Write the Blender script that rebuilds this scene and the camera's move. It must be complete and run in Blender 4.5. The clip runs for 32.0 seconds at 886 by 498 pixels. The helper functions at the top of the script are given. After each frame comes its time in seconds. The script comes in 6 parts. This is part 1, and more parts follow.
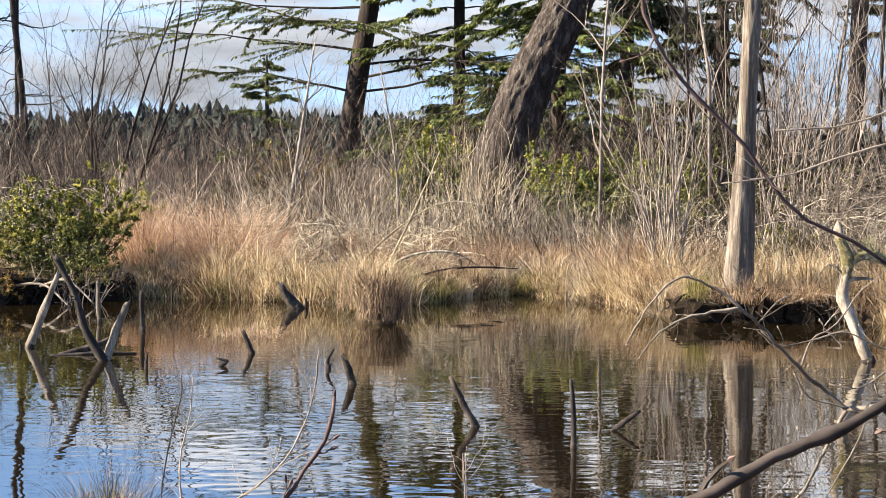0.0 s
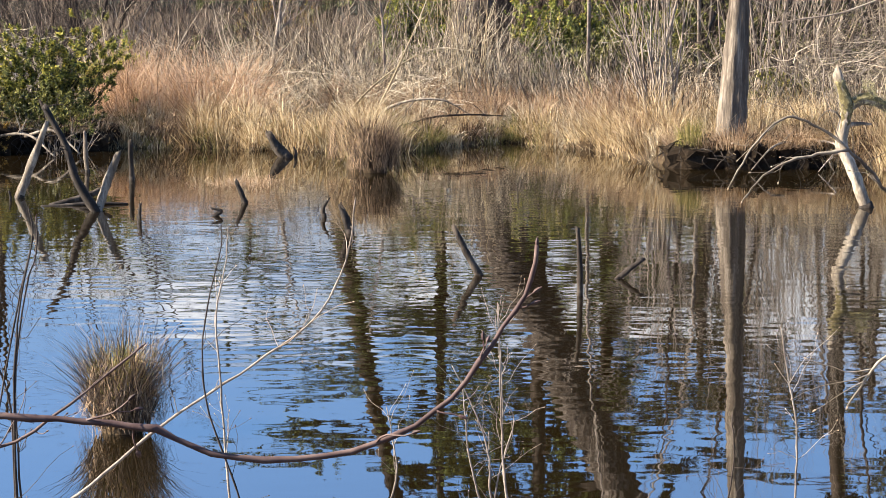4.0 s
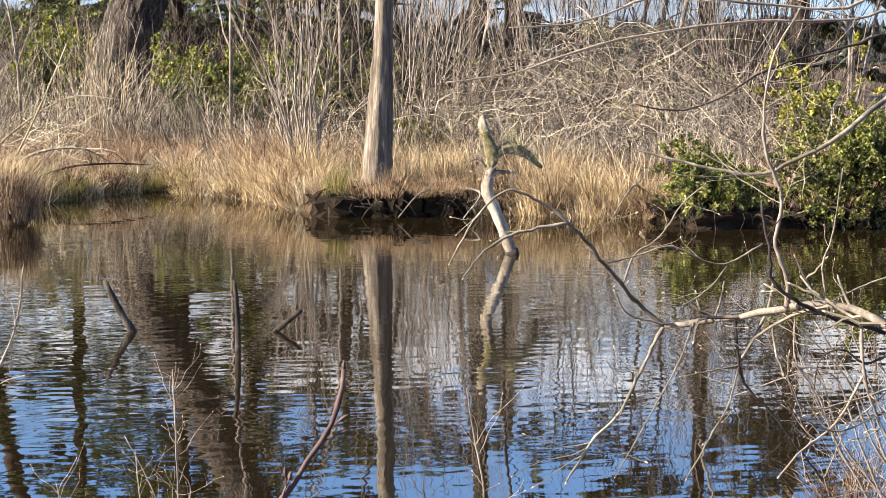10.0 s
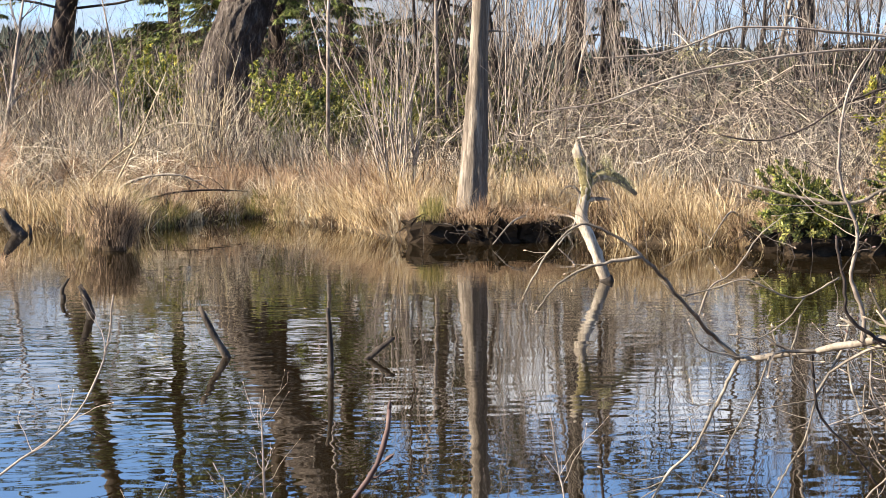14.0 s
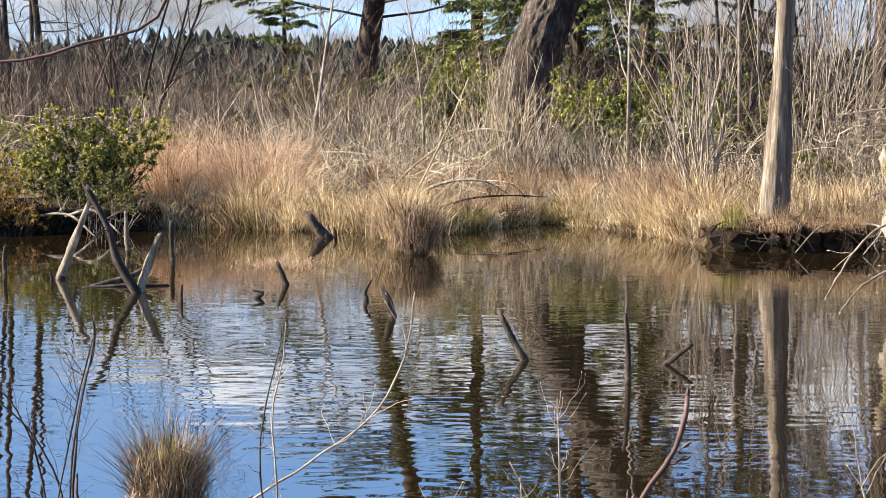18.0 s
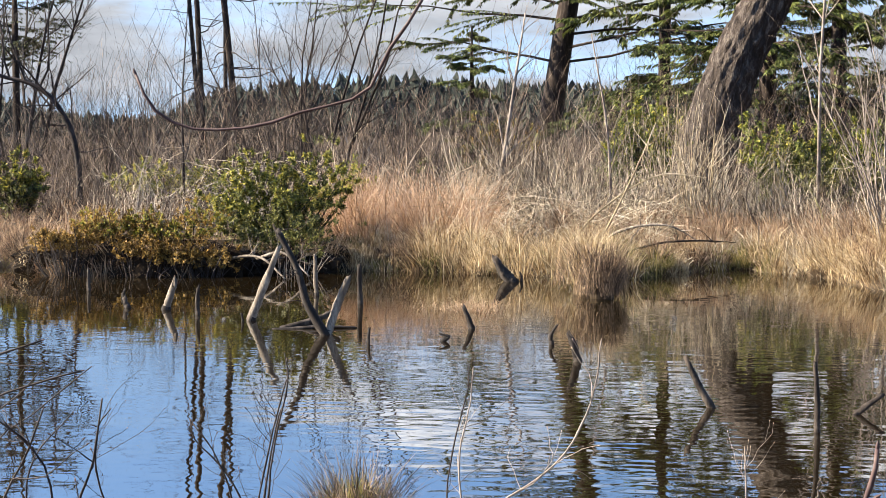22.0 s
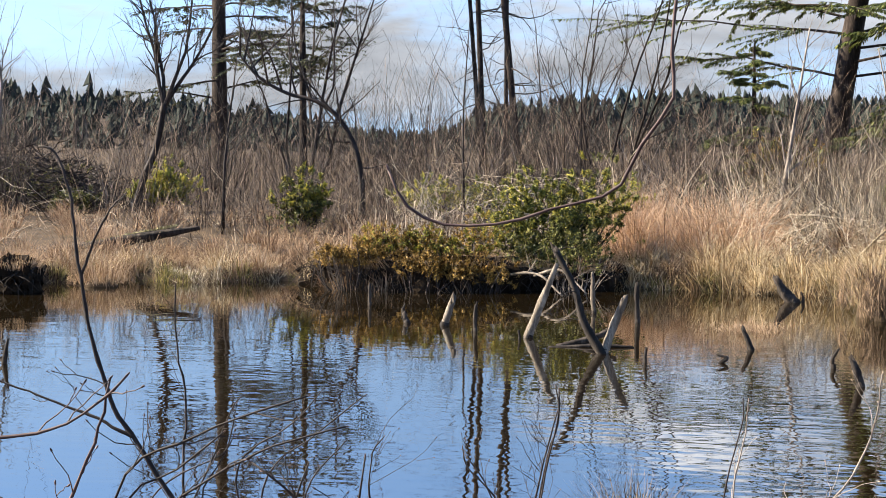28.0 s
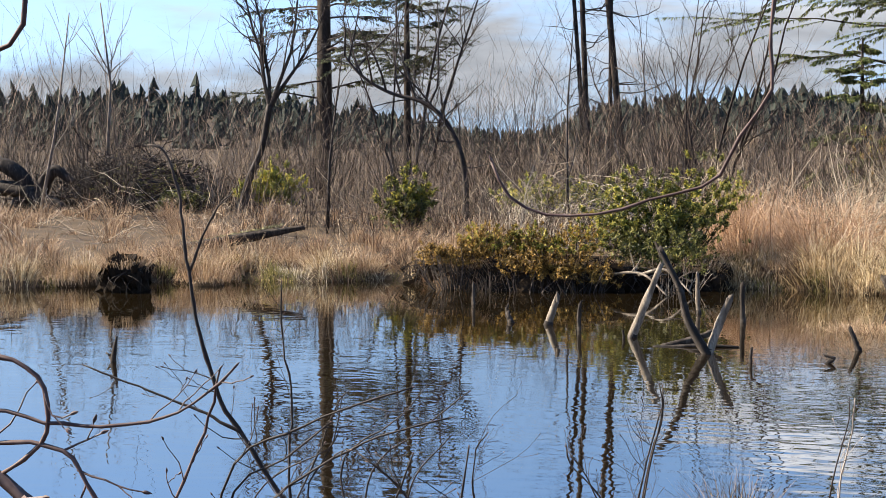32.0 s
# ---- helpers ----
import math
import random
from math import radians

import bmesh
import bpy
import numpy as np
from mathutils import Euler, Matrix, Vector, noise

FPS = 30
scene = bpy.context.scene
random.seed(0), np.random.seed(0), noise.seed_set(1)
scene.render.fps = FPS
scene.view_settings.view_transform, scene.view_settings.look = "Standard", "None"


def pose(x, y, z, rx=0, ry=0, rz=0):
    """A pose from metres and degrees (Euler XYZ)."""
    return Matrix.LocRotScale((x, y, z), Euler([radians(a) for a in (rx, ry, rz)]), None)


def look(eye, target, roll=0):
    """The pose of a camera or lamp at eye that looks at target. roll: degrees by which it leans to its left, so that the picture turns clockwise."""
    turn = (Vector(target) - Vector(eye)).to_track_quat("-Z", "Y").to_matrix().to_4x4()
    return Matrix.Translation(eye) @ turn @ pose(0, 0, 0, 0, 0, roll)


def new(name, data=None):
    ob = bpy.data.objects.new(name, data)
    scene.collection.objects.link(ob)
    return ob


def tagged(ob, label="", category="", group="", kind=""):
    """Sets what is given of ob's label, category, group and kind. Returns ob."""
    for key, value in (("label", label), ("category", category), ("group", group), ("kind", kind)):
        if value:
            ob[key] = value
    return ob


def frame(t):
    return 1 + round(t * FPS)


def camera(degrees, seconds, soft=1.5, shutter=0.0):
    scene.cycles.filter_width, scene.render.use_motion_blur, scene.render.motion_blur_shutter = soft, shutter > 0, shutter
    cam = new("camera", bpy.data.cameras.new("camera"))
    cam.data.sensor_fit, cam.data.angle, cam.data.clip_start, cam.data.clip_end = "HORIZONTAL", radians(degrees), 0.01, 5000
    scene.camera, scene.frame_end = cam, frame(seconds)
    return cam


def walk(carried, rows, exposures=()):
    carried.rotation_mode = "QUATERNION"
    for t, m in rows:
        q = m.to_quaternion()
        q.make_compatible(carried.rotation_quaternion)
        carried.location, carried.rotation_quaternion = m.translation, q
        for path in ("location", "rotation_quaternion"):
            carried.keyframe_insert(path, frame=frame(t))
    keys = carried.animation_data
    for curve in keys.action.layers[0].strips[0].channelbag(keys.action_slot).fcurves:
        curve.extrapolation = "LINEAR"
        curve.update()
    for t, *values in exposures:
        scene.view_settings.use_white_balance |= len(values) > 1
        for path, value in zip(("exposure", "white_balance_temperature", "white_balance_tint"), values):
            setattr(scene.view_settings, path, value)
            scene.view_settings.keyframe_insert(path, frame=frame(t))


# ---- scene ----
DEG = 27.67
cam = camera(DEG, 32.0, soft=0.7)
# seconds, x, y, z, turn to the right, tilt up, lean to the left
PATH = [
    (0.0, 0.335, -0.343, 2.467, 2.228, -2.864, 0.124),
    (0.5, 0.273, -0.289, 2.448, 1.415, -3.816, 0.111),
    (1.0, 0.223, -0.239, 2.451, 0.810, -4.960, 0.175),
    (1.5, 0.166, -0.192, 2.444, 0.507, -5.976, 0.091),
    (2.0, 0.104, -0.154, 2.443, 0.528, -6.751, 0.001),
    (2.5, 0.052, -0.139, 2.444, 0.848, -7.188, -0.045),
    (4.5, 0.100, -0.096, 2.437, 4.096, -7.835, -0.140),
    (5.0, 0.052, -0.065, 2.448, 5.336, -8.068, -0.085),
    (5.5, 0.006, -0.025, 2.466, 6.781, -8.275, -0.058),
    (6.0, -0.022, -0.008, 2.483, 8.346, -8.425, -0.050),
    (6.5, -0.060, 0.014, 2.487, 9.948, -8.500, 0.025),
    (7.0, -0.099, 0.032, 2.496, 11.440, -8.534, 0.040),
    (7.5, -0.113, 0.066, 2.486, 12.642, -8.499, 0.172),
    (8.0, -0.109, 0.072, 2.487, 13.443, -8.392, 0.146),
    (8.5, -0.084, 0.089, 2.487, 13.995, -8.066, 0.188),
    (9.0, -0.068, 0.087, 2.490, 14.331, -7.533, 0.310),
    (9.5, -0.059, 0.094, 2.490, 14.512, -6.885, 0.288),
    (10.0, -0.044, 0.099, 2.489, 14.622, -6.252, 0.273),
    (10.5, -0.039, 0.096, 2.486, 14.622, -5.809, 0.218),
    (11.0, -0.031, 0.089, 2.492, 14.550, -5.591, 0.191),
    (11.5, -0.019, 0.072, 2.502, 14.391, -5.505, 0.227),
    (12.0, -0.011, 0.057, 2.506, 14.150, -5.485, 0.246),
    (12.5, -0.004, 0.058, 2.506, 13.746, -5.481, 0.190),
    (13.0, -0.001, 0.065, 2.508, 13.173, -5.477, 0.101),
    (13.5, -0.002, 0.065, 2.510, 12.424, -5.469, 0.060),
    (15.5, 0.013, 0.059, 2.497, 7.912, -5.406, 0.038),
    (16.0, 0.008, 0.057, 2.496, 6.664, -5.399, -0.028),
    (16.5, 0.001, 0.051, 2.489, 5.435, -5.351, -0.040),
    (17.0, -0.003, 0.039, 2.495, 4.216, -5.325, -0.118),
    (17.5, -0.005, 0.051, 2.491, 3.069, -5.282, -0.068),
    (18.0, -0.002, 0.055, 2.487, 1.947, -5.218, -0.063),
    (18.5, -0.013, 0.051, 2.482, 0.932, -5.145, -0.053),
    (19.0, 0.001, 0.054, 2.490, 0.000, -5.049, -0.096),
    (19.5, -0.000, 0.043, 2.494, -0.793, -4.913, -0.089),
    (20.0, -0.002, 0.042, 2.498, -1.476, -4.727, -0.062),
    (20.5, -0.005, 0.031, 2.506, -2.095, -4.511, -0.100),
    (21.0, -0.008, 0.021, 2.496, -2.667, -4.228, -0.047),
    (21.5, -0.009, 0.007, 2.497, -3.278, -4.002, -0.027),
    (22.0, -0.009, 0.005, 2.499, -3.967, -3.814, -0.098),
    (22.5, -0.009, 0.005, 2.505, -4.736, -3.684, -0.105),
    (23.0, -0.007, -0.002, 2.510, -5.588, -3.589, -0.162),
    (23.5, -0.007, 0.001, 2.514, -6.520, -3.513, -0.189),
    (24.0, -0.009, -0.000, 2.518, -7.471, -3.450, -0.167),
    (24.5, -0.009, 0.003, 2.520, -8.427, -3.383, -0.210),
    (25.0, -0.008, 0.007, 2.524, -9.305, -3.335, -0.196),
    (25.5, -0.009, 0.019, 2.526, -10.082, -3.309, -0.139),
    (26.0, -0.007, 0.020, 2.531, -10.772, -3.295, -0.125),
    (26.5, -0.007, 0.030, 2.536, -11.363, -3.300, -0.075),
    (28.5, 0.012, 0.010, 2.545, -13.287, -3.332, -0.098),
    (29.0, 0.015, 0.008, 2.542, -13.722, -3.325, -0.152),
    (29.5, 0.014, 0.007, 2.543, -14.160, -3.326, -0.154),
    (30.0, 0.011, -0.003, 2.541, -14.582, -3.322, -0.189),
    (30.5, 0.014, -0.013, 2.538, -14.997, -3.314, -0.215),
    (31.0, 0.013, -0.023, 2.540, -15.394, -3.325, -0.270),
    (31.5, 0.015, -0.012, 2.542, -15.791, -3.338, -0.211),
    (32.0, 0.013, -0.009, 2.540, -16.157, -3.333, -0.209),
]
walk(cam, [(t, pose(x, y, z, 90 + tilt, 0, -turn) @ pose(0, 0, 0, 0, 0, lean)) for t, x, y, z, turn, tilt, lean in PATH],
     exposures=[(0.0, 2.33, 6580, 11), (22.0, 2.36, 6580, 11), (30.0, 2.19, 6580, 11), (32.0, 2.16, 6580, 11)])

# ---------------------------------------------------------------- sky and sun
SUN_TURN, SUN_UP = -93.0, 33.0      # degrees from +y towards +x, and above the horizon
world = bpy.data.worlds.new("sky")
scene.world = world
world.use_nodes = True
wt = world.node_tree
wt.nodes.clear()


def wn(kind, **props):
    n = wt.nodes.new(kind)
    for k, v in props.items():
        n.inputs[k].default_value = v
    return n


sky = wt.nodes.new("ShaderNodeTexSky")
sky.sky_type = 'NISHITA'
sky.sun_disc = False
sky.sun_elevation = radians(SUN_UP)
sky.sun_rotation = radians(SUN_TURN)
sky.air_density, sky.dust_density, sky.ozone_density = 1.0, 0.2, 2.2
tc = wt.nodes.new("ShaderNodeTexCoord")
sep = wt.nodes.new("ShaderNodeSeparateXYZ")
wt.links.new(tc.outputs["Generated"], sep.inputs[0])
mapw = wt.nodes.new("ShaderNodeMapping")
mapw.inputs["Scale"].default_value = (2.2, 2.2, 9.0)
mapw.inputs["Location"].default_value = (0.35, 0.0, 0.42)
wt.links.new(tc.outputs["Generated"], mapw.inputs[0])
cn = wn("ShaderNodeTexNoise", Scale=2.6, Detail=9.0, Roughness=0.58, Distortion=0.25)
wt.links.new(mapw.outputs[0], cn.inputs["Vector"])
# a cloud bank that stands low to one side and twice as high to the other, open blue above it


def ranged(source, a, b, c, d, ease=False):
    n = wt.nodes.new("ShaderNodeMapRange")
    n.interpolation_type = 'SMOOTHSTEP' if ease else 'LINEAR'
    for k, v in (("From Min", a), ("From Max", b), ("To Min", c), ("To Max", d)):
        n.inputs[k].default_value = v
    wt.links.new(source, n.inputs["Value"])
    return n.outputs[0]


cloud_top = ranged(sep.outputs["X"], -0.33, -0.05, 0.066, 0.205, True)
under = wt.nodes.new("ShaderNodeMath")
under.operation = 'SUBTRACT'
wt.links.new(cloud_top, under.inputs[0])
wt.links.new(sep.outputs["Z"], under.inputs[1])
thick = ranged(under.outputs[0], -0.03, 0.03, -0.24, 0.13)
lift = wt.nodes.new("ShaderNodeVectorMath")
lift.inputs[1].default_value = (0, 0, 0.20)
wt.links.new(tc.outputs["Generated"], lift.inputs[0])
norm = wt.nodes.new("ShaderNodeVectorMath")
norm.operation = 'NORMALIZE'
wt.links.new(lift.outputs[0], norm.inputs[0])
wt.links.new(norm.outputs[0], sky.inputs[0])
add = wt.nodes.new("ShaderNodeMath")
wt.links.new(cn.outputs["Fac"], add.inputs[0])
wt.links.new(thick, add.inputs[1])
cover = wt.nodes.new("ShaderNodeMapRange")
cover.interpolation_type = 'SMOOTHSTEP'
cover.inputs["From Min"].default_value, cover.inputs["From Max"].default_value = 0.43, 0.68
wt.links.new(add.outputs[0], cover.inputs["Value"])
mixw = wt.nodes.new("ShaderNodeMix")
mixw.data_type = 'RGBA'
wt.links.new(cover.outputs[0], mixw.inputs["Factor"])
deep = wt.nodes.new("ShaderNodeVectorMath")      # clear blue, deeper away from the horizon
deep.operation = 'MULTIPLY'
wt.links.new(sky.outputs[0], deep.inputs[0])
tint = wt.nodes.new("ShaderNodeMix")
tint.data_type = 'VECTOR'
tint.inputs["A"].default_value, tint.inputs["B"].default_value = (0.92, 0.90, 0.86), (0.90, 1.12, 1.27)
wt.links.new(ranged(sep.outputs["Z"], 0.10, 0.26, 0.0, 1.0, True), tint.inputs["Factor"])
wt.links.new(tint.outputs["Result"], deep.inputs[1])
wt.links.new(deep.outputs[0], mixw.inputs["A"])
white = wt.nodes.new("ShaderNodeMix")
white.data_type = 'RGBA'
white.inputs["A"].default_value, white.inputs["B"].default_value = (1.5, 1.6, 1.75, 1), (4.6, 4.7, 4.85, 1)
rise = wt.nodes.new("ShaderNodeMapRange")
rise.inputs["From Min"].default_value, rise.inputs["From Max"].default_value = 0.06, 0.17
wt.links.new(sep.outputs["Z"], rise.inputs["Value"])
wt.links.new(rise.outputs[0], white.inputs["Factor"])
# grey hollows and bright crowns in the clouds
puff = wn("ShaderNodeTexNoise", Scale=6.0, Detail=6.0, Roughness=0.55)
wt.links.new(mapw.outputs[0], puff.inputs["Vector"])
shade = wt.nodes.new("ShaderNodeVectorMath")
shade.operation = 'SCALE'
wt.links.new(white.outputs["Result"], shade.inputs[0])
wt.links.new(ranged(puff.outputs["Fac"], 0.32, 0.68, 0.68, 1.22), shade.inputs["Scale"])
wt.links.new(shade.outputs[0], mixw.inputs["B"])
bg = wn("ShaderNodeBackground", Strength=0.076)
wt.links.new(mixw.outputs["Result"], bg.inputs["Color"])
wo = wt.nodes.new("ShaderNodeOutputWorld")
wt.links.new(bg.outputs[0], wo.inputs[0])

sun_data = bpy.data.lights.new("sun", 'SUN')
sun_data.energy, sun_data.angle, sun_data.color = 5.4, radians(0.53), (1.0, 0.90, 0.72)
sun = new("sun", sun_data)
sa, se = radians(SUN_TURN), radians(SUN_UP)
sun_dir = Vector((math.sin(sa) * math.cos(se), math.cos(sa) * math.cos(se), math.sin(se)))
sun.matrix_world = look(sun_dir * 60 + Vector((0, 30, 0)), (0, 30, 0))


# ---------------------------------------------------------------- materials
def material(name, colours, rough=0.8, scale=3.0, fine=40.0, bump=0.3, depth=0.01, island=0.0, through_light=0.0,
             stretch=(1, 1, 1), spec=0.12, hue=0.0, per_object=0.0):
    """A surface of three colours mixed by noise at two sizes, with relief, varied from piece to piece."""
    m = bpy.data.materials.new(name)
    m.use_nodes = True
    nt = m.node_tree
    nt.nodes.clear()
    N, L = nt.nodes.new, nt.links.new
    geo = N("ShaderNodeNewGeometry")
    mp = N("ShaderNodeMapping")
    mp.inputs["Scale"].default_value = stretch
    L(geo.outputs["Position"], mp.inputs[0])
    n1, n2 = N("ShaderNodeTexNoise"), N("ShaderNodeTexNoise")
    for n, s, d in ((n1, scale, 5.0), (n2, fine, 4.0)):
        n.inputs["Scale"].default_value, n.inputs["Detail"].default_value = s, d
        n.inputs["Roughness"].default_value = 0.6
        L(mp.outputs[0], n.inputs["Vector"])
    mx = N("ShaderNodeMath")
    mx.operation = 'MULTIPLY_ADD'
    L(n2.outputs["Fac"], mx.inputs[0])
    mx.inputs[1].default_value = 0.45
    L(n1.outputs["Fac"], mx.inputs[2])
    fac = mx.outputs[0]
    if island or per_object:
        m3 = N("ShaderNodeMath")
        m3.operation = 'MULTIPLY_ADD'
        if island:
            L(geo.outputs["Random Per Island"], m3.inputs[0])
        else:
            oi = N("ShaderNodeObjectInfo")
            L(oi.outputs["Random"], m3.inputs[0])
        m3.inputs[1].default_value = island or per_object
        L(fac, m3.inputs[2])
        m4 = N("ShaderNodeMath")
        m4.operation = 'SUBTRACT'
        L(m3.outputs[0], m4.inputs[0])
        m4.inputs[1].default_value = (island or per_object) / 2
        fac = m4.outputs[0]
    ramp = N("ShaderNodeValToRGB")
    k = len(colours)
    while len(ramp.color_ramp.elements) < k:
        ramp.color_ramp.elements.new(0.5)
    for i, c in enumerate(colours):
        ramp.color_ramp.elements[i].position = 0.42 + 0.60 * i / max(1, k - 1)
        ramp.color_ramp.elements[i].color = (*c, 1)
    L(fac, ramp.inputs[0])
    p = N("ShaderNodeBsdfPrincipled")
    L(ramp.outputs[0], p.inputs["Base Color"])
    p.inputs["Roughness"].default_value = rough
    p.inputs["Specular IOR Level"].default_value = spec
    if bump:
        b = N("ShaderNodeBump")
        b.inputs["Strength"].default_value, b.inputs["Distance"].default_value = bump, depth
        L(mx.outputs[0], b.inputs["Height"])
        L(b.outputs[0], p.inputs["Normal"])
    out = N("ShaderNodeOutputMaterial")
    if through_light:
        tl = N("ShaderNodeBsdfTranslucent")
        L(ramp.outputs[0], tl.inputs["Color"])
        ms = N("ShaderNodeMixShader")
        ms.inputs[0].default_value = through_light
        L(p.outputs[0], ms.inputs[1])
        L(tl.outputs[0], ms.inputs[2])
        L(ms.outputs[0], out.inputs[0])
    else:
        L(p.outputs[0], out.inputs[0])
    return m


M_EARTH = material("wet_earth", [(0.02, 0.014, 0.009), (0.05, 0.034, 0.02), (0.10, 0.066, 0.036)], 0.9, 1.5, 18, 0.6, 0.03)
# wet peat, blackened further to carry the shade under the overhang
M_SHADED_PEAT = material("peat", [(0.005, 0.004, 0.003), (0.013, 0.009, 0.006), (0.032, 0.022, 0.014)], 0.95, 4, 30, 0.8, 0.03, spec=0.05)
M_GOLD = material("golden_sedge", [(0.085, 0.050, 0.024), (0.31, 0.212, 0.108), (0.66, 0.53, 0.34)], 0.6, 0.9, 9, 0, island=0.7, through_light=0.3)
M_TALL = material("tall_dry_grass", [(0.13, 0.072, 0.040), (0.34, 0.208, 0.125), (0.60, 0.43, 0.29)], 0.6, 0.8, 9, 0, island=0.7, through_light=0.3)
M_RUST = material("rust_brown_sedge", [(0.13, 0.075, 0.04), (0.26, 0.17, 0.10), (0.46, 0.335, 0.22)], 0.65, 0.8, 9, 0, island=0.8, through_light=0.25)
M_OLIVE = material("olive_sedge", [(0.045, 0.05, 0.014), (0.14, 0.125, 0.038), (0.34, 0.27, 0.10)], 0.6, 0.9, 9, 0, island=0.7, through_light=0.3)
M_TUSS = material("tussock_grass", [(0.018, 0.011, 0.007), (0.078, 0.048, 0.028), (0.32, 0.22, 0.145)], 0.6, 2, 12, 0, island=0.9, through_light=0.2)
M_BRUSH = material("bare_grey_brush", [(0.022, 0.016, 0.012), (0.090, 0.069, 0.050), (0.46, 0.385, 0.295)], 0.75, 0.35, 6, 0, island=0.9, through_light=0.0)
M_BRUSHFAR = material("far_bare_brush", [(0.016, 0.011, 0.009), (0.052, 0.037, 0.029), (0.18, 0.135, 0.10)], 0.8, 0.08, 2, 0, island=0.9)
M_STRAW = material("pale_dead_straw", [(0.09, 0.067, 0.042), (0.24, 0.19, 0.125), (0.56, 0.48, 0.36)], 0.7, 0.6, 7, 0, island=0.8, through_light=0.15)
M_TWIG = material("dark_twig_bark", [(0.008, 0.006, 0.005), (0.021, 0.016, 0.014), (0.055, 0.042, 0.036)], 0.7, 5, 60, 0.3, 0.002, island=0.4)
M_GTWIG = material("grey_twig_bark", [(0.05, 0.04, 0.033), (0.125, 0.10, 0.083), (0.26, 0.22, 0.185)], 0.7, 5, 60, 0.3, 0.002, island=0.5)
M_REDTWIG = material("red_brown_twig", [(0.020, 0.012, 0.012), (0.052, 0.032, 0.030), (0.12, 0.082, 0.072)], 0.6, 8, 80, 0.3, 0.002, island=0.3)
M_ALDER = material("pale_alder_bark", [(0.035, 0.028, 0.022), (0.095, 0.078, 0.062), (0.24, 0.205, 0.165)], 0.65, 12, 90, 0.4, 0.002)
M_BARK = material("furrowed_grey_bark", [(0.008, 0.006, 0.005), (0.042, 0.033, 0.028), (0.155, 0.13, 0.112)], 0.95, 7, 34, 1.0, 0.12, stretch=(1, 1, 0.28))
M_DBARK = material("dark_conifer_bark", [(0.008, 0.006, 0.005), (0.022, 0.016, 0.013), (0.060, 0.046, 0.038)], 0.9, 4, 24, 0.9, 0.04, stretch=(1, 1, 0.3))
M_SNAG = material("silvered_dead_wood", [(0.025, 0.019, 0.015), (0.085, 0.068, 0.054), (0.25, 0.21, 0.17)], 0.9, 12, 70, 1.0, 0.03, stretch=(1, 1, 0.07))
M_DEAD = material("weathered_stick_wood", [(0.008, 0.006, 0.005), (0.021, 0.016, 0.013), (0.075, 0.060, 0.048)], 0.8, 9, 60, 0.7, 0.008, stretch=(1, 1, 0.3))
M_OLD_SHADED_SEDGE = material("old_and_shaded_sedge", [(0.02, 0.012, 0.008), (0.07, 0.045, 0.028), (0.22, 0.15, 0.095)], 0.7, 5, 30, 0, island=0.9)
M_BLEACH = material("sun_bleached_wood", [(0.03, 0.023, 0.018), (0.17, 0.14, 0.11), (0.45, 0.39, 0.32)], 0.8, 5, 50, 0.7, 0.006, stretch=(1, 1, 0.3))
M_PALE = material("bleached_wood", [(0.02, 0.015, 0.012), (0.095, 0.077, 0.061), (0.30, 0.255, 0.205)], 0.8, 7, 60, 0.7, 0.006, stretch=(1, 1, 0.3))
M_DARKW = material("wet_black_wood", [(0.006, 0.005, 0.004), (0.017, 0.013, 0.011), (0.058, 0.047, 0.039)], 0.8, 9, 60, 0.6, 0.006, stretch=(1, 1, 0.4), spec=0.12)
M_MOSS = material("grey_green_lichen", [(0.07, 0.064, 0.028), (0.19, 0.172, 0.082), (0.40, 0.36, 0.20)], 0.95, 10, 70, 0.8, 0.01, island=0.5)
M_BARKMOSS = material("olive_bark_moss", [(0.035, 0.028, 0.014), (0.10, 0.082, 0.040), (0.27, 0.23, 0.13)], 0.95, 14, 80, 1.0, 0.02)
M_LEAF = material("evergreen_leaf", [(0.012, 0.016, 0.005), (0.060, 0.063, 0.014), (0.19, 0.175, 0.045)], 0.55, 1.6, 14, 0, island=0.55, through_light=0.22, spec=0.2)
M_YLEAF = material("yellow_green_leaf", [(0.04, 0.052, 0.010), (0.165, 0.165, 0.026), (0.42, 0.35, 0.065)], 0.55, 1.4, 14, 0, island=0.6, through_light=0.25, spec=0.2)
M_OLEAF = material("bronze_leaf", [(0.035, 0.022, 0.008), (0.125, 0.075, 0.018), (0.31, 0.19, 0.05)], 0.5, 1.4, 14, 0, island=0.7, through_light=0.25)
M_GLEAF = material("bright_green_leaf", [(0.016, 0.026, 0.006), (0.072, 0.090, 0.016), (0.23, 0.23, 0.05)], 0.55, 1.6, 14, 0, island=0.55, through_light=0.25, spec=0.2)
M_REDSEDGE = material("red_brown_sedge", [(0.075, 0.042, 0.026), (0.20, 0.122, 0.074), (0.42, 0.30, 0.195)], 0.65, 0.8, 9, 0, island=0.8, through_light=0.2)
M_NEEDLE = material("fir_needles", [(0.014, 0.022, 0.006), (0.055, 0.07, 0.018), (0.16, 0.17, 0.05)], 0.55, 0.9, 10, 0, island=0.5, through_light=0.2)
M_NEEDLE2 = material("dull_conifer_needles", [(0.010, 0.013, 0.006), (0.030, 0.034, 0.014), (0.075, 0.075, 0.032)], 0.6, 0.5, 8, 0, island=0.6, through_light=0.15)
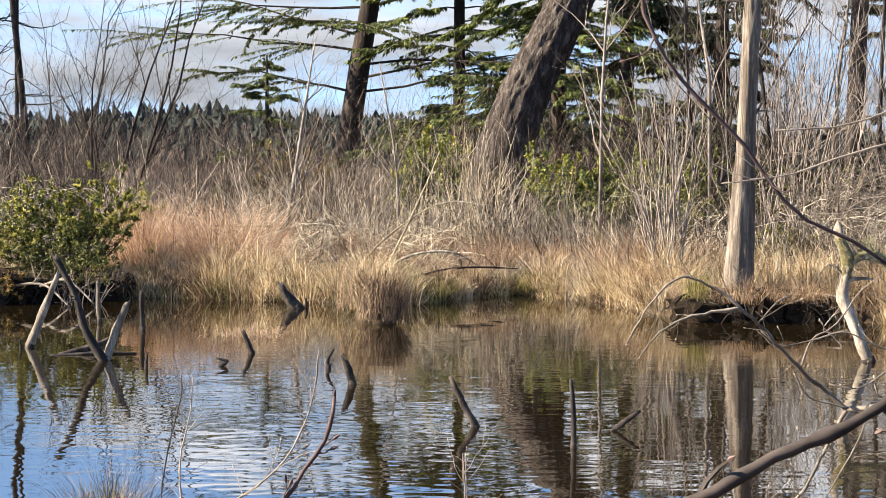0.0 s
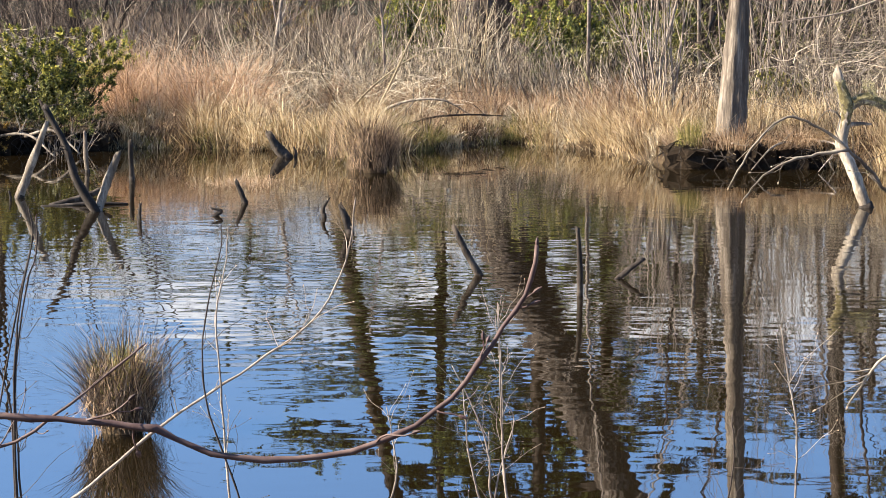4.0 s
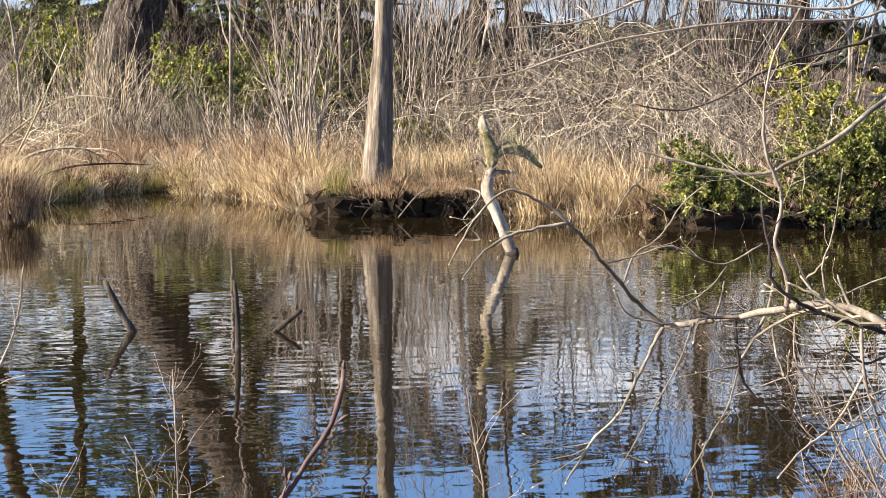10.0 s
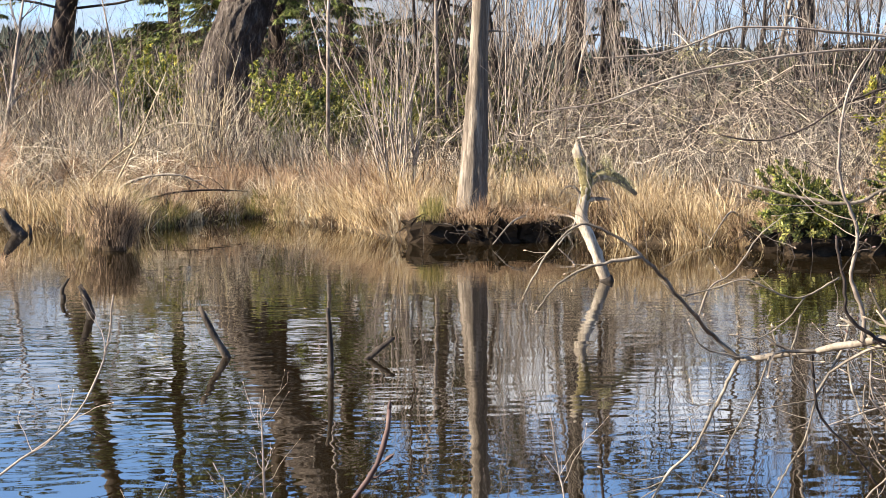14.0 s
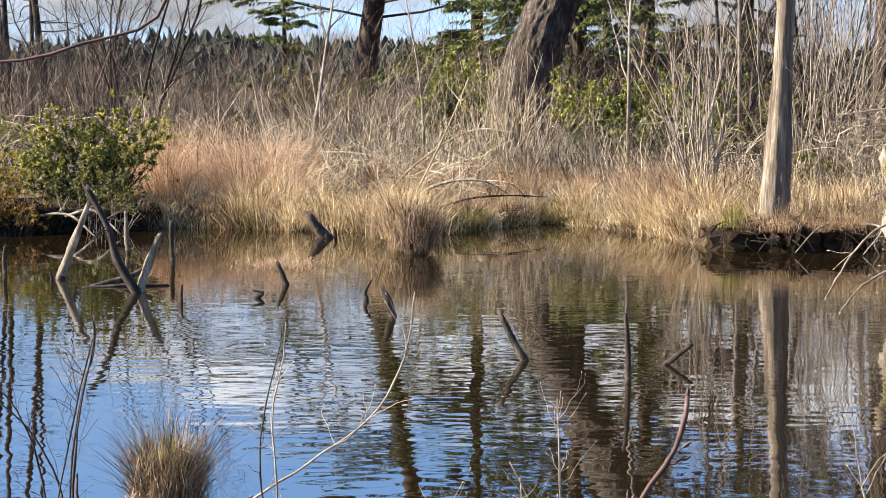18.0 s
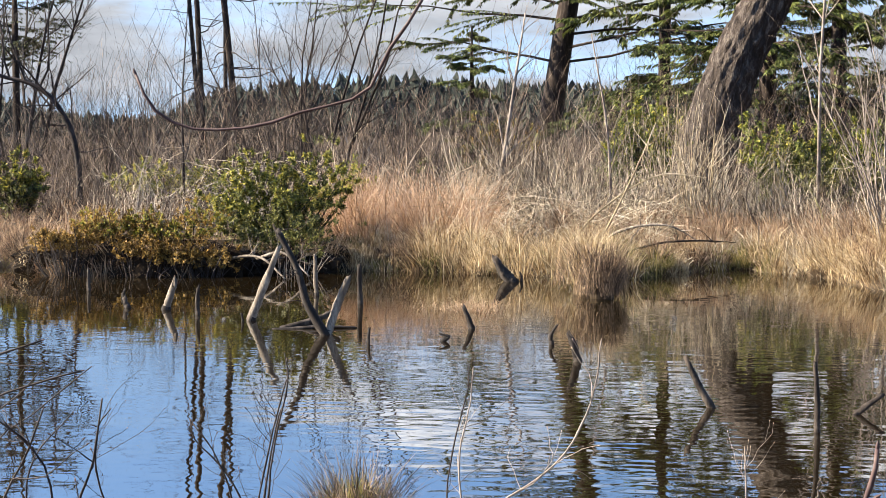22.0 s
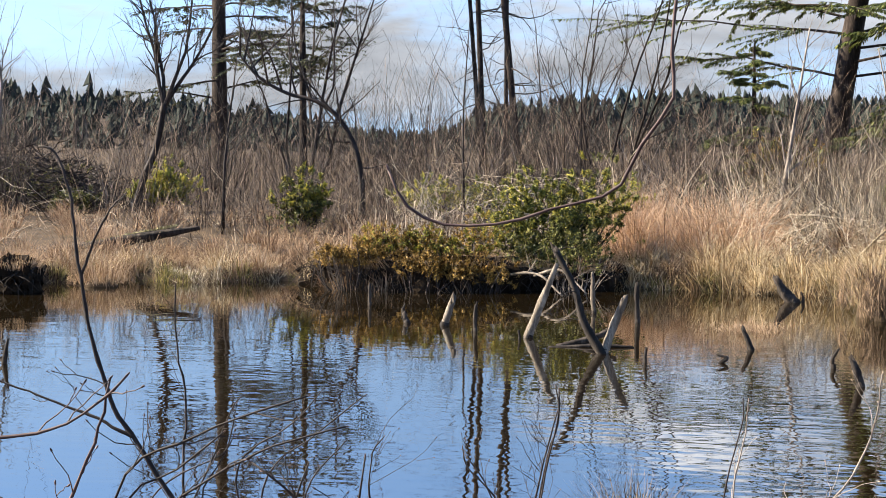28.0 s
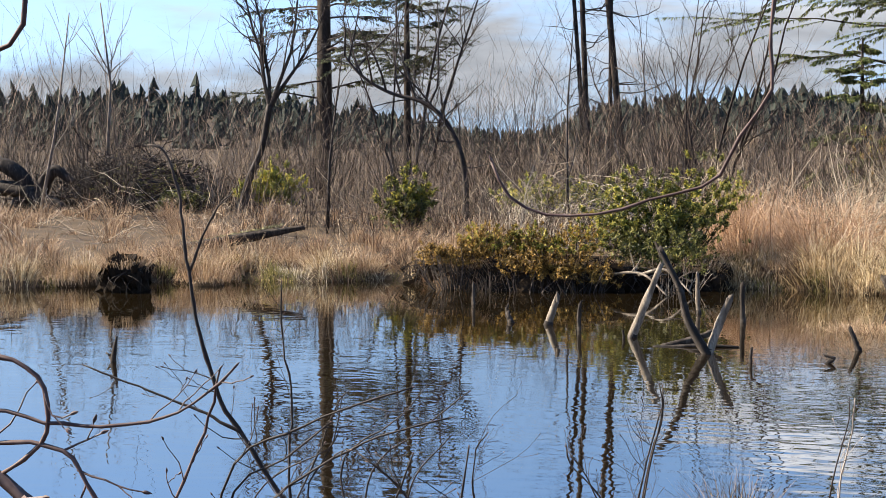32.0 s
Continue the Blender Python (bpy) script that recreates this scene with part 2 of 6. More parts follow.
# dark conifers, darkened further for the shade among their own boughs
M_FAR_SHADED = material("shaded_far_conifers", [(0.012, 0.016, 0.014), (0.019, 0.024, 0.020), (0.028, 0.033, 0.027)], 0.9, 0.03, 0.6, 0, island=0.8)
M_BUD = material("pale_bud", [(0.12, 0.085, 0.06), (0.24, 0.18, 0.13), (0.38, 0.30, 0.22)], 0.6, 30, 200, 0)


def water_material():
    m = bpy.data.materials.new("pond_water")
    m.use_nodes = True
    nt = m.node_tree
    N, L = nt.nodes.new, nt.links.new
    p = nt.nodes["Principled BSDF"]
    p.inputs["Roughness"].default_value = 0.015
    p.inputs["IOR"].default_value = 3.3
    geo = N("ShaderNodeNewGeometry")
    col = N("ShaderNodeTexNoise")
    col.inputs["Scale"].default_value, col.inputs["Detail"].default_value = 0.25, 4.0
    L(geo.outputs["Position"], col.inputs["Vector"])
    cr = N("ShaderNodeValToRGB")
    cr.color_ramp.elements[0].color, cr.color_ramp.elements[1].color = (0.004, 0.0027, 0.0011, 1), (0.010, 0.0068, 0.003, 1)
    L(col.outputs["Fac"], cr.inputs[0])
    L(cr.outputs[0], p.inputs["Base Color"])
    heights = []
    for s, sc, d, amp in (((0.7, 1.0, 1), 1.2, 1.0, 0.34), ((1.0, 1.8, 1), 3.6, 0.0, 0.105), ((1.0, 1.8, 1), 9.0, 0.0, 0.010)):
        mp = N("ShaderNodeMapping")
        mp.inputs["Scale"].default_value = s
        mp.inputs["Rotation"].default_value = (0, 0, radians(6 * sc))
        L(geo.outputs["Position"], mp.inputs[0])
        n = N("ShaderNodeTexNoise")
        n.inputs["Scale"].default_value, n.inputs["Detail"].default_value = sc, d
        n.inputs["Roughness"].default_value = 0.45
        L(mp.outputs[0], n.inputs["Vector"])
        k = N("ShaderNodeMath")
        k.operation = 'MULTIPLY'
        L(n.outputs["Fac"], k.inputs[0])
        k.inputs[1].default_value = amp
        heights.append(k.outputs[0])
    a = N("ShaderNodeMath")
    L(heights[0], a.inputs[0]), L(heights[1], a.inputs[1])
    b = N("ShaderNodeMath")
    L(a.outputs[0], b.inputs[0]), L(heights[2], b.inputs[1])
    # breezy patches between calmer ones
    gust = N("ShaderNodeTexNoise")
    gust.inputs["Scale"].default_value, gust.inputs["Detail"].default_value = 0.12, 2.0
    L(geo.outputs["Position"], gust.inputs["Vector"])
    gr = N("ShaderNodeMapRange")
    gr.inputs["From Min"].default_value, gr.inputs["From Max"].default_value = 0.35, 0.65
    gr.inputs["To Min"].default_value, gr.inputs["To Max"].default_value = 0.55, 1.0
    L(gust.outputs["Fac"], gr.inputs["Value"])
    bp = N("ShaderNodeBump")
    bp.inputs["Distance"].default_value = WAVE
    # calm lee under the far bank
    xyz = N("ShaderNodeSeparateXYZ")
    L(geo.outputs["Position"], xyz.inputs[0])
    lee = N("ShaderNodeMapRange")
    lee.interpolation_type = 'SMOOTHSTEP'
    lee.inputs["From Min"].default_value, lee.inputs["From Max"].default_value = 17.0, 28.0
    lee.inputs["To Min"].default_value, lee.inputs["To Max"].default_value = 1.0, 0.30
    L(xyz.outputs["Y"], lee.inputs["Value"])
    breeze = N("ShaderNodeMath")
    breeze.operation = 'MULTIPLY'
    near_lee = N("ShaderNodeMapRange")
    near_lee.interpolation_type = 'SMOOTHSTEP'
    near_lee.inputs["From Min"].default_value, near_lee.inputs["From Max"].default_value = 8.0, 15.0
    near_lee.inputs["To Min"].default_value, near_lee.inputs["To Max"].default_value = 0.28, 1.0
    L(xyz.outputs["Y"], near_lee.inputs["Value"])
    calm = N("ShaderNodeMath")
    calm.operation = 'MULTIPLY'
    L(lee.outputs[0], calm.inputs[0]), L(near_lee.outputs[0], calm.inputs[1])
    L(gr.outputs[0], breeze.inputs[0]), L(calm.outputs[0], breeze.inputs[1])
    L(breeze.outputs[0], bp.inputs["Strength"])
    L(b.outputs[0], bp.inputs["Height"])
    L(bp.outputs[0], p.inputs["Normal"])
    return m


WAVE = 0.020
M_WATER = water_material()


# ---------------------------------------------------------------- mesh tools
def mesh_of(name, verts, quads=None, tris=None, smooth=False):
    me = bpy.data.meshes.new(name)
    verts = np.asarray(verts, np.float32).reshape(-1, 3)
    quads = np.zeros((0, 4), np.int32) if quads is None else np.asarray(quads, np.int32).reshape(-1, 4)
    tris = np.zeros((0, 3), np.int32) if tris is None else np.asarray(tris, np.int32).reshape(-1, 3)
    me.vertices.add(len(verts))
    me.vertices.foreach_set("co", verts.ravel())
    me.loops.add(quads.size + tris.size)
    me.loops.foreach_set("vertex_index", np.concatenate([quads.ravel(), tris.ravel()]))
    me.polygons.add(len(quads) + len(tris))
    starts = np.concatenate([np.arange(len(quads)) * 4, quads.size + np.arange(len(tris)) * 3])
    me.polygons.foreach_set("loop_start", starts.astype(np.int32))
    me.polygons.foreach_set("use_smooth", np.full(len(starts), smooth))
    me.update(calc_edges=True)
    return me


def merge(*sets):
    """Joins (verts, quads, tris) sets into one."""
    V, Q, T, o = [], [], [], 0
    for v, q, t in sets:
        v = np.asarray(v).reshape(-1, 3)
        V.append(v)
        Q.append(np.asarray(q, np.int64).reshape(-1, 4) + o)
        T.append(np.asarray(t, np.int64).reshape(-1, 3) + o)
        o += len(v)
    return np.concatenate(V), np.concatenate(Q), np.concatenate(T)


def part(name, geo, mat, parent=None, label="", smooth=False):
    ob = new(name, mesh_of(name, *geo, smooth=smooth))
    ob.data.materials.append(mat)
    if parent is not None:
        ob.parent = parent
        ob.matrix_parent_inverse = parent.matrix_world.inverted()
    if label:
        ob["label"] = label
    return ob


def thing(name, at, label, category, group="", kind=""):
    ob = new(name)
    ob.empty_display_size = 0.1
    ob.matrix_world = Matrix.Translation(at)
    return tagged(ob, label, category, group, kind)


def blades(base, height, width, lean, bend, rng, kink=0.03, near=False):
    """Bent, tapering grass blades or stems: (n,3) feet, heights, widths, a sideways lean (n,2) as a share of the height, and its curl."""
    n = len(base)
    a = rng.uniform(0, np.pi, n)
    side = np.stack([np.cos(a), np.sin(a) * 0.6, np.zeros(n)], -1) * (width / 2)[:, None]
    rows = ((0, 1.0), (0.4, 0.85), (0.75, 0.55), (1, 0)) if near else ((0, 1.0), (0.55, 0.75), (1, 0))
    k, last = 2 * len(rows) - 1, len(rows) - 1
    V = np.zeros((n, k, 3))
    for i, (s, w) in enumerate(rows):
        c = base.copy()
        u = s * (1 - bend) + s * s * bend
        c[:, :2] += lean * (height * u)[:, None]
        drop = 1 - 0.45 * np.minimum(1.4, (lean ** 2).sum(1)) * s
        c[:, 2] += height * s * drop
        if i:
            c[:, :2] += rng.normal(0, kink, (n, 2)) * height[:, None]
        if i < last:
            V[:, 2 * i], V[:, 2 * i + 1] = c - side * w, c + side * w
        else:
            V[:, k - 1] = c
    o = (np.arange(n) * k)[:, None]
    Q = np.concatenate([o + [2 * i, 2 * i + 1, 2 * i + 3, 2 * i + 2] for i in range(last - 1)])
    return V.reshape(-1, 3), Q, o + [k - 3, k - 2, k - 1]


def tubes(paths, radii, sides=4):
    """Tapering round pieces along (n,k,3) paths with (n,k) radii, closed at the thick end by nothing, drawn to a point by their radii."""
    paths, radii = np.asarray(paths, float), np.asarray(radii, float)
    n, k, _ = paths.shape
    tan = np.gradient(paths, axis=1)
    tan /= np.linalg.norm(tan, axis=2, keepdims=True) + 1e-9
    mean = np.abs(paths[:, -1] - paths[:, 0])
    ref = np.where((mean[:, 1] < 0.75 * np.linalg.norm(mean, axis=1))[:, None], np.array([0, 1.0, 0]), np.array([0, 0, 1.0]))[:, None, :] + np.zeros_like(tan)
    u = np.cross(tan, ref)
    u /= np.linalg.norm(u, axis=2, keepdims=True) + 1e-9
    w = np.cross(tan, u)
    ang = np.arange(sides) * 2 * np.pi / sides
    ring = u[:, :, None] * np.cos(ang)[None, None, :, None] + w[:, :, None] * np.sin(ang)[None, None, :, None]
    V = paths[:, :, None] + ring * radii[:, :, None, None]
    idx = np.arange(n * k * sides).reshape(n, k, sides)
    a, b = idx[:, :-1], idx[:, 1:]
    Q = np.stack([a, np.roll(a, -1, 2), np.roll(b, -1, 2), b], -1)
    caps = []
    for ends, flip in ((idx[:, 0], True), (idx[:, -1], False)):
        for j in range(1, sides - 1):
            t = np.stack([ends[:, 0], ends[:, j], ends[:, j + 1]], -1)
            caps.append(t[:, ::-1] if flip else t)
    return V.reshape(-1, 3), Q.reshape(-1, 4), np.concatenate(caps)


def leaves(base, along, normal, length, width):
    """Folded, pointed leaves: feet (n,3), unit directions, rough normals, lengths and widths."""
    n = len(base)
    side = np.cross(along, normal)
    side /= np.linalg.norm(side, axis=1, keepdims=True) + 1e-9
    nor = np.cross(side, along)
    L, W = length[:, None], width[:, None]
    V = np.stack([base, base + along * L * 0.35 + side * W / 2 + nor * W * 0.18, base + along * L * 0.35 - side * W / 2 + nor * W * 0.18,
                  base + along * L * 0.72 + side * W * 0.36 + nor * W * 0.12, base + along * L * 0.72 - side * W * 0.36 + nor * W * 0.12,
                  base + along * L - nor * L * 0.06], 1)
    o = (np.arange(n) * 6)[:, None]
    return V.reshape(-1, 3), o + [1, 3, 4, 2], np.concatenate([o + [0, 1, 2], o + [3, 5, 4]])


def sprays(base, along, normal, length, width):
    """Small pointed needle sprays, creased along the middle."""
    n = len(base)
    side = unit(np.cross(along, normal)) * (width / 2)[:, None]
    mid = base + along * (length * 0.45)[:, None]
    V = np.stack([base, mid + side, base + along * length[:, None] - normal * (width * 0.3)[:, None], mid - side], 1)
    return V.reshape(-1, 3), (np.arange(n) * 4)[:, None] + [0, 1, 2, 3], None


def stuff(ob):
    ob["kind"] = "stuff"
    return ob


def unit(v):
    return v / (np.linalg.norm(v, axis=-1, keepdims=True) + 1e-9)


def spline(points, k):
    """k points along a smooth line through the given ones, with no overshoot where their spacing changes."""
    p = np.asarray(points, float)
    u = np.concatenate([[0], np.cumsum(np.maximum(np.linalg.norm(np.diff(p, axis=0), axis=1), 1e-6) ** 0.5)])
    h = np.diff(u)
    slope = np.diff(p, axis=0) / h[:, None]
    m = np.empty_like(p)
    m[0], m[-1] = slope[0], slope[-1]
    m[1:-1] = (slope[:-1] * h[1:, None] + slope[1:] * h[:-1, None]) / (h[1:] + h[:-1])[:, None]
    s = np.linspace(0, u[-1], k)
    i = np.clip(np.searchsorted(u, s, side="right") - 1, 0, len(p) - 2)
    f, w = ((s - u[i]) / h[i])[:, None], h[i][:, None]
    return ((2 * f ** 3 - 3 * f ** 2 + 1) * p[i] + (f ** 3 - 2 * f ** 2 + f) * w * m[i]
            + (3 * f ** 2 - 2 * f ** 3) * p[i + 1] + (f ** 3 - f ** 2) * w * m[i + 1])


def grow(rng, start, way, length, r0, level, spec, out):
    """A limb and its side limbs. spec: for each level (number, angle, share of length, rise, wander)."""
    k = 6
    pts, d = [np.array(start, float)], unit(np.array(way, float))
    number, angle, share, rise, wander = spec[level]
    for _ in range(k - 1):
        d = unit(d + rng.normal(0, wander, 3) + np.array([0, 0, rise]))
        pts.append(pts[-1] + d * length / (k - 1))
    pts = np.array(pts)
    tip = 0.25 if level + 1 < len(spec) else 0.12
    out.setdefault(level, []).append((pts, r0 * np.linspace(1, tip, k)))
    if level + 1 == len(spec):
        return
    for _ in range(int(rng.poisson(number)) if number > 6 else int(number)):
        s = rng.uniform(0.22, 0.98) * (k - 1)
        i = min(int(s), k - 2)
        p = pts[i] + (pts[i + 1] - pts[i]) * (s - i)
        d = unit(pts[i + 1] - pts[i])
        q = unit(np.cross(d, rng.normal(size=3)))
        a = radians(angle) * rng.uniform(0.65, 1.25)
        taper = 1 - 0.72 * s / (k - 1)
        grow(rng, p, d * math.cos(a) + q * math.sin(a), length * share * rng.uniform(0.55, 1.2) * (0.45 + 0.55 * taper), r0 * max(0.3, taper) * 0.5, level + 1, spec, out)


def each(name, out, level, sides, mat, parent):
    """Every limb of one level as a part of its own."""
    for p, r in out.get(level, []):
        part(name, tubes(p[None], r[None], sides), mat, parent)


def limbs(out, level, sides):
    keep = [0, 2, 3, 5] if sides > 3 or level < 2 else [0, 2, 5]
    return tubes([p[keep] for p, _ in out[level]], [r[keep] for _, r in out[level]], sides)


# ---------------------------------------------------------------- the plan
SHORE = np.array([(-80, 14), (-30, 25.5), (-20, 27.9), (-16.5, 28.6), (-14.9, 29.6), (-13.5, 31.8), (-11.5, 31.2), (-10.1, 32.2), (-8.8, 30.3),
                  (-6.6, 30.3), (-5.3, 31.0), (-4.1, 31.6), (-2, 31.3), (0, 30.2), (1.1, 30.0), (2.1, 31.5), (3.1, 32.3), (4.2, 30.6), (4.95, 27.6),
                  (5.9, 27.0), (6.7, 27.3), (7.3, 27.0), (8.4, 26.0), (9.7, 25.6), (10.25, 24.7), (11.8, 24.1), (14, 22.9), (20, 17), (40, 8), (80, 2)])
NEAR = np.array([(-80, 2), (-8, 3.5), (0, 4.6), (3, 6.2), (4.2, 8.2), (5.4, 9.6), (8, 11), (14, 11), (40, 5), (80, 1)])


def far_shore(x):
    return np.interp(x, SHORE[:, 0], SHORE[:, 1])


def near_shore(x):
    return np.interp(x, NEAR[:, 0], NEAR[:, 1])


def smooth(a, b, x):
    t = np.clip((x - a) / (b - a), 0, 1)
    return t * t * (3 - 2 * t)


def wobble(x, y):
    return 0.5 * np.sin(x * 1.7 + 1.3 * np.sin(y * 0.9)) * np.cos(y * 1.3 + 0.7) + 0.5 * np.sin(x * 0.47 + y * 0.31)


def ground_z(x, y):
    x, y = np.asarray(x, float), np.asarray(y, float)
    d = np.maximum(y - far_shore(x), (near_shore(x) - y))
    far = y > 0.5 * (far_shore(x) + near_shore(x))
    land = np.where(far, 0.10 + 0.75 * (1 - np.exp(-np.maximum(d, 0) / 7)), 0.05 + 0.85 * (1 - np.exp(-np.maximum(d, 0) / 2.0)))
    z = -0.55 + (0.55 + land) * smooth(-0.5, 0.12, d) + 0.05 * wobble(x, y) * smooth(0, 1, d)
    r = np.hypot(x, y)
    a = np.degrees(np.arctan2(x, y))
    hill = np.interp(a, [-180, -60, -34, -24, -19, -15.5, -13.5, -11, -6, 0, 8, 16, 26, 60, 180], [5, 10, 9.5, 8.5, 6, 3.0, 2.5, 7, 8.5, 8, 6, 4, 4, 7, 5])
    return z + hill * smooth(150, 420, r) + 0.8 * wobble(x / 23, y / 19) * smooth(60, 200, r)


# ---------------------------------------------------------------- ground, water, far woods
az = np.concatenate([np.linspace(-180, -45, 40, endpoint=False), np.linspace(-45, 45, 181, endpoint=False), np.linspace(45, 180, 40, endpoint=False)])
rad = np.concatenate([[0.4], np.geomspace(1.0, 20, 46), np.linspace(20.2, 40, 70), np.geomspace(41, 4000, 70)])
A, R = np.meshgrid(np.radians(az), rad)
gx, gy = R * np.sin(A), R * np.cos(A)
gz = ground_z(gx, gy)
nr, na = gx.shape
idx = np.arange(nr * na).reshape(nr, na)
q = np.stack([idx[:-1], np.roll(idx, -1, 1)[:-1], np.roll(idx, -1, 1)[1:], idx[1:]], -1).reshape(-1, 4)[:, ::-1]
gv = np.concatenate([np.stack([gx, gy, gz], -1).reshape(-1, 3), [[0, 0, float(ground_z(0, 0))]]])
mid = np.full(na, nr * na)
gt = np.stack([mid, idx[0], np.roll(idx[0], -1)], -1)
ground = part("ground", (gv, q, gt), M_EARTH, smooth=True)
tagged(ground, "dark wet marsh soil rising gently from the pond", "ground", kind="structure")

wx = np.linspace(-90, 90, 61)
wy = np.linspace(-2, 45, 31)
WX, WY = np.meshgrid(wx, wy)
wi = np.arange(WX.size).reshape(WX.shape)
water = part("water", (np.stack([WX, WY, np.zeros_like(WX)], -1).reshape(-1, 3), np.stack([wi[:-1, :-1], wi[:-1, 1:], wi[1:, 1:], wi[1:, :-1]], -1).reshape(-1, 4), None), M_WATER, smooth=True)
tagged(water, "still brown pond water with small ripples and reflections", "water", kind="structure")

# ---------------------------------------------------------------- grass and brush
def scatter(rng, n, x0, x1, d0, d1):
    """Feet on the land behind the far shore, between two distances from the water."""
    x = rng.uniform(x0, x1, n)
    y = far_shore(x) + rng.uniform(d0, d1, n)
    return np.stack([x, y, ground_z(x, y) - 0.03], -1)


def grass_bed(name, rng, feet, h, w, mat, label, lean=0.58, curl=1.1, clump=0.5):
    feet = np.repeat(feet, 2, 0)[:int(1.6 * len(feet))]
    rng.shuffle(feet)
    w *= 0.68
    n = len(feet)
    m = max(8, n // 120)
    i = rng.integers(0, m, n)
    off = rng.normal(0, 0.10, (n, 2)) * rng.choice([0.8, 1.6, 4.0], (n, 1), p=[0.6, 0.25, 0.15])
    feet = feet.copy()
    feet[:, :2] = feet[i, :2] + off
    feet[:, 2] = ground_z(feet[:, 0], feet[:, 1]) - 0.03
    tuft = rng.uniform(0.55, 1.5, m)[i] * 0.72 + clump * wobble(feet[:, 0] * 2.3, feet[:, 1] * 2.9) * 0.55 + 0.18 * wobble(feet[:, 0] * 6.1, feet[:, 1] * 5.3)
    tuft = np.maximum(tuft, 0.25)
    hh = h * rng.uniform(0.55, 1.15, n) * tuft
    L = rng.normal(0, lean * 0.55, (n, 2)) + np.clip(off * 4.2, -1.1, 1.1) + rng.normal(0, 0.22, (m, 2))[i] + 0.16 * np.stack([wobble(feet[:, 0] * 4.1, feet[:, 1]), wobble(feet[:, 1] * 2.2, feet[:, 0] * 3.3)], -1)
    ob = part(name, blades(feet, hh, w * rng.uniform(0.6, 1.4, n), L, np.full(n, curl), rng), mat)
    return tagged(ob, label, "grass", kind="stuff")


rng = np.random.default_rng(3)
# golden fringe along the water, from one end of the shore to the other
BEDS = [
    (-19, -10.0, -0.15, 1.6, 1500, 0.55, M_GOLD), (-19, -9.5, -0.1, 2.4, 4600, 0.62, M_REDSEDGE), (7.2, 10.3, -0.15, 0.9, 2200, 0.65, M_GOLD), (-4.2, 1.0, -0.15, 1.4, 5200, 0.85, M_GOLD), (1.0, 4.8, -0.25, 0.9, 2600, 0.50, M_GOLD),
    (3.6, 5.0, -0.1, 1.8, 2200, 0.62, M_GOLD), (5.0, 9.8, 0.5, 2.6, 7000, 0.92, M_GOLD), (-4.6, 4.6, -0.3, 0.25, 2600, 0.38, M_OLIVE),
    (-16, -9.5, -0.2, 0.3, 1300, 0.35, M_OLIVE), (-9.9, -8.3, 0.0, 1.2, 900, 0.5, M_RUST), (-9.9, -6.3, -0.25, 0.5, 1100, 0.55, M_REDSEDGE)]
for x0, x1, d0, d1, n, h, m in BEDS:
    # low dark blades put the shade between sedge tufts into colour
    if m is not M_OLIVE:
        grass_bed("old_sedge", rng, scatter(rng, n // 2, x0, x1, d0 - 0.05, d1), h * 0.62, 0.016, M_OLD_SHADED_SEDGE, "dark blades low in the sedge, painted as the shade between tufts")
    grass_bed("sedge_fringe", rng, scatter(rng, int(n * 0.8), x0, x1, d0, d1), h, 0.017, m,
              "olive green sedge at the water's edge" if m is M_OLIVE else "dry golden sedge fringing the pond")
for x0, x1, d0, d1, n in ((-19, -10, -0.1, 1.6, 1500), (-4.2, 5.0, -0.1, 1.6, 2600), (5.0, 9.8, 0.4, 2.6, 1500), (0, 5.5, 1.0, 5.0, 700), (-4.6, -1.4, 1.5, 4.5, 900)):
    grass_bed("dead_thatch", rng, scatter(rng, n, x0, x1, d0, d1) + [0, 0, 0.12], 0.62, 0.016, M_STRAW, "pale broken sedge blades lying over the fringe", 1.0, 0.4)
grass_bed("tall_grass", rng, scatter(rng, 5200, -4.6, -1.4, 1.6, 4.6), 1.4, 0.016, M_TALL, "tall dry pinkish-tan grass behind the fringe", 0.26)
grass_bed("tall_grass", rng, scatter(rng, 3200, -22, -10, 1.2, 5), 0.6, 0.017, M_REDSEDGE, "dry tan grass on the marsh", 0.5)
grass_bed("rust_sedge", rng, scatter(rng, 8500, -0.3, 5.5, 0.9, 6.5), 0.74, 0.016, M_REDSEDGE, "rust-brown sedge behind the pale fringe", 0.5, clump=0.9)
grass_bed("rust_sedge", rng, scatter(rng, 2600, 5.5, 16, 2.5, 6), 0.8, 0.017, M_RUST, "rust-brown sedge under the brush", 0.35)
grass_bed("rust_sedge", rng, scatter(rng, 7500, -26, -8.5, 2.2, 14), 0.62, 0.016, M_REDSEDGE, "brown sedge among bare brush", 0.3)
grass_bed("rust_sedge", rng, scatter(rng, 4200, -34, -18, -0.1, 16), 0.62, 0.018, M_REDSEDGE, "brown sedge round the heap of dead branches", 0.4)
grass_bed("marsh_grass", rng, scatter(rng, 9000, -36, 32, 6, 40), 0.7, 0.03, M_REDSEDGE, "brown marsh grass stretching back to the woods", 0.3)


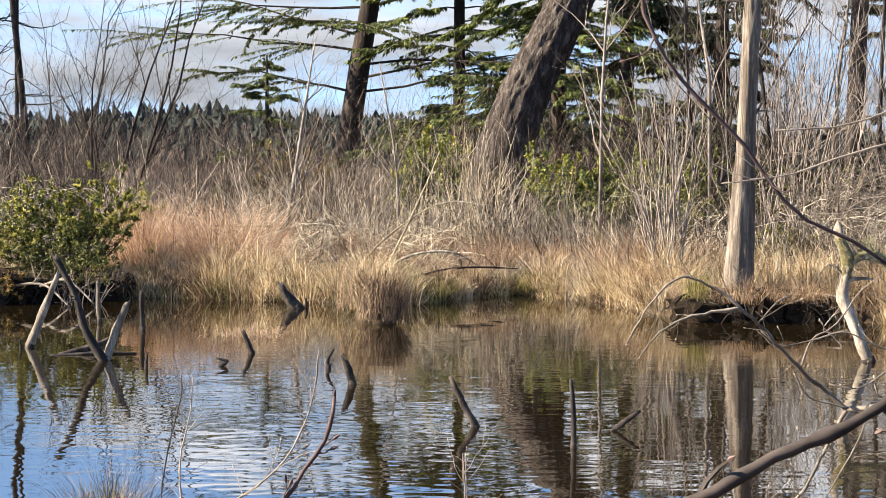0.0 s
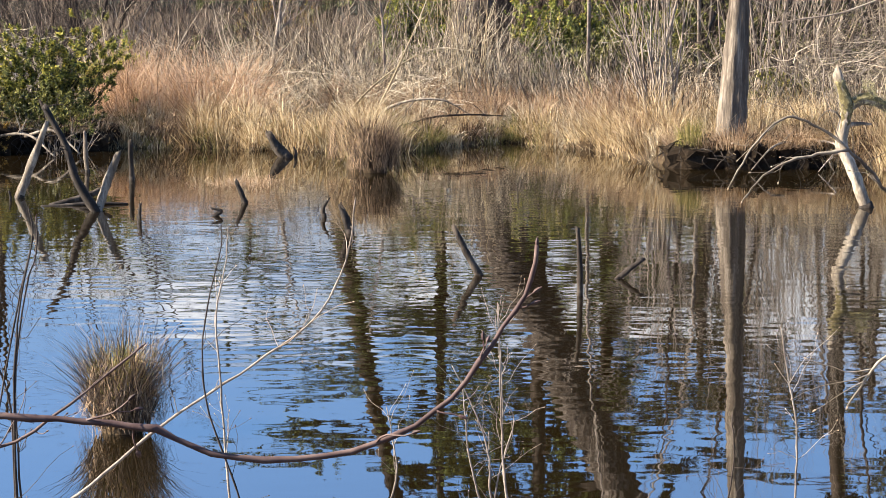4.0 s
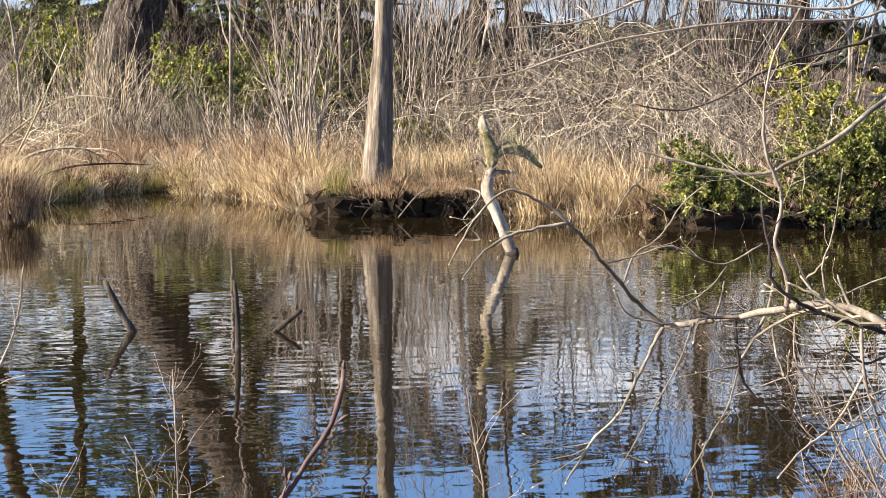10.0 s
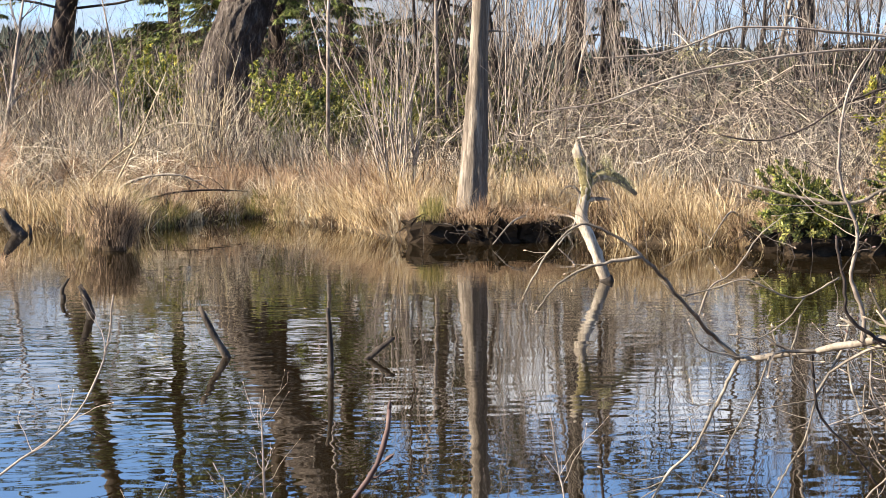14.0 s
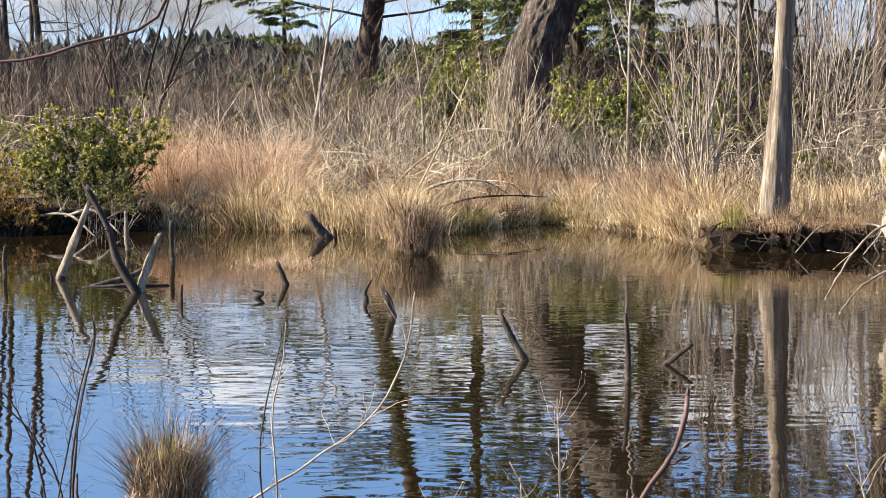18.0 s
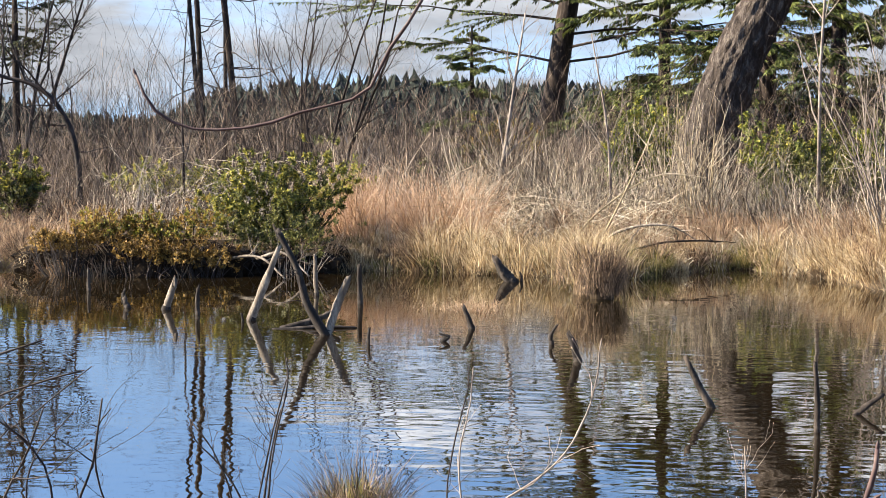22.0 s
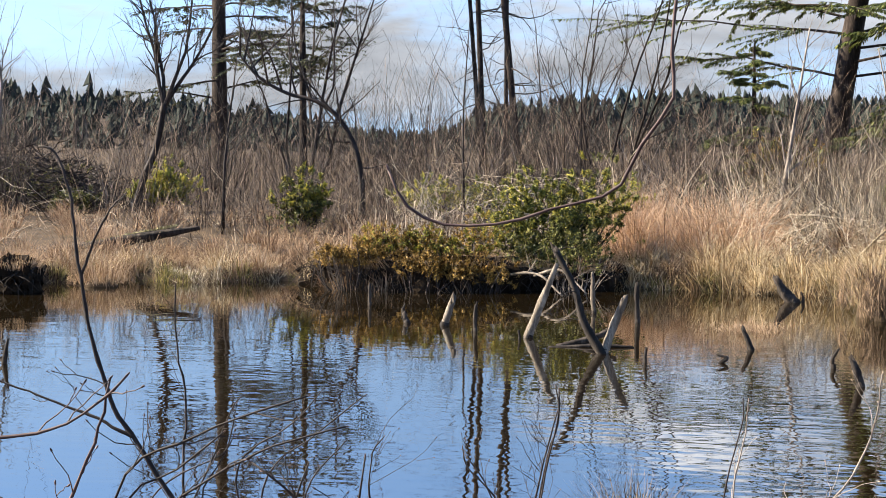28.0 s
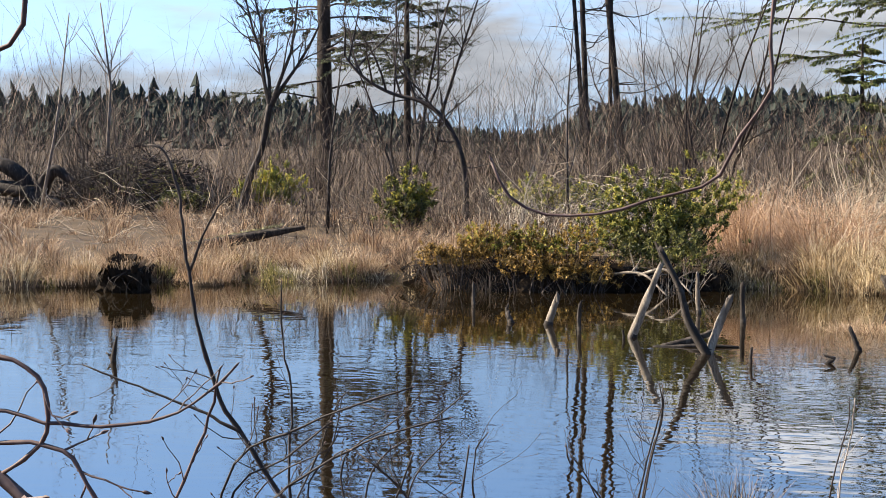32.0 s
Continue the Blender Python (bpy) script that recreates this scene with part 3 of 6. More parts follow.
def brush_bed(name, rng, feet, h, w, mat, label, lean=0.14, twigs=3):
    """Upright bare stems with side twigs."""
    n = len(feet)
    m = max(8, n // 16)
    i = rng.integers(0, m, n)
    off = rng.normal(0, 0.16, (n, 2)) * rng.choice([1.0, 4.0], (n, 1), p=[0.7, 0.3])
    feet = feet.copy()
    feet[:, :2] = feet[i, :2] + off
    feet[:, 2] = ground_z(feet[:, 0], feet[:, 1]) - 0.03
    hh = h * rng.uniform(0.65, 1.3, m)[i] * rng.uniform(0.45, 1.2, n) * (0.8 + 0.35 * wobble(feet[:, 0] * 0.8, feet[:, 1] * 0.7))
    L = rng.normal(0, lean, (n, 2)) * rng.choice([0.5, 1.0, 2.6], (n, 1), p=[0.4, 0.4, 0.2]) + np.clip(off * 1.3, -0.8, 0.8)
    hh *= rng.choice([0.6, 1.0, 1.35], n, p=[0.35, 0.5, 0.15])
    sets = [blades(feet, hh, w * rng.uniform(0.6, 1.3, n), L, np.full(n, 0.5), rng, 0.055)]
    for _ in range(twigs):
        s = rng.uniform(0.25, 0.9, n)
        f = feet.copy()
        f[:, :2] += L * (hh * (s * 0.5 + s * s * 0.5))[:, None]
        f[:, 2] += hh * s * (1 - 0.45 * (L ** 2).sum(1) * s)
        a = rng.uniform(0, 2 * np.pi, n)
        tl = np.stack([np.cos(a), np.sin(a)], -1) * rng.uniform(0.3, 1.1, (n, 1)) + L
        sets.append(blades(f, hh * rng.uniform(0.18, 0.42, n), w * 0.55 * np.ones(n), tl, np.full(n, 0.2), rng, 0.08))
    ob = part(name, merge(*sets), mat)
    return tagged(ob, label, "brush", kind="stuff")


brush_bed("bare_brush", rng, scatter(rng, 2600, -9.5, 0.5, 3.5, 11), 1.55, 0.011, M_BRUSH, "leafless grey-brown willow brush", 0.26)
brush_bed("bare_brush", rng, scatter(rng, 3000, -1.5, 5, 6.2, 11), 1.5, 0.011, M_BRUSH, "grey dead stems and brush", 0.45)
brush_bed("bare_brush", rng, scatter(rng, 3400, 4.5, 17, 2.5, 9), 1.4, 0.011, M_BRUSH, "leafless grey-brown thicket on the bank", 0.36)
brush_bed("bare_brush", rng, scatter(rng, 1500, -34, -15, 17.5, 26), 2.1, 0.016, M_BRUSHFAR, "leafless grey brush on the marsh", 0.3)
brush_bed("bare_brush", rng, scatter(rng, 1700, -15, -9, 5.0, 13), 1.8, 0.013, M_BRUSHFAR, "leafless brown brush on the marsh", 0.3)
brush_bed("far_brush", rng, scatter(rng, 5500, -60, 45, 10, 65), 2.7, 0.02, M_BRUSHFAR, "hazy brown brush far across the marsh", 0.3)


brush_bed("bare_thicket", rng, scatter(rng, 2600, -44, -13, 16, 36), 4.4, 0.017, M_BRUSHFAR, "tall leafless brown thicket behind the heap", 0.3, 6)
brush_bed("bare_thicket", rng, scatter(rng, 2900, -13, 10, 11, 30), 4.0, 0.016, M_BRUSHFAR, "tall leafless brown thicket across the marsh", 0.3, 6)
brush_bed("far_bare_trees", rng, scatter(rng, 2200, -75, 60, 30, 110), 6.0, 0.035, M_BRUSHFAR, "grey-brown haze of leafless trees beyond the marsh", 0.12, 7)


def tangle(rng, n, x0, x1, d0, d1, top, mat, label, r=0.005, length=1.5):
    """Thin dead branches lying and leaning every way, one over the other."""
    f = scatter(rng, n, x0, x1, d0, d1)
    f[:, 2] += rng.uniform(0.05, 1.0, n) ** 1.3 * top * (0.8 + 0.4 * wobble(f[:, 0] * 1.1, f[:, 1]))
    a = rng.uniform(0, 2 * np.pi, n)
    d = np.stack([np.cos(a), np.sin(a) * 0.6, rng.normal(0.15, 0.55, n)], -1)
    L = length * rng.uniform(0.3, 1.2, n)
    u = np.linspace(-0.5, 0.5, 6)[None, :, None]
    P = f[:, None] + d[:, None] * L[:, None, None] * u + np.array([0, 0, -0.5]) * L[:, None, None] * u ** 2 * rng.uniform(-0.6, 1.2, (n, 1, 1)) + rng.normal(0, 0.03, (n, 6, 3))
    P[..., 2] = np.maximum(P[..., 2], ground_z(P[..., 0], P[..., 1]))
    ob = part("tangled_branches", tubes(P, r * rng.uniform(0.5, 1.4, n)[:, None] * np.linspace(1, 0.4, 6), 3), mat)
    tagged(ob, label, "brush", kind="stuff")


tangle(rng, 800, -2.5, 2.0, 0.8, 6.0, 1.3, M_STRAW, "pale dead branches tangled over the sedge")
tangle(rng, 900, -9.0, -1.0, 3.5, 10, 1.5, M_BRUSH, "grey dead branches tangled in the brush")
tangle(rng, 1100, 5.5, 17, 3.0, 9, 1.5, M_BRUSH, "lichen-grey dead branches tangled on the bank")
tangle(rng, 500, -26, -9.5, 4, 14, 1.0, M_BRUSH, "brown dead branches scattered over the marsh")


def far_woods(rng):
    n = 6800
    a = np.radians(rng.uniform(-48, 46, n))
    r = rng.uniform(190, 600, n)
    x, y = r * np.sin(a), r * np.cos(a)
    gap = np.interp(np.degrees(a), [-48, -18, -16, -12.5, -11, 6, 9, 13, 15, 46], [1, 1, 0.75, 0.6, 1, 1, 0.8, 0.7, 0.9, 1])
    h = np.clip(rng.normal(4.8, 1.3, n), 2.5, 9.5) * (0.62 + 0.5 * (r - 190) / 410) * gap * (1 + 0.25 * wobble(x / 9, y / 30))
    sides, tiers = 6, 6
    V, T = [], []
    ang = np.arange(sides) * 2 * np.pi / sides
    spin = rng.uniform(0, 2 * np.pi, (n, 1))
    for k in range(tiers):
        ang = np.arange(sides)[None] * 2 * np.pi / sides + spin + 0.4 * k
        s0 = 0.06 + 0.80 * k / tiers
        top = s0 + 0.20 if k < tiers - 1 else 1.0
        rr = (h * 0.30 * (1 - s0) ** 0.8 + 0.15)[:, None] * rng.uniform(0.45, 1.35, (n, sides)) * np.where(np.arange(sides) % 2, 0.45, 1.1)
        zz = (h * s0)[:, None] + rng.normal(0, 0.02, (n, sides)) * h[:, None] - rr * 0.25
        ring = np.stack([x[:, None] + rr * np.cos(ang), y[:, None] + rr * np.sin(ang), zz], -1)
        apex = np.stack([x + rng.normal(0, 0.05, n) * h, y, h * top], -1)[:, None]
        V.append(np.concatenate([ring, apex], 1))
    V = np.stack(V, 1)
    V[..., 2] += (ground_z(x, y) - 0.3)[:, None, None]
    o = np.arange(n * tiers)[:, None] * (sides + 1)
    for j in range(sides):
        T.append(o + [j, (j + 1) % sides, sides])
    ob = part("far_woods", (V.reshape(-1, 3), None, np.concatenate(T)), M_FAR_SHADED)
    tagged(ob, "dark conifer forest on the low hills, inner shade painted in", "forest", kind="stuff")


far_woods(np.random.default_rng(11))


# ---------------------------------------------------------------- trees
def trunk_of(points, radii, sides=16, k=26, rough=0.05, rng=None, furrow=0.0, cuts=9):
    """A round, knotty trunk with an uneven girth."""
    c = spline(points, k)
    r = np.interp(np.linspace(0, 1, k), np.linspace(0, 1, len(radii)), radii)
    V, Q, T = tubes(c[None], r[None], sides)
    if rng is not None:
        cc = np.repeat(c, sides, 0)
        j = np.tile(np.arange(sides), k)
        lobe = rng.normal(0, rough, (k, sides))
        rib = rng.normal(0, rough * 1.2, sides)[j]
        a = j * 2 * np.pi / sides
        run = np.repeat(np.concatenate([[0], np.cumsum(np.linalg.norm(np.diff(c, axis=0), axis=1))]), sides)
        ridge = np.abs(np.sin(a * cuts * 0.5 + 1.6 * np.sin(run * 2.3) + 1.1 * np.sin(run * 5.1 + 2 * np.sin(a * 2)))) * (0.6 + 0.4 * np.sin(run * 9 + 3 * np.sin(a * 3 + run)))
        V = cc + (V - cc) * (1 + lobe.ravel() * 0.6 + rib + furrow * (ridge - 0.5))[:, None]
    return V, Q, T


def needle_spray(rng, paths, per, length, width, droop=0.35):
    """Flat hanging sprays along twig paths."""
    P = np.asarray(paths)
    n = len(P) * per
    i = rng.integers(0, len(P), n)
    s = rng.uniform(0.05, 1.0, n) * (P.shape[1] - 1)
    k = np.minimum(s.astype(int), P.shape[1] - 2)
    f = (s - k)[:, None]
    base = P[i, k] * (1 - f) + P[i, k + 1] * f
    d = unit(P[i, k + 1] - P[i, k])
    side = unit(np.cross(d, [0, 0, 1.0])) * rng.choice([-1, 1], n)[:, None]
    along = unit(d * 0.6 + side * rng.uniform(0.2, 1.0, (n, 1)) + np.stack([np.zeros(n), np.zeros(n), -rng.uniform(0, droop * 2, n)], -1))
    up = unit(np.stack([rng.normal(0, 0.35, n), rng.normal(0, 0.35, n), np.ones(n)], -1))
    return sprays(base, along, up, length * rng.uniform(0.6, 1.3, n), width * rng.uniform(0.8, 1.35, n))


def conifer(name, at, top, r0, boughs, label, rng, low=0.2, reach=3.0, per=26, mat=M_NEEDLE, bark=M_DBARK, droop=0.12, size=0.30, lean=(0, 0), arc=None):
    x, y = at
    z = float(ground_z(x, y)) - 0.1
    t = thing(name, (x, y, z), label, "tree")
    pts = [(x, y, z), (x + lean[0] * 0.3, y + lean[1] * 0.3, z + top * 0.35), (x + lean[0], y + lean[1], z + top)]
    part("trunk", trunk_of(pts, [r0 * 1.25, r0, r0 * 0.75, r0 * 0.25], 12, 20, 0.05, rng), bark, t, smooth=True)
    line = spline(pts, 40)
    main, twig = [], []
    for _ in range(boughs):
        s = rng.uniform(low, 0.99)
        p = line[int(s * 39)]
        a = rng.uniform(0, 2 * np.pi) if arc is None else radians(rng.uniform(*arc))
        L = reach * (1.05 - 0.75 * (s - low) / (1 - low)) * rng.uniform(0.6, 1.15)
        d = np.array([math.sin(a), math.cos(a), rng.uniform(-0.05, 0.3)])
        u = np.linspace(0, 1, 6)[:, None]
        path = p + d * L * u + np.array([0, 0, -droop * L]) * u ** 2 + rng.normal(0, 0.03 * L, (6, 3)) * u
        main.append((path, r0 * 0.16 * np.linspace(1, 0.12, 6)))
        for _ in range(16):
            q = rng.uniform(0.2, 1.0) * 5
            k = min(int(q), 4)
            b = path[k] + (path[k + 1] - path[k]) * (q - k)
            side = unit(np.cross(d, [0, 0, 1.0])) * rng.choice([-1, 1])
            td = unit(d * 0.7 + side * rng.uniform(0.3, 1.0) + np.array([0, 0, rng.uniform(-0.3, 0.1)]))
            tl = L * rng.uniform(0.14, 0.46)
            twig.append((b + td * tl * u + np.array([0, 0, -0.10 * tl]) * u ** 2, r0 * 0.04 * np.linspace(1, 0.2, 6)))
    for p, r in main:
        part("bough", tubes(p[None], r[None], 5), bark, t)
    stuff(part("twigs", tubes([p[[0, 3, 5]] for p, _ in twig], [r[[0, 3, 5]] for _, r in twig], 3), bark, t))
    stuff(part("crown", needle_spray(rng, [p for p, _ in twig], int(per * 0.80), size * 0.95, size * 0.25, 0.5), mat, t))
    return t


def bare_tree(name, at, way, length, r0, spec, label, rng, bark=M_TWIG, category="tree", moss=False, sides=(8, 5, 3, 3)):
    x, y = at
    z = float(ground_z(x, y)) - 0.08
    t = thing(name, (x, y, z), label, category)
    out = {}
    grow(rng, (x, y, z), way, length, r0, 0, spec, out)
    part("trunk", limbs(out, 0, sides[0]), bark, t, smooth=True)
    each("limb", out, 1, sides[1], bark, t)
    for lv in (2, 3):
        if lv in out:
            stuff(part(("small_branches", "twigs")[lv - 2], limbs(out, lv, sides[lv]), bark, t))
    return t, out


def stem_clump(name, at, n, h, r, spread, label, rng, bark=M_GTWIG, twigs=5, category="shrub", fan=0.25):
    """Many slim stems from one foot."""
    x, y = at
    z = float(ground_z(x, y)) - 0.05
    t = thing(name, (x, y, z), label, category)
    out = {}
    for _ in range(n):
        a = rng.uniform(0, 2 * np.pi)
        f = np.array([x + math.cos(a) * spread * rng.random(), y + math.sin(a) * spread * rng.random(), z])
        d = np.array([math.cos(a) * fan * rng.random() + rng.normal(0, 0.06), math.sin(a) * fan * rng.random(), 1.0])
        grow(rng, f, d, h * rng.uniform(0.55, 1.1), r * rng.uniform(0.6, 1.2), 0, [(twigs, 28, 0.36, 0.04, 0.11), (2, 38, 0.45, 0.04, 0.15), (0, 0, 0, 0.0, 0.12)], out)
    each("stem", out, 0, 5, bark, t)
    stuff(part("side_twigs", merge(limbs(out, 1, 3), limbs(out, 2, 3)), bark, t))
    return t


def alder(at, n, h, r, label, rng, bark=M_TWIG, fan=0.35):
    """Several crooked stems from one foot, branching into ever finer upswept twigs."""
    x, y = at
    z = float(ground_z(x, y)) - 0.05
    t = thing("alder_clump", (x, y, z), label, "tree")
    o = {}
    for _ in range(n):
        a = rng.uniform(0, 2 * np.pi)
        d = np.array([math.cos(a) * fan * rng.uniform(0.2, 1), math.sin(a) * fan * rng.random(), 1.0])
        grow(rng, (x + 0.3 * math.cos(a), y + 0.3 * math.sin(a), z), d, h * rng.uniform(0.65, 1.1), r * rng.uniform(0.6, 1.2), 0,
             [(9, 36, 0.42, 0.10, 0.15), (7, 38, 0.48, 0.08, 0.2), (4, 40, 0.5, 0.05, 0.24), (0, 0, 0, 0.02, 0.22)], o)
    each("stem", o, 0, 6, bark, t)
    each("branch", o, 1, 4, bark, t)
    stuff(part("twigs", merge(limbs(o, 2, 3), limbs(o, 3, 3)), bark, t))
    return t


def leafy_shrub(name, at, size, n, mat, label, rng, leaf=0.10, second=None, lift=0.15, share=0.3):
    """An evergreen bush: crooked stems ending in leaf whorls, in uneven clumps with gaps between them."""
    x, y = at
    z = float(ground_z(x, y)) - 0.05
    t = thing(name, (x, y, z), label, "shrub")
    sx, sy, sz = size
    # a few big lobes give the uneven outline
    lobes = [(rng.uniform(-0.6, 0.6) * sx, rng.uniform(-0.5, 0.5) * sy, rng.uniform(0.05, 0.6) * sz, rng.uniform(0.32, 0.58)) for _ in range(9)]
    k = max(60, n // 22)
    heads, outw, stems = [], [], []
    while len(heads) < k:
        lx, ly, lz_, lr = lobes[rng.integers(0, 9)]
        v = unit(rng.normal(size=3))
        if v[2] < -0.35:
            continue
        h = np.array([lx + v[0] * lr * sx, ly + v[1] * lr * sy, lz_ + v[2] * lr * sz * 0.75]) * rng.uniform(0.62, 1.15)
        p = np.array([x, y, z + lift]) + h
        if p[2] < z + 0.12:
            continue
        heads.append(p)
        outw.append(unit(v + [0, 0, 0.5]))
        if len(stems) < 60:
            foot = np.array([x + h[0] * 0.3, y + h[1] * 0.3, z])
            stems.append(spline([foot, (foot + p) / 2 + rng.normal(0, 0.08, 3), p], 6))
    for p in stems[:16]:
        part("stem", tubes(p[None], np.linspace(0.018, 0.005, 6)[None], 4), M_TWIG, t)
    stuff(part("inner_twigs", tubes(stems[16:], np.tile(np.linspace(0.010, 0.003, 6), (len(stems) - 16, 1)), 3), M_TWIG, t))
    heads, outw = np.array(heads), np.array(outw)

    def crown(count, m, nm, pick):
        i = pick[rng.integers(0, len(pick), count)]
        around = unit(rng.normal(size=(count, 3)))
        along = unit(outw[i] * rng.uniform(0.1, 0.9, (count, 1)) + around * 0.85)
        base = heads[i] + outw[i] * rng.uniform(-1.3, 0.35, (count, 1)) * leaf + rng.normal(0, 0.16, (count, 3)) * leaf
        up = unit(outw[i] + rng.normal(0, 0.35, (count, 3)))
        stuff(part(nm, sprays(base, along, up, leaf * rng.uniform(0.65, 1.25, count), leaf * 0.42 * rng.uniform(0.75, 1.2, count)), m, t))
    every = np.arange(k)
    crown(n, mat, "leaves", every)
    # second colour on upper heads; on M_LEAF bushes it paints the sunlit top
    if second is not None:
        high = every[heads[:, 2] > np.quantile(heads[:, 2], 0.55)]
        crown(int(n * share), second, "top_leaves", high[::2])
    return t


rng = np.random.default_rng(21)
# ---------------------------------------------------------------- single trees
lz = float(ground_z(3.1, 48))
lean_tree = thing("leaning_tree", (3.1, 48, lz), "thick leaning old trunk with furrowed grey bark among brush", "tree")
part("trunk", trunk_of([(3.06, 48, lz - 0.25), (3.34, 48, 0.94), (3.72, 48, 2.19), (4.10, 48, 3.40), (4.58, 48, 4.62), (5.33, 48, 6.10), (6.45, 48, 8.5), (7.64, 48, 11.0), (9.5, 48, 15.0), (11.2, 48, 19.5)],
                       [0.96, 0.80, 0.69, 0.63, 0.59, 0.56, 0.53, 0.48, 0.41, 0.30], 84, 150, 0.022, rng, 0.10, 17), M_BARK, lean_tree, smooth=True)
out = {}
for s_, a_ in ((10.5, -1.0), (11.5, 0.8), (12.6, -0.6), (13.8, 1.0), (15.2, -0.9), (16.5, 0.7)):
    grow(rng, (7.64 + (s_ - 11.0) * 0.44, 48, s_), (a_, 0.3, 0.25), 3.6, 0.13, 0, [(5, 50, 0.5, 0.02, 0.15), (5, 45, 0.45, 0.0, 0.2), (0, 0, 0, 0, 0.2)], out)
each("limb", out, 0, 6, M_DBARK, lean_tree)
stuff(part("twigs", merge(limbs(out, 1, 4), limbs(out, 2, 3)), M_DBARK, lean_tree))
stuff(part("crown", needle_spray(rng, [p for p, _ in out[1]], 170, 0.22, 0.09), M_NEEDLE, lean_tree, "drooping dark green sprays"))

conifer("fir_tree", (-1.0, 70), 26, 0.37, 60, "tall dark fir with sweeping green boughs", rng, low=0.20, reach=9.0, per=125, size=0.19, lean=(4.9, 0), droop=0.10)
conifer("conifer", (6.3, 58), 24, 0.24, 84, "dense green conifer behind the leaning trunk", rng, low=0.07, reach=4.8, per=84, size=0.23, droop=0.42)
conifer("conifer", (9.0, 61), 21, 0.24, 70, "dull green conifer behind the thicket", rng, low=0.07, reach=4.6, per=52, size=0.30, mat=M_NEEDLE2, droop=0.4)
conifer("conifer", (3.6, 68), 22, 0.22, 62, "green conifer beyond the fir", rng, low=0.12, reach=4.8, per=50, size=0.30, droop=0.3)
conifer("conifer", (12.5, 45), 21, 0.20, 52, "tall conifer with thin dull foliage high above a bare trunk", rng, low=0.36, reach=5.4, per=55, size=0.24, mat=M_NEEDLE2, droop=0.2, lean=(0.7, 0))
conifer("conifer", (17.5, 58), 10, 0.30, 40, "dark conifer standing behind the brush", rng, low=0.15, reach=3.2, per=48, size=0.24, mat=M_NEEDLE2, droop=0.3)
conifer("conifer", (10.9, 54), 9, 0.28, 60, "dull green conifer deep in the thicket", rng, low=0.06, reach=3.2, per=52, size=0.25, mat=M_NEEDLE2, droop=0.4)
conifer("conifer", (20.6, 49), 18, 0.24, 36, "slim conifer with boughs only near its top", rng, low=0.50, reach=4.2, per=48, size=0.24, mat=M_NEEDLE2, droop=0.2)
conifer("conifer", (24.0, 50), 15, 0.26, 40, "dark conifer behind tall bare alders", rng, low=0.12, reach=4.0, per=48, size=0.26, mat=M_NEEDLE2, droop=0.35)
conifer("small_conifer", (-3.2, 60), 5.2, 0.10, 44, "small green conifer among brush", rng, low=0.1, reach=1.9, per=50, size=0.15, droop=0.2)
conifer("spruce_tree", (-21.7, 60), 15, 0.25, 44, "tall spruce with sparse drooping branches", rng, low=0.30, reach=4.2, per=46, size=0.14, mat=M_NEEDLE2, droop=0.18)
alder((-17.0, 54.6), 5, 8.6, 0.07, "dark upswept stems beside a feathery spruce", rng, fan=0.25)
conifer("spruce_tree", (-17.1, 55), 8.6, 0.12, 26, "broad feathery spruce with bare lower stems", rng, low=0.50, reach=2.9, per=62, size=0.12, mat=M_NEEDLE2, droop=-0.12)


def dead_pine(at, top, r0, lean, branches, label):
    """A bare straight pole with crooked dead limbs."""
    x, y = at
    z = float(ground_z(x, y)) - 0.1
    t = thing("dead_pine", (x, y, z), label, "tree", "bare pine poles")
    pts = [(x, y, z), (x + lean * 0.4, y, z + top * 0.4), (x + lean, y, z + top)]
    part("trunk", trunk_of(pts, [r0 * 1.2, r0, r0 * 0.7], 10, 20, 0.04, rng), M_DBARK, t, smooth=True)
    line = spline(pts, 40)
    o = {}
    for _ in range(branches):
        p = line[rng.integers(9, 39)]
        a = rng.choice([-1, 1]) * rng.uniform(0.5, 1.0)
        grow(rng, p, (a, rng.normal(0, 0.5), rng.uniform(-0.45, 0.2)), rng.uniform(0.9, 2.8), r0 * 0.24, 0, [(3, 45, 0.45, 0.05, 0.22), (2, 40, 0.4, 0.05, 0.25), (0, 0, 0, 0, 0.2)], o)
    each("dead_limb", o, 0, 5, M_TWIG, t)
    stuff(part("twigs", merge(limbs(o, 1, 3), limbs(o, 2, 3)), M_TWIG, t))


dead_pine((-10.95, 60), 12, 0.115, -1.1, 24, "straight dead pine trunk with crooked bare limbs")
dead_pine((-12.2, 60), 12, 0.095, -0.45, 18, "slim dead pine trunk beside its neighbour")
dead_pine((-12.35, 60.5), 11, 0.07, -0.8, 12, "thin leaning dead pine pole")
dead_pine((-11.7, 61), 11, 0.07, 0.1, 10, "thin dead pine pole behind the others")

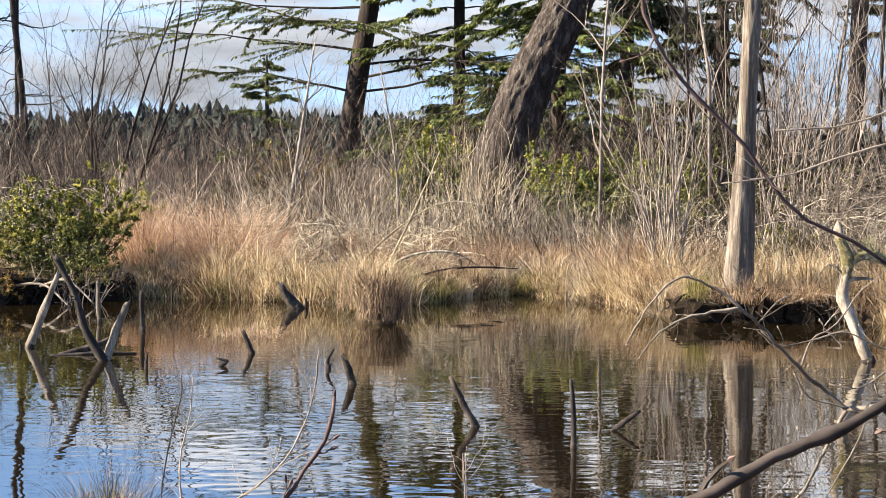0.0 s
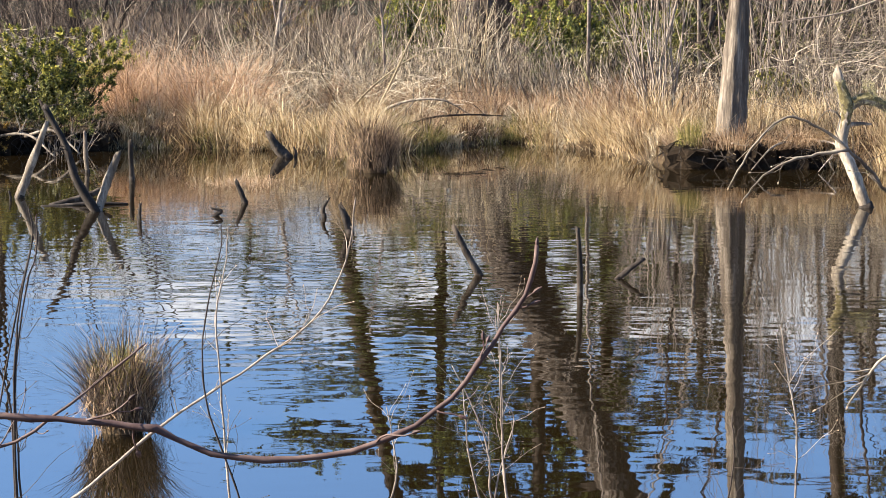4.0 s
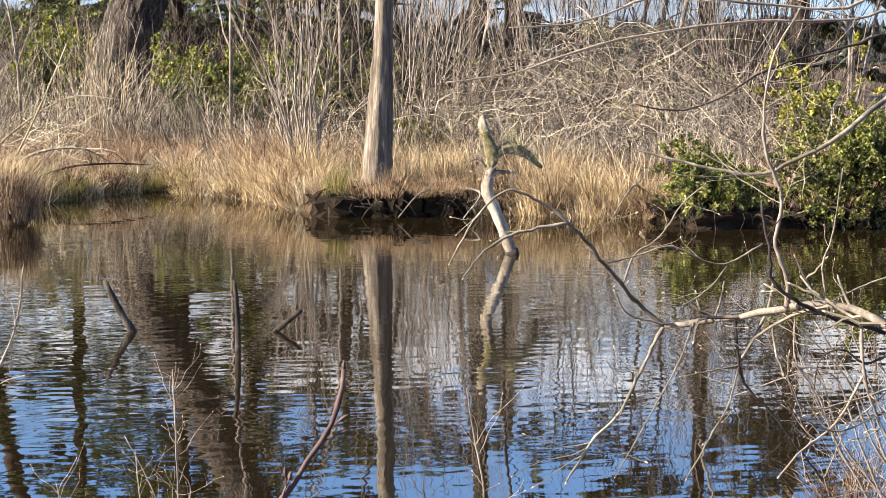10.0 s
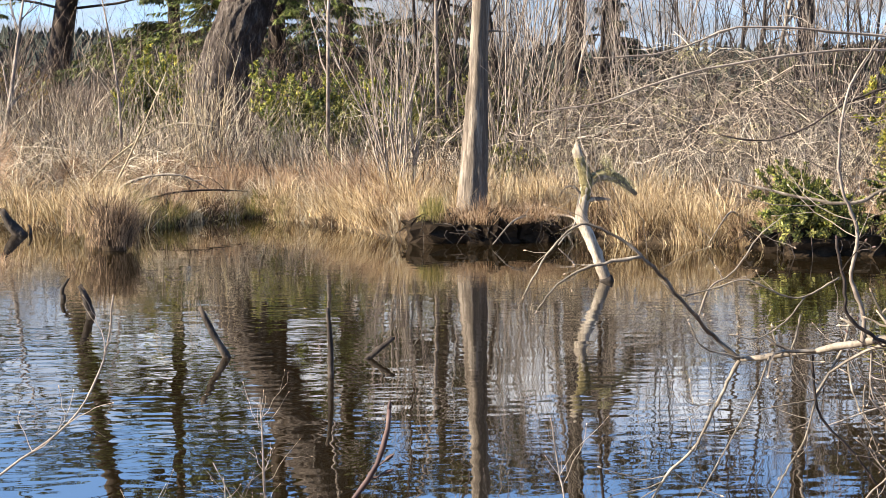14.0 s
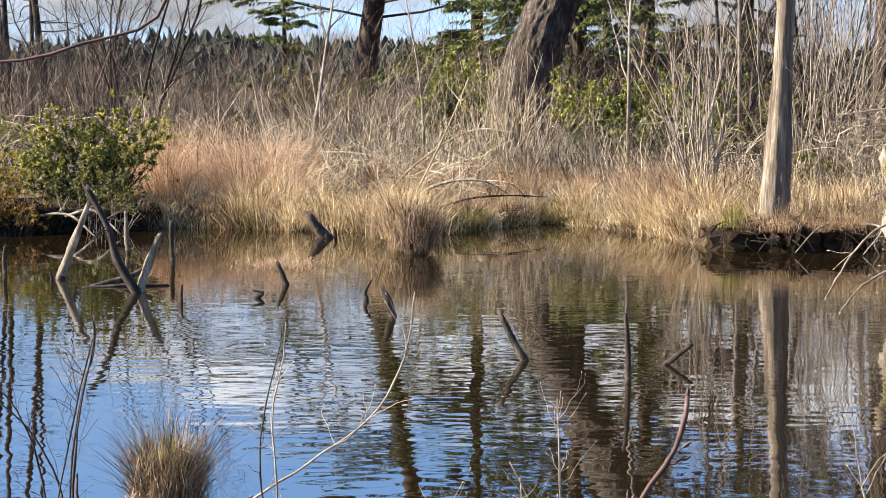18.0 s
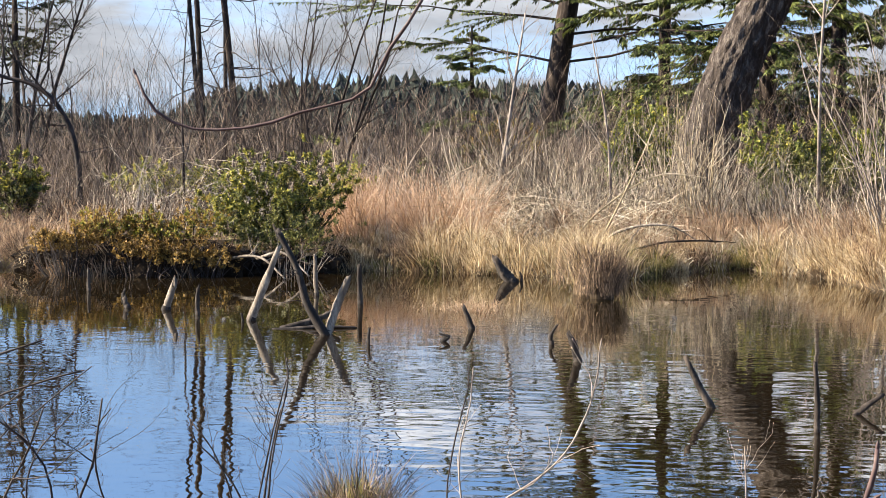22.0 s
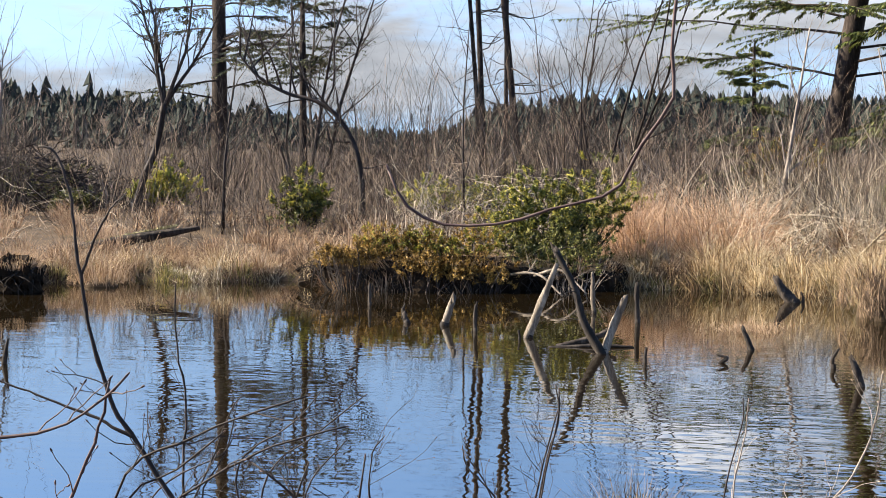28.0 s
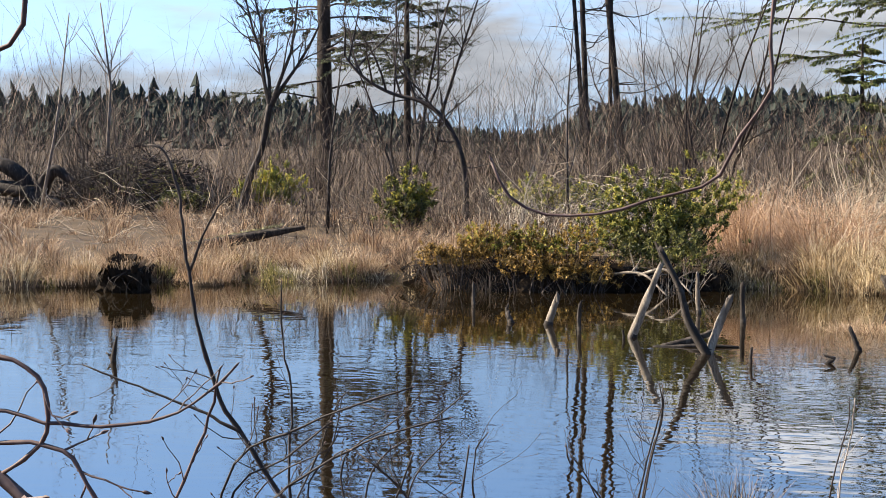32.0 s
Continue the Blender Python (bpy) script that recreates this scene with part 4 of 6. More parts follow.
# forked dark tree on the marsh
SPEC = [(9, 36, 0.55, 0.10, 0.12), (8, 38, 0.5, 0.06, 0.16), (6, 40, 0.45, 0.04, 0.2), (0, 0, 0, 0.0, 0.2)]
fz = float(ground_z(-18.3, 44))
forked = thing("forked_tree", (-18.3, 44, fz), "dark leafless tree forking into many upswept limbs", "tree")
part("trunk", trunk_of([(-18.3, 44, fz - 0.1), (-18.05, 44, 1.6), (-17.69, 44, 2.4), (-17.43, 44, 3.6)], [0.12, 0.10, 0.085, 0.085], 9, 18, 0.06, rng), M_TWIG, forked, smooth=True)
out = {}
for d_, l_ in (((0.10, 0.1, 1), 3.9), ((0.6, 0.0, 0.9), 3.3), ((-0.25, 0.1, 1), 3.7), ((0.35, -0.1, 1), 3.9), ((-0.5, 0.0, 0.8), 2.4)):
    grow(rng, (-17.43, 44, 3.5), d_, l_, 0.058, 0, SPEC, out)
each("limb", out, 0, 6, M_TWIG, forked)
each("branch", out, 1, 4, M_TWIG, forked)
stuff(part("twigs", merge(limbs(out, 2, 3), limbs(out, 3, 3)), M_TWIG, forked))

# bowed tree that arches over to the side
bz = float(ground_z(-11.06, 40))
bowed = thing("bowed_tree", (-11.06, 40, bz), "slender dark tree bowing over in an arch", "tree")
BOW = [(-11.06, 40, bz - 0.1), (-11.02, 40, 1.44), (-11.19, 40, 2.48), (-11.62, 40, 3.2), (-12.1, 40, 3.53), (-12.85, 40, 3.74), (-13.54, 40, 4.14), (-13.96, 40, 4.61)]
part("trunk", trunk_of(BOW, [0.085, 0.068, 0.058, 0.052, 0.046, 0.040, 0.032, 0.022], 8, 40, 0.05, rng), M_TWIG, bowed, smooth=True)
line = spline(BOW, 60)
out = {}
for i_ in (27, 32, 36, 40, 44, 48, 51, 54, 57, 59, 22, 17):
    grow(rng, line[i_], (rng.normal(0, 0.5), rng.normal(0, 0.5), 0.9), rng.uniform(1.2, 2.6), 0.03, 0, SPEC[1:], out)
for i_ in (14, 20, 25, 31, 37):
    grow(rng, line[i_], (rng.normal(0, 0.9), rng.normal(0, 0.5), -0.2), rng.uniform(0.8, 1.6), 0.02, 0, SPEC[1:], out)
each("branch", out, 0, 5, M_TWIG, bowed)
stuff(part("twigs", merge(limbs(out, 1, 3), limbs(out, 2, 3)), M_TWIG, bowed))

# more leafless trees and tall shrubs
for nm, at, way, L, r, lab, bk in (
        ("leafless_tree", (-24.2, 48), (0.12, 0, 1), 6.0, 0.07, "slender leafless tree with lichen-grey twigs", M_GTWIG),
        ("leafless_tree", (-22.0, 40), (0.25, 0, 1), 5.2, 0.05, "young bare tree with upswept twigs", M_GTWIG),
        ("leafless_tree", (-13.7, 38), (-0.05, 0, 1), 4.2, 0.045, "young bare tree with a dark stem", M_TWIG),
        ("leafless_tree", (-8.4, 39), (0.05, 0, 1), 5.0, 0.035, "thin bare sapling on the marsh", M_TWIG),
        ("leafless_tree", (-1.6, 38), (0.12, 0, 1), 4.6, 0.06, "grey leafless sapling with a crooked stem", M_GTWIG),
        ("leafless_tree", (0.9, 37), (-0.05, 0, 1), 4.0, 0.04, "grey leafless sapling among dead grass", M_GTWIG),
        ("leafless_tree", (5.0, 36.5), (-0.08, 0, 1), 8.0, 0.045, "leafless tree with lichen-grey twigs", M_GTWIG),
        ("leafless_tree", (10.6, 36), (0.05, 0, 1), 9.0, 0.06, "bare dark tree rising from the thicket", M_TWIG),
        ("leafless_tree", (8.9, 37), (-0.1, 0, 1), 9.0, 0.06, "bare dark tree leaning out of the thicket", M_TWIG),
        ("leafless_tree", (7.2, 36), (0.1, 0, 1), 9.0, 0.05, "bare grey tree with lichen in the thicket", M_GTWIG),
        ("leafless_tree", (13.6, 35), (0.12, 0, 1), 9.5, 0.06, "bare grey tree rising from the thicket", M_GTWIG)):
    bare_tree(nm, at, way, L, r, [(10, 38, 0.42, 0.05, 0.08), (5, 38, 0.45, 0.05, 0.14), (3, 38, 0.5, 0.03, 0.2), (0, 0, 0, 0, 0.2)], lab, rng, bk)

alder((-6.1, 45), 9, 6.6, 0.042, "tall clump of leafless alder stems fanning upward", rng, M_DBARK)
alder((-7.8, 49), 6, 6.4, 0.04, "clump of leafless stems beyond the bush", rng)
for x_, y_, n_, h_, b_ in ((7.6, 38.5, 3, 8.0, M_TWIG), (10.4, 39.0, 3, 8.0, M_GTWIG), (15.4, 41.0, 3, 7.5, M_TWIG), (19.0, 41.0, 4, 9.5, M_TWIG), (22.0, 43.0, 4, 9.5, M_GTWIG)):
    alder((x_, y_), n_, h_, 0.06, "tall leafless alder rising out of the thicket", rng, b_, 0.3)
stem_clump("willow_clump", (5.35, 30.2), 30, 3.9, 0.019, 0.30, "clump of pale slim willow stems at the water's edge", rng, M_GTWIG, 5, "shrub", 0.13)
stem_clump("willow_clump", (8.3, 31.5), 26, 3.0, 0.015, 0.5, "pale dead stems bunched upright", rng, M_BRUSH, 4, "shrub", 0.25)
for i in range(12):
    stem_clump("thicket_shrub", (7.6 + 0.85 * i + rng.normal(0, 0.3), 33.5 + rng.uniform(0, 5)), 24, 6.2, 0.016, 0.6, "dense leafless shrub in the thicket", rng, M_TWIG if i % 2 else M_GTWIG, 6, "shrub", 0.45)
for i in range(14):
    x_ = -25 + 1.75 * i + rng.normal(0, 0.4)
    stem_clump("marsh_shrub", (x_, 40 + rng.uniform(0, 9)), 17, 3.0, 0.014, 0.7, "leafless marsh shrub with fine brown twigs", rng, M_DBARK if i % 2 else M_TWIG, 7, "shrub", 0.5)
stem_clump("pale_shrub", (2.5, 38.2), 30, 2.8, 0.015, 0.8, "pale leafless shrub around the leaning trunk", rng, M_STRAW, 5, "shrub", 0.5)
for i in range(6):
    stem_clump("pale_shrub", (-1.8 + 1.05 * i + rng.normal(0, 0.3), 36.8 + rng.uniform(0, 3)), 22, 2.3, 0.014, 0.7, "pale leafless shrub with arching stems", rng, M_BRUSH, 6, "shrub", 0.9)
stem_clump("dead_shrub", (-4.65, 30.6), 20, 1.3, 0.012, 0.25, "bare grey shrub at the edge of the inlet", rng, M_GTWIG, 4, "shrub", 0.6)

# mossy heap of tangled dead branches on the right-hand bank
heap = thing("brush_heap", (11.6, 33, float(ground_z(11.6, 33))), "mound of tangled lichen-grey dead branches", "brush heap")
hp, hr = [], []
for _ in range(2400):
    x_, y_ = rng.uniform(8.6, 15.5), rng.uniform(30.5, 36)
    top_ = 0.5 + 2.1 * math.exp(-((x_ - 11.9) / 2.6) ** 2)
    z_ = float(ground_z(x_, y_)) + rng.uniform(0, top_)
    a_ = rng.uniform(0, 2 * np.pi)
    d_ = np.array([math.cos(a_), math.sin(a_), rng.normal(0, 0.45)])
    L_ = rng.uniform(0.6, 2.2)
    u_ = np.linspace(-0.5, 0.5, 6)[:, None]
    hp.append(np.array([x_, y_, z_]) + d_ * L_ * u_ + np.array([0, 0, -0.5 * L_]) * u_ ** 2 + rng.normal(0, 0.04, (6, 3)))
    hr.append(rng.choice([0.003, 0.0045, 0.008], p=[0.6, 0.32, 0.08]) * np.linspace(1, 0.35, 6))
tagged(part("dead_branches", tubes(hp[:1200], hr[:1200], 3), M_BRUSH, heap), kind="stuff")
tagged(part("grey_branches", tubes(hp[1200:], hr[1200:], 3), M_GTWIG, heap, "darker grey dead branches"), kind="stuff")
tufts = []
for _ in range(60):
    c_ = hp[rng.integers(0, 2400)][3]
    n_ = 100
    tufts.append(leaves(c_ + rng.normal(0, 0.09, (n_, 3)) * [1.5, 1, 0.6], unit(rng.normal(0, 1, (n_, 3))), unit(rng.normal(0, 1, (n_, 3)) + [0, 0, 1]), rng.uniform(0.02, 0.06, n_), rng.uniform(0.008, 0.016, n_)))
part("lichen", merge(*tufts), M_MOSS, heap, "grey-green beard lichen")

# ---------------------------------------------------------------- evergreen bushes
leafy_shrub("rhododendron", (-5.4, 32.2), (1.4, 1.0, 2.3), 20000, M_LEAF, "dark evergreen bush with yellow-green leaves painting its sunlit top", rng, 0.068, M_YLEAF, share=0.5, lift=-0.12)
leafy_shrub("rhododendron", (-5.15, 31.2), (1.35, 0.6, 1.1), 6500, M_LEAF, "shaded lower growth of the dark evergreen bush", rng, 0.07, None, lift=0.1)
leafy_shrub("low_shrub", (-8.35, 30.9), (1.35, 0.85, 1.05), 11000, M_OLEAF, "low bronze and yellow-green shrub on the bank", rng, 0.06, M_YLEAF, share=0.28)
leafy_shrub("low_shrub", (-6.75, 30.75), (1.05, 0.85, 1.15), 10000, M_OLEAF, "low bronze-green shrub overhanging dark water", rng, 0.06, M_YLEAF, share=0.4)
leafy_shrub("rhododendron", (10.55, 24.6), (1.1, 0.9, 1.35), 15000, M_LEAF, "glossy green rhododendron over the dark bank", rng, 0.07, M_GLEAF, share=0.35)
leafy_shrub("rhododendron", (12.3, 24.2), (1.3, 1.0, 1.6), 17000, M_LEAF, "glossy green rhododendron with brighter leaves painting its sunlit top", rng, 0.07, M_GLEAF, share=0.35)
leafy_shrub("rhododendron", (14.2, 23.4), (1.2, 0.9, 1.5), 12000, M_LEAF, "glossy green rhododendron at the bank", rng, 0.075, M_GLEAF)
leafy_shrub("yellow_bush", (14.7, 30), (0.9, 0.8, 2.0), 5460, M_YLEAF, "yellow-green bush above the bank", rng, 0.089, M_YLEAF)
leafy_shrub("green_bush", (4.9, 39.5), (1.2, 0.8, 2.2), 11000, M_GLEAF, "bright green bush beside the leaning trunk", rng, 0.096, M_YLEAF)
leafy_shrub("green_bush", (6.7, 39.5), (1.3, 0.8, 1.8), 9000, M_GLEAF, "green bush under the conifers", rng, 0.096, M_YLEAF)
leafy_shrub("green_bush", (1.55, 42), (1.1, 0.8, 2.7), 9000, M_GLEAF, "yellow-green bush behind pale brush", rng, 0.104, M_YLEAF)
leafy_shrub("yellow_bush", (-1.9, 58), (1.3, 0.8, 2.2), 3780, M_OLEAF, "distant yellow bush among bare brush", rng, 0.118, M_YLEAF)
leafy_shrub("green_bush", (8.2, 33), (0.9, 0.7, 0.7), 2520, M_LEAF, "small green bush under the thicket", rng, 0.074, M_YLEAF)
leafy_shrub("yellow_bush", (-17.8, 44.6), (1.05, 0.7, 1.25), 6500, M_YLEAF, "rounded yellow-green bush on the marsh", rng, 0.089, M_YLEAF)
leafy_shrub("dark_bush", (-22.2, 45.6), (2.3, 1.0, 1.25), 5200, M_LEAF, "dark evergreen growth over a heap of dead branches", rng, 0.09, None)
leafy_shrub("green_bush", (-20.1, 44), (0.85, 0.7, 0.6), 3150, M_LEAF, "small dark green bush in the grass", rng, 0.089, None)
leafy_shrub("green_bush", (-11.9, 38), (0.65, 0.6, 1.55), 4620, M_LEAF, "upright green bush tangled with dead stems", rng, 0.089, M_YLEAF)
leafy_shrub("yellow_bush", (-9.0, 41), (1.6, 0.8, 1.2), 4620, M_YLEAF, "pale yellow-green bush behind the shore", rng, 0.089, M_YLEAF)
leafy_shrub("green_bush", (-4.5, 35), (0.7, 0.6, 1.5), 3600, M_YLEAF, "yellow-green bush behind tall grass", rng, 0.089, None)


for x_, y_, h_ in ((7.2, 36.4, 2.0), (8.7, 36.8, 2.3), (10.3, 37.2, 2.0), (5.6, 38.5, 1.6)):
    leafy_shrub("dark_bush", (x_, y_), (1.15, 0.8, h_), 5200, M_LEAF, "dark evergreen shrub deep in the bare thicket", rng, 0.075, None)
for x_, y_, m_ in ((10.5, 24.0, M_LEAF), (12.0, 23.5, M_LEAF), (13.5, 23.1, M_LEAF)):
    leafy_shrub("low_shrub", (x_, y_), (0.95, 0.45, 0.75), 3000, m_, "low green growth hanging over the dark bank", rng, 0.07, M_GLEAF, lift=0.65)
for x_, y_ in ((-8.5, 30.15), (-7.2, 30.05), (-6.2, 30.2)):
    leafy_shrub("low_shrub", (x_, y_), (0.85, 0.4, 0.6), 2600, M_OLEAF, "bronze low growth hanging over the dark bank", rng, 0.062, M_OLEAF, lift=0.6)

# ---------------------------------------------------------------- banks of peat and roots
def peat_bank(name, cx, cy, sx, sy, h, label, seed):
    """A dark undercut block of peat, overhang shade put in its colour, with a rough top."""
    r_ = np.random.default_rng(seed)
    n_, k_ = 84, 9
    a_ = np.linspace(0, 2 * np.pi, n_, endpoint=False)
    prof = [(1.0, -0.6), (0.97, 0.0), (0.94, 0.25), (0.97, 0.5), (0.98, 0.72), (0.90, 0.92), (0.72, 1.02), (0.4, 1.06), (0.0, 1.06)]
    wob = 1 + 0.10 * np.sin(3 * a_ + seed) + 0.07 * np.sin(7 * a_) + r_.normal(0, 0.04, n_)
    V = np.array([[(cx + sx * f * w_ * math.cos(b_) + r_.normal(0, 0.035), cy + sy * f * w_ * math.sin(b_) + r_.normal(0, 0.045), h * z_ * (1 + (0.16 * math.sin(5 * b_ + seed) + 0.14 * math.sin(11 * b_ + 2 * seed)) * (z_ > 0.4)) + r_.normal(0, 0.03)) for b_, w_ in zip(a_, wob)] for f, z_ in prof])
    i_ = np.arange(k_ * n_).reshape(k_, n_)
    Q = np.stack([i_[:-1], np.roll(i_, -1, 1)[:-1], np.roll(i_, -1, 1)[1:], i_[1:]], -1).reshape(-1, 4)
    t = thing(name, (cx, cy, 0), label, "bank")
    part("peat", (V.reshape(-1, 3), Q, None), M_SHADED_PEAT, t)
    rp, rr = [], []
    for _ in range(int(26 * sx)):
        b_ = r_.uniform(np.pi, 2 * np.pi)
        p = np.array([cx + sx * math.cos(b_), cy + sy * math.sin(b_), h * r_.uniform(0.5, 1.0)])
        e = p + np.array([r_.normal(0, 0.25), -r_.uniform(0.02, 0.25), -h * r_.uniform(0.3, 0.95)])
        rp.append(spline([p, (p + e) / 2 + [r_.normal(0, 0.05), -0.08, 0.05], e], 6))
        rr.append(np.linspace(0.010, 0.003, 6))
    stuff(part("roots", tubes(rp, rr, 4), M_DARKW, t, "thin hanging roots"))
    m_ = int(950 * sx)
    b_ = r_.uniform(0, 2 * np.pi, m_)
    f_ = np.stack([cx + sx * 0.92 * np.cos(b_) * r_.uniform(0.7, 1.03, m_), cy + sy * 0.92 * np.sin(b_) * r_.uniform(0.7, 1.03, m_), np.full(m_, h * 0.85)], -1)
    stuff(part("bank_grass", blades(f_, r_.uniform(0.15, 0.55, m_), np.full(m_, 0.008), np.stack([np.cos(b_), np.sin(b_)], -1) * 1.1 + r_.normal(0, 0.5, (m_, 2)), np.full(m_, 1.2), r_), M_RUST, t, "dry brown grass on the bank's edge"))
    return t


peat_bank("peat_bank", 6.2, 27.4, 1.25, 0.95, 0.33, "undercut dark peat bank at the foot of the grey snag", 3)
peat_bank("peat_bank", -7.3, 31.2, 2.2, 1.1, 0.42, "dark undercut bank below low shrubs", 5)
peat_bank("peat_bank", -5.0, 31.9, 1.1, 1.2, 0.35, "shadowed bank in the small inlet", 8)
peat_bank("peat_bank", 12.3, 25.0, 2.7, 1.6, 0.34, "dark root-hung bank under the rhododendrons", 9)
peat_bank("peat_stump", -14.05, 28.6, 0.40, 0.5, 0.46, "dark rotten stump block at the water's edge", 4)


# ---------------------------------------------------------------- tussocks
def tussock(name, at, radius, h, n, mat, label, rng, spread=0.5, lift=0.0, mound=M_EARTH, w=0.008, skirt=None):
    x, y, z = at
    t = thing(name, at, label, "grass tussock")
    k, s = 7, 14
    a = np.linspace(0, 2 * np.pi, s, endpoint=False)
    V = np.array([[(x + radius * f * math.cos(b), y + radius * f * math.sin(b), z + zz * h + 0.01 * rng.normal()) for b in a]
                  for f, zz in ((0.62, -0.3), (0.6, 0.0), (0.56, 0.08), (0.48, 0.15), (0.32, 0.20), (0.16, 0.22), (0.0, 0.22))])
    i = np.arange(k * s).reshape(k, s)
    part("root_mound", (V.reshape(-1, 3), np.stack([i[:-1], np.roll(i, -1, 1)[:-1], np.roll(i, -1, 1)[1:], i[1:]], -1).reshape(-1, 4), None), mound, t, smooth=True)
    a = rng.uniform(0, 2 * np.pi, n)
    r = radius * np.sqrt(rng.random(n)) * 0.8
    base = np.stack([x + r * np.cos(a), y + r * np.sin(a), z + h * (0.20 - 0.24 * (r / radius) ** 2)], -1)
    L = np.stack([np.cos(a), np.sin(a)], -1) * (r / radius)[:, None] * spread * 1.6 + rng.normal(0, 0.22, (n, 2))
    stuff(part("blades", blades(base, h * rng.uniform(0.5, 1.05, n), w * rng.uniform(0.6, 1.3, n), L, np.full(n, 0.9), rng, near=y < 15), mat, t))
    # old blades hanging to the water
    m = n // 2 if skirt is None else n * 2 // 3
    a = rng.uniform(0, 2 * np.pi, m)
    b0 = np.stack([x + radius * 0.72 * np.cos(a), y + radius * 0.72 * np.sin(a), z + h * rng.uniform(0.12, 0.40 if skirt is None else 0.62, m)], -1)
    d = np.stack([np.cos(a), np.sin(a)], -1)
    P = np.stack([b0 + np.concatenate([d * radius * f, np.full((m, 1), 0)], 1) + np.stack([np.zeros(m), np.zeros(m), g * (b0[:, 2] - z)], -1) for f, g in ((0, 0), (0.22, 0.22), (0.42, 0.12), (0.5, -0.4), (0.52, -0.98))], 1)
    P[:, 3:] = P[:, 2:3] + (P[:, 3:] - P[:, 2:3]) * rng.uniform(0.15, 1.0, (m, 1, 1))
    P += rng.normal(0, 0.014 if skirt is None else 0.03, P.shape)
    side = np.stack([-np.sin(a), np.cos(a), np.zeros(m)], -1)[:, None] * (np.linspace(0.5, 0.2, 5) * w)[None, :, None]
    V = np.stack([P - side, P + side], 2)
    i = np.arange(m * 10).reshape(m, 5, 2)
    hang = skirt or mat
    stuff(part("hanging_blades", (V.reshape(-1, 3), np.stack([i[:, :-1, 0], i[:, :-1, 1], i[:, 1:, 1], i[:, 1:, 0]], -1).reshape(-1, 4), None), hang, t, "old bleached blades drooping to the water"))
    return t


tussock("tussock", (0.5, 26.6, 0), 0.30, 0.85, 700, M_OLD_SHADED_SEDGE, "large sedge tussock standing at the water's edge", rng, 0.4, skirt=M_OLD_SHADED_SEDGE)
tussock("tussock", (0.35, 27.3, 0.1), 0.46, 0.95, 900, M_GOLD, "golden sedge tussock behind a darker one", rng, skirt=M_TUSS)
pond_tuft = tussock("tussock", (-1.23, 10.2, 0), 0.20, 0.62, 640, M_OLD_SHADED_SEDGE, "shaggy brown tussock with a green heart, standing in the pond", rng, 0.5, w=0.006, skirt=M_OLD_SHADED_SEDGE)
a_ = rng.uniform(0, 2 * np.pi, 420)
f_ = np.stack([-1.23 + 0.14 * np.cos(a_) * rng.random(420), 10.2 + 0.14 * np.sin(a_) * rng.random(420), np.full(420, 0.08)], -1)
stuff(part("green_blades", blades(f_, rng.uniform(0.25, 0.52, 420), np.full(420, 0.005), rng.normal(0, 0.30, (420, 2)), np.full(420, 0.9), rng, near=True), M_OLIVE, pond_tuft, "dull green young blades"))
tussock("tussock", (5.3, 27.0, 0.30), 0.22, 0.45, 240, M_OLIVE, "green tuft on the peat bank", rng, 0.3)
tussock("tussock", (6.1, 27.15, 0.28), 0.5, 0.42, 420, M_RUST, "brown grass round the foot of the snag", rng, 0.8)
tussock("tussock", (6.9, 27.0, 0.27), 0.45, 0.4, 360, M_RUST, "brown grass mound on the peat bank", rng, 0.8)
tussock("tussock", (8.6, 26.6, 0), 0.5, 0.75, 700, M_GOLD, "drooping golden sedge tussock by the bank", rng)
tussock("tussock", (7.6, 27.2, 0), 0.45, 0.75, 600, M_GOLD, "golden sedge tussock on the bank", rng)
tussock("tussock", (-15.6, 29.4, 0), 0.5, 0.6, 500, M_RUST, "rust-brown sedge tussock at the water", rng)
tussock("tussock", (-14.1, 28.75, 0.30), 0.38, 0.5, 420, M_RUST, "brown sedge growing on the rotten stump", rng)
tussock("tussock", (-13.2, 30.2, 0), 0.5, 0.65, 500, M_RUST, "rust-brown sedge tussock beside the stump", rng)
for i in range(9):
    x_ = 3.65 + rng.uniform(0, 1.5)
    y_ = 6.9 + rng.uniform(-0.3, 2.0)
    tussock("bank_grass", (x_, y_, float(ground_z(x_, y_))), 0.22, 0.56, 330, M_TUSS, "dry red-brown grass on the near bank", rng, 0.5, w=0.004)

TUFTS = (M_RUST, M_TUSS, M_GOLD, M_OLIVE)
for i in range(15):
    x_ = -19 + 0.68 * i + rng.normal(0, 0.2)
    y_ = float(far_shore(x_)) + rng.uniform(0.05, 1.3)
    tussock("tussock", (x_, y_, max(0.0, float(ground_z(x_, y_)) - 0.05)), rng.uniform(0.22, 0.4), rng.uniform(0.45, 0.75), 240, TUFTS[rng.integers(0, 3)], "sedge tussock in the marsh fringe", rng, 0.9)
for i in range(22):
    x_ = -4.1 + 0.42 * i + rng.normal(0, 0.12)
    y_ = float(far_shore(x_)) + rng.uniform(-0.05, 0.9)
    tussock("tussock", (x_, y_, max(0.0, float(ground_z(x_, y_)) - 0.05)), rng.uniform(0.2, 0.40), rng.uniform(0.35, 0.70), 300, TUFTS[rng.integers(1, 4)], "sedge tussock in the golden fringe", rng, 0.9)
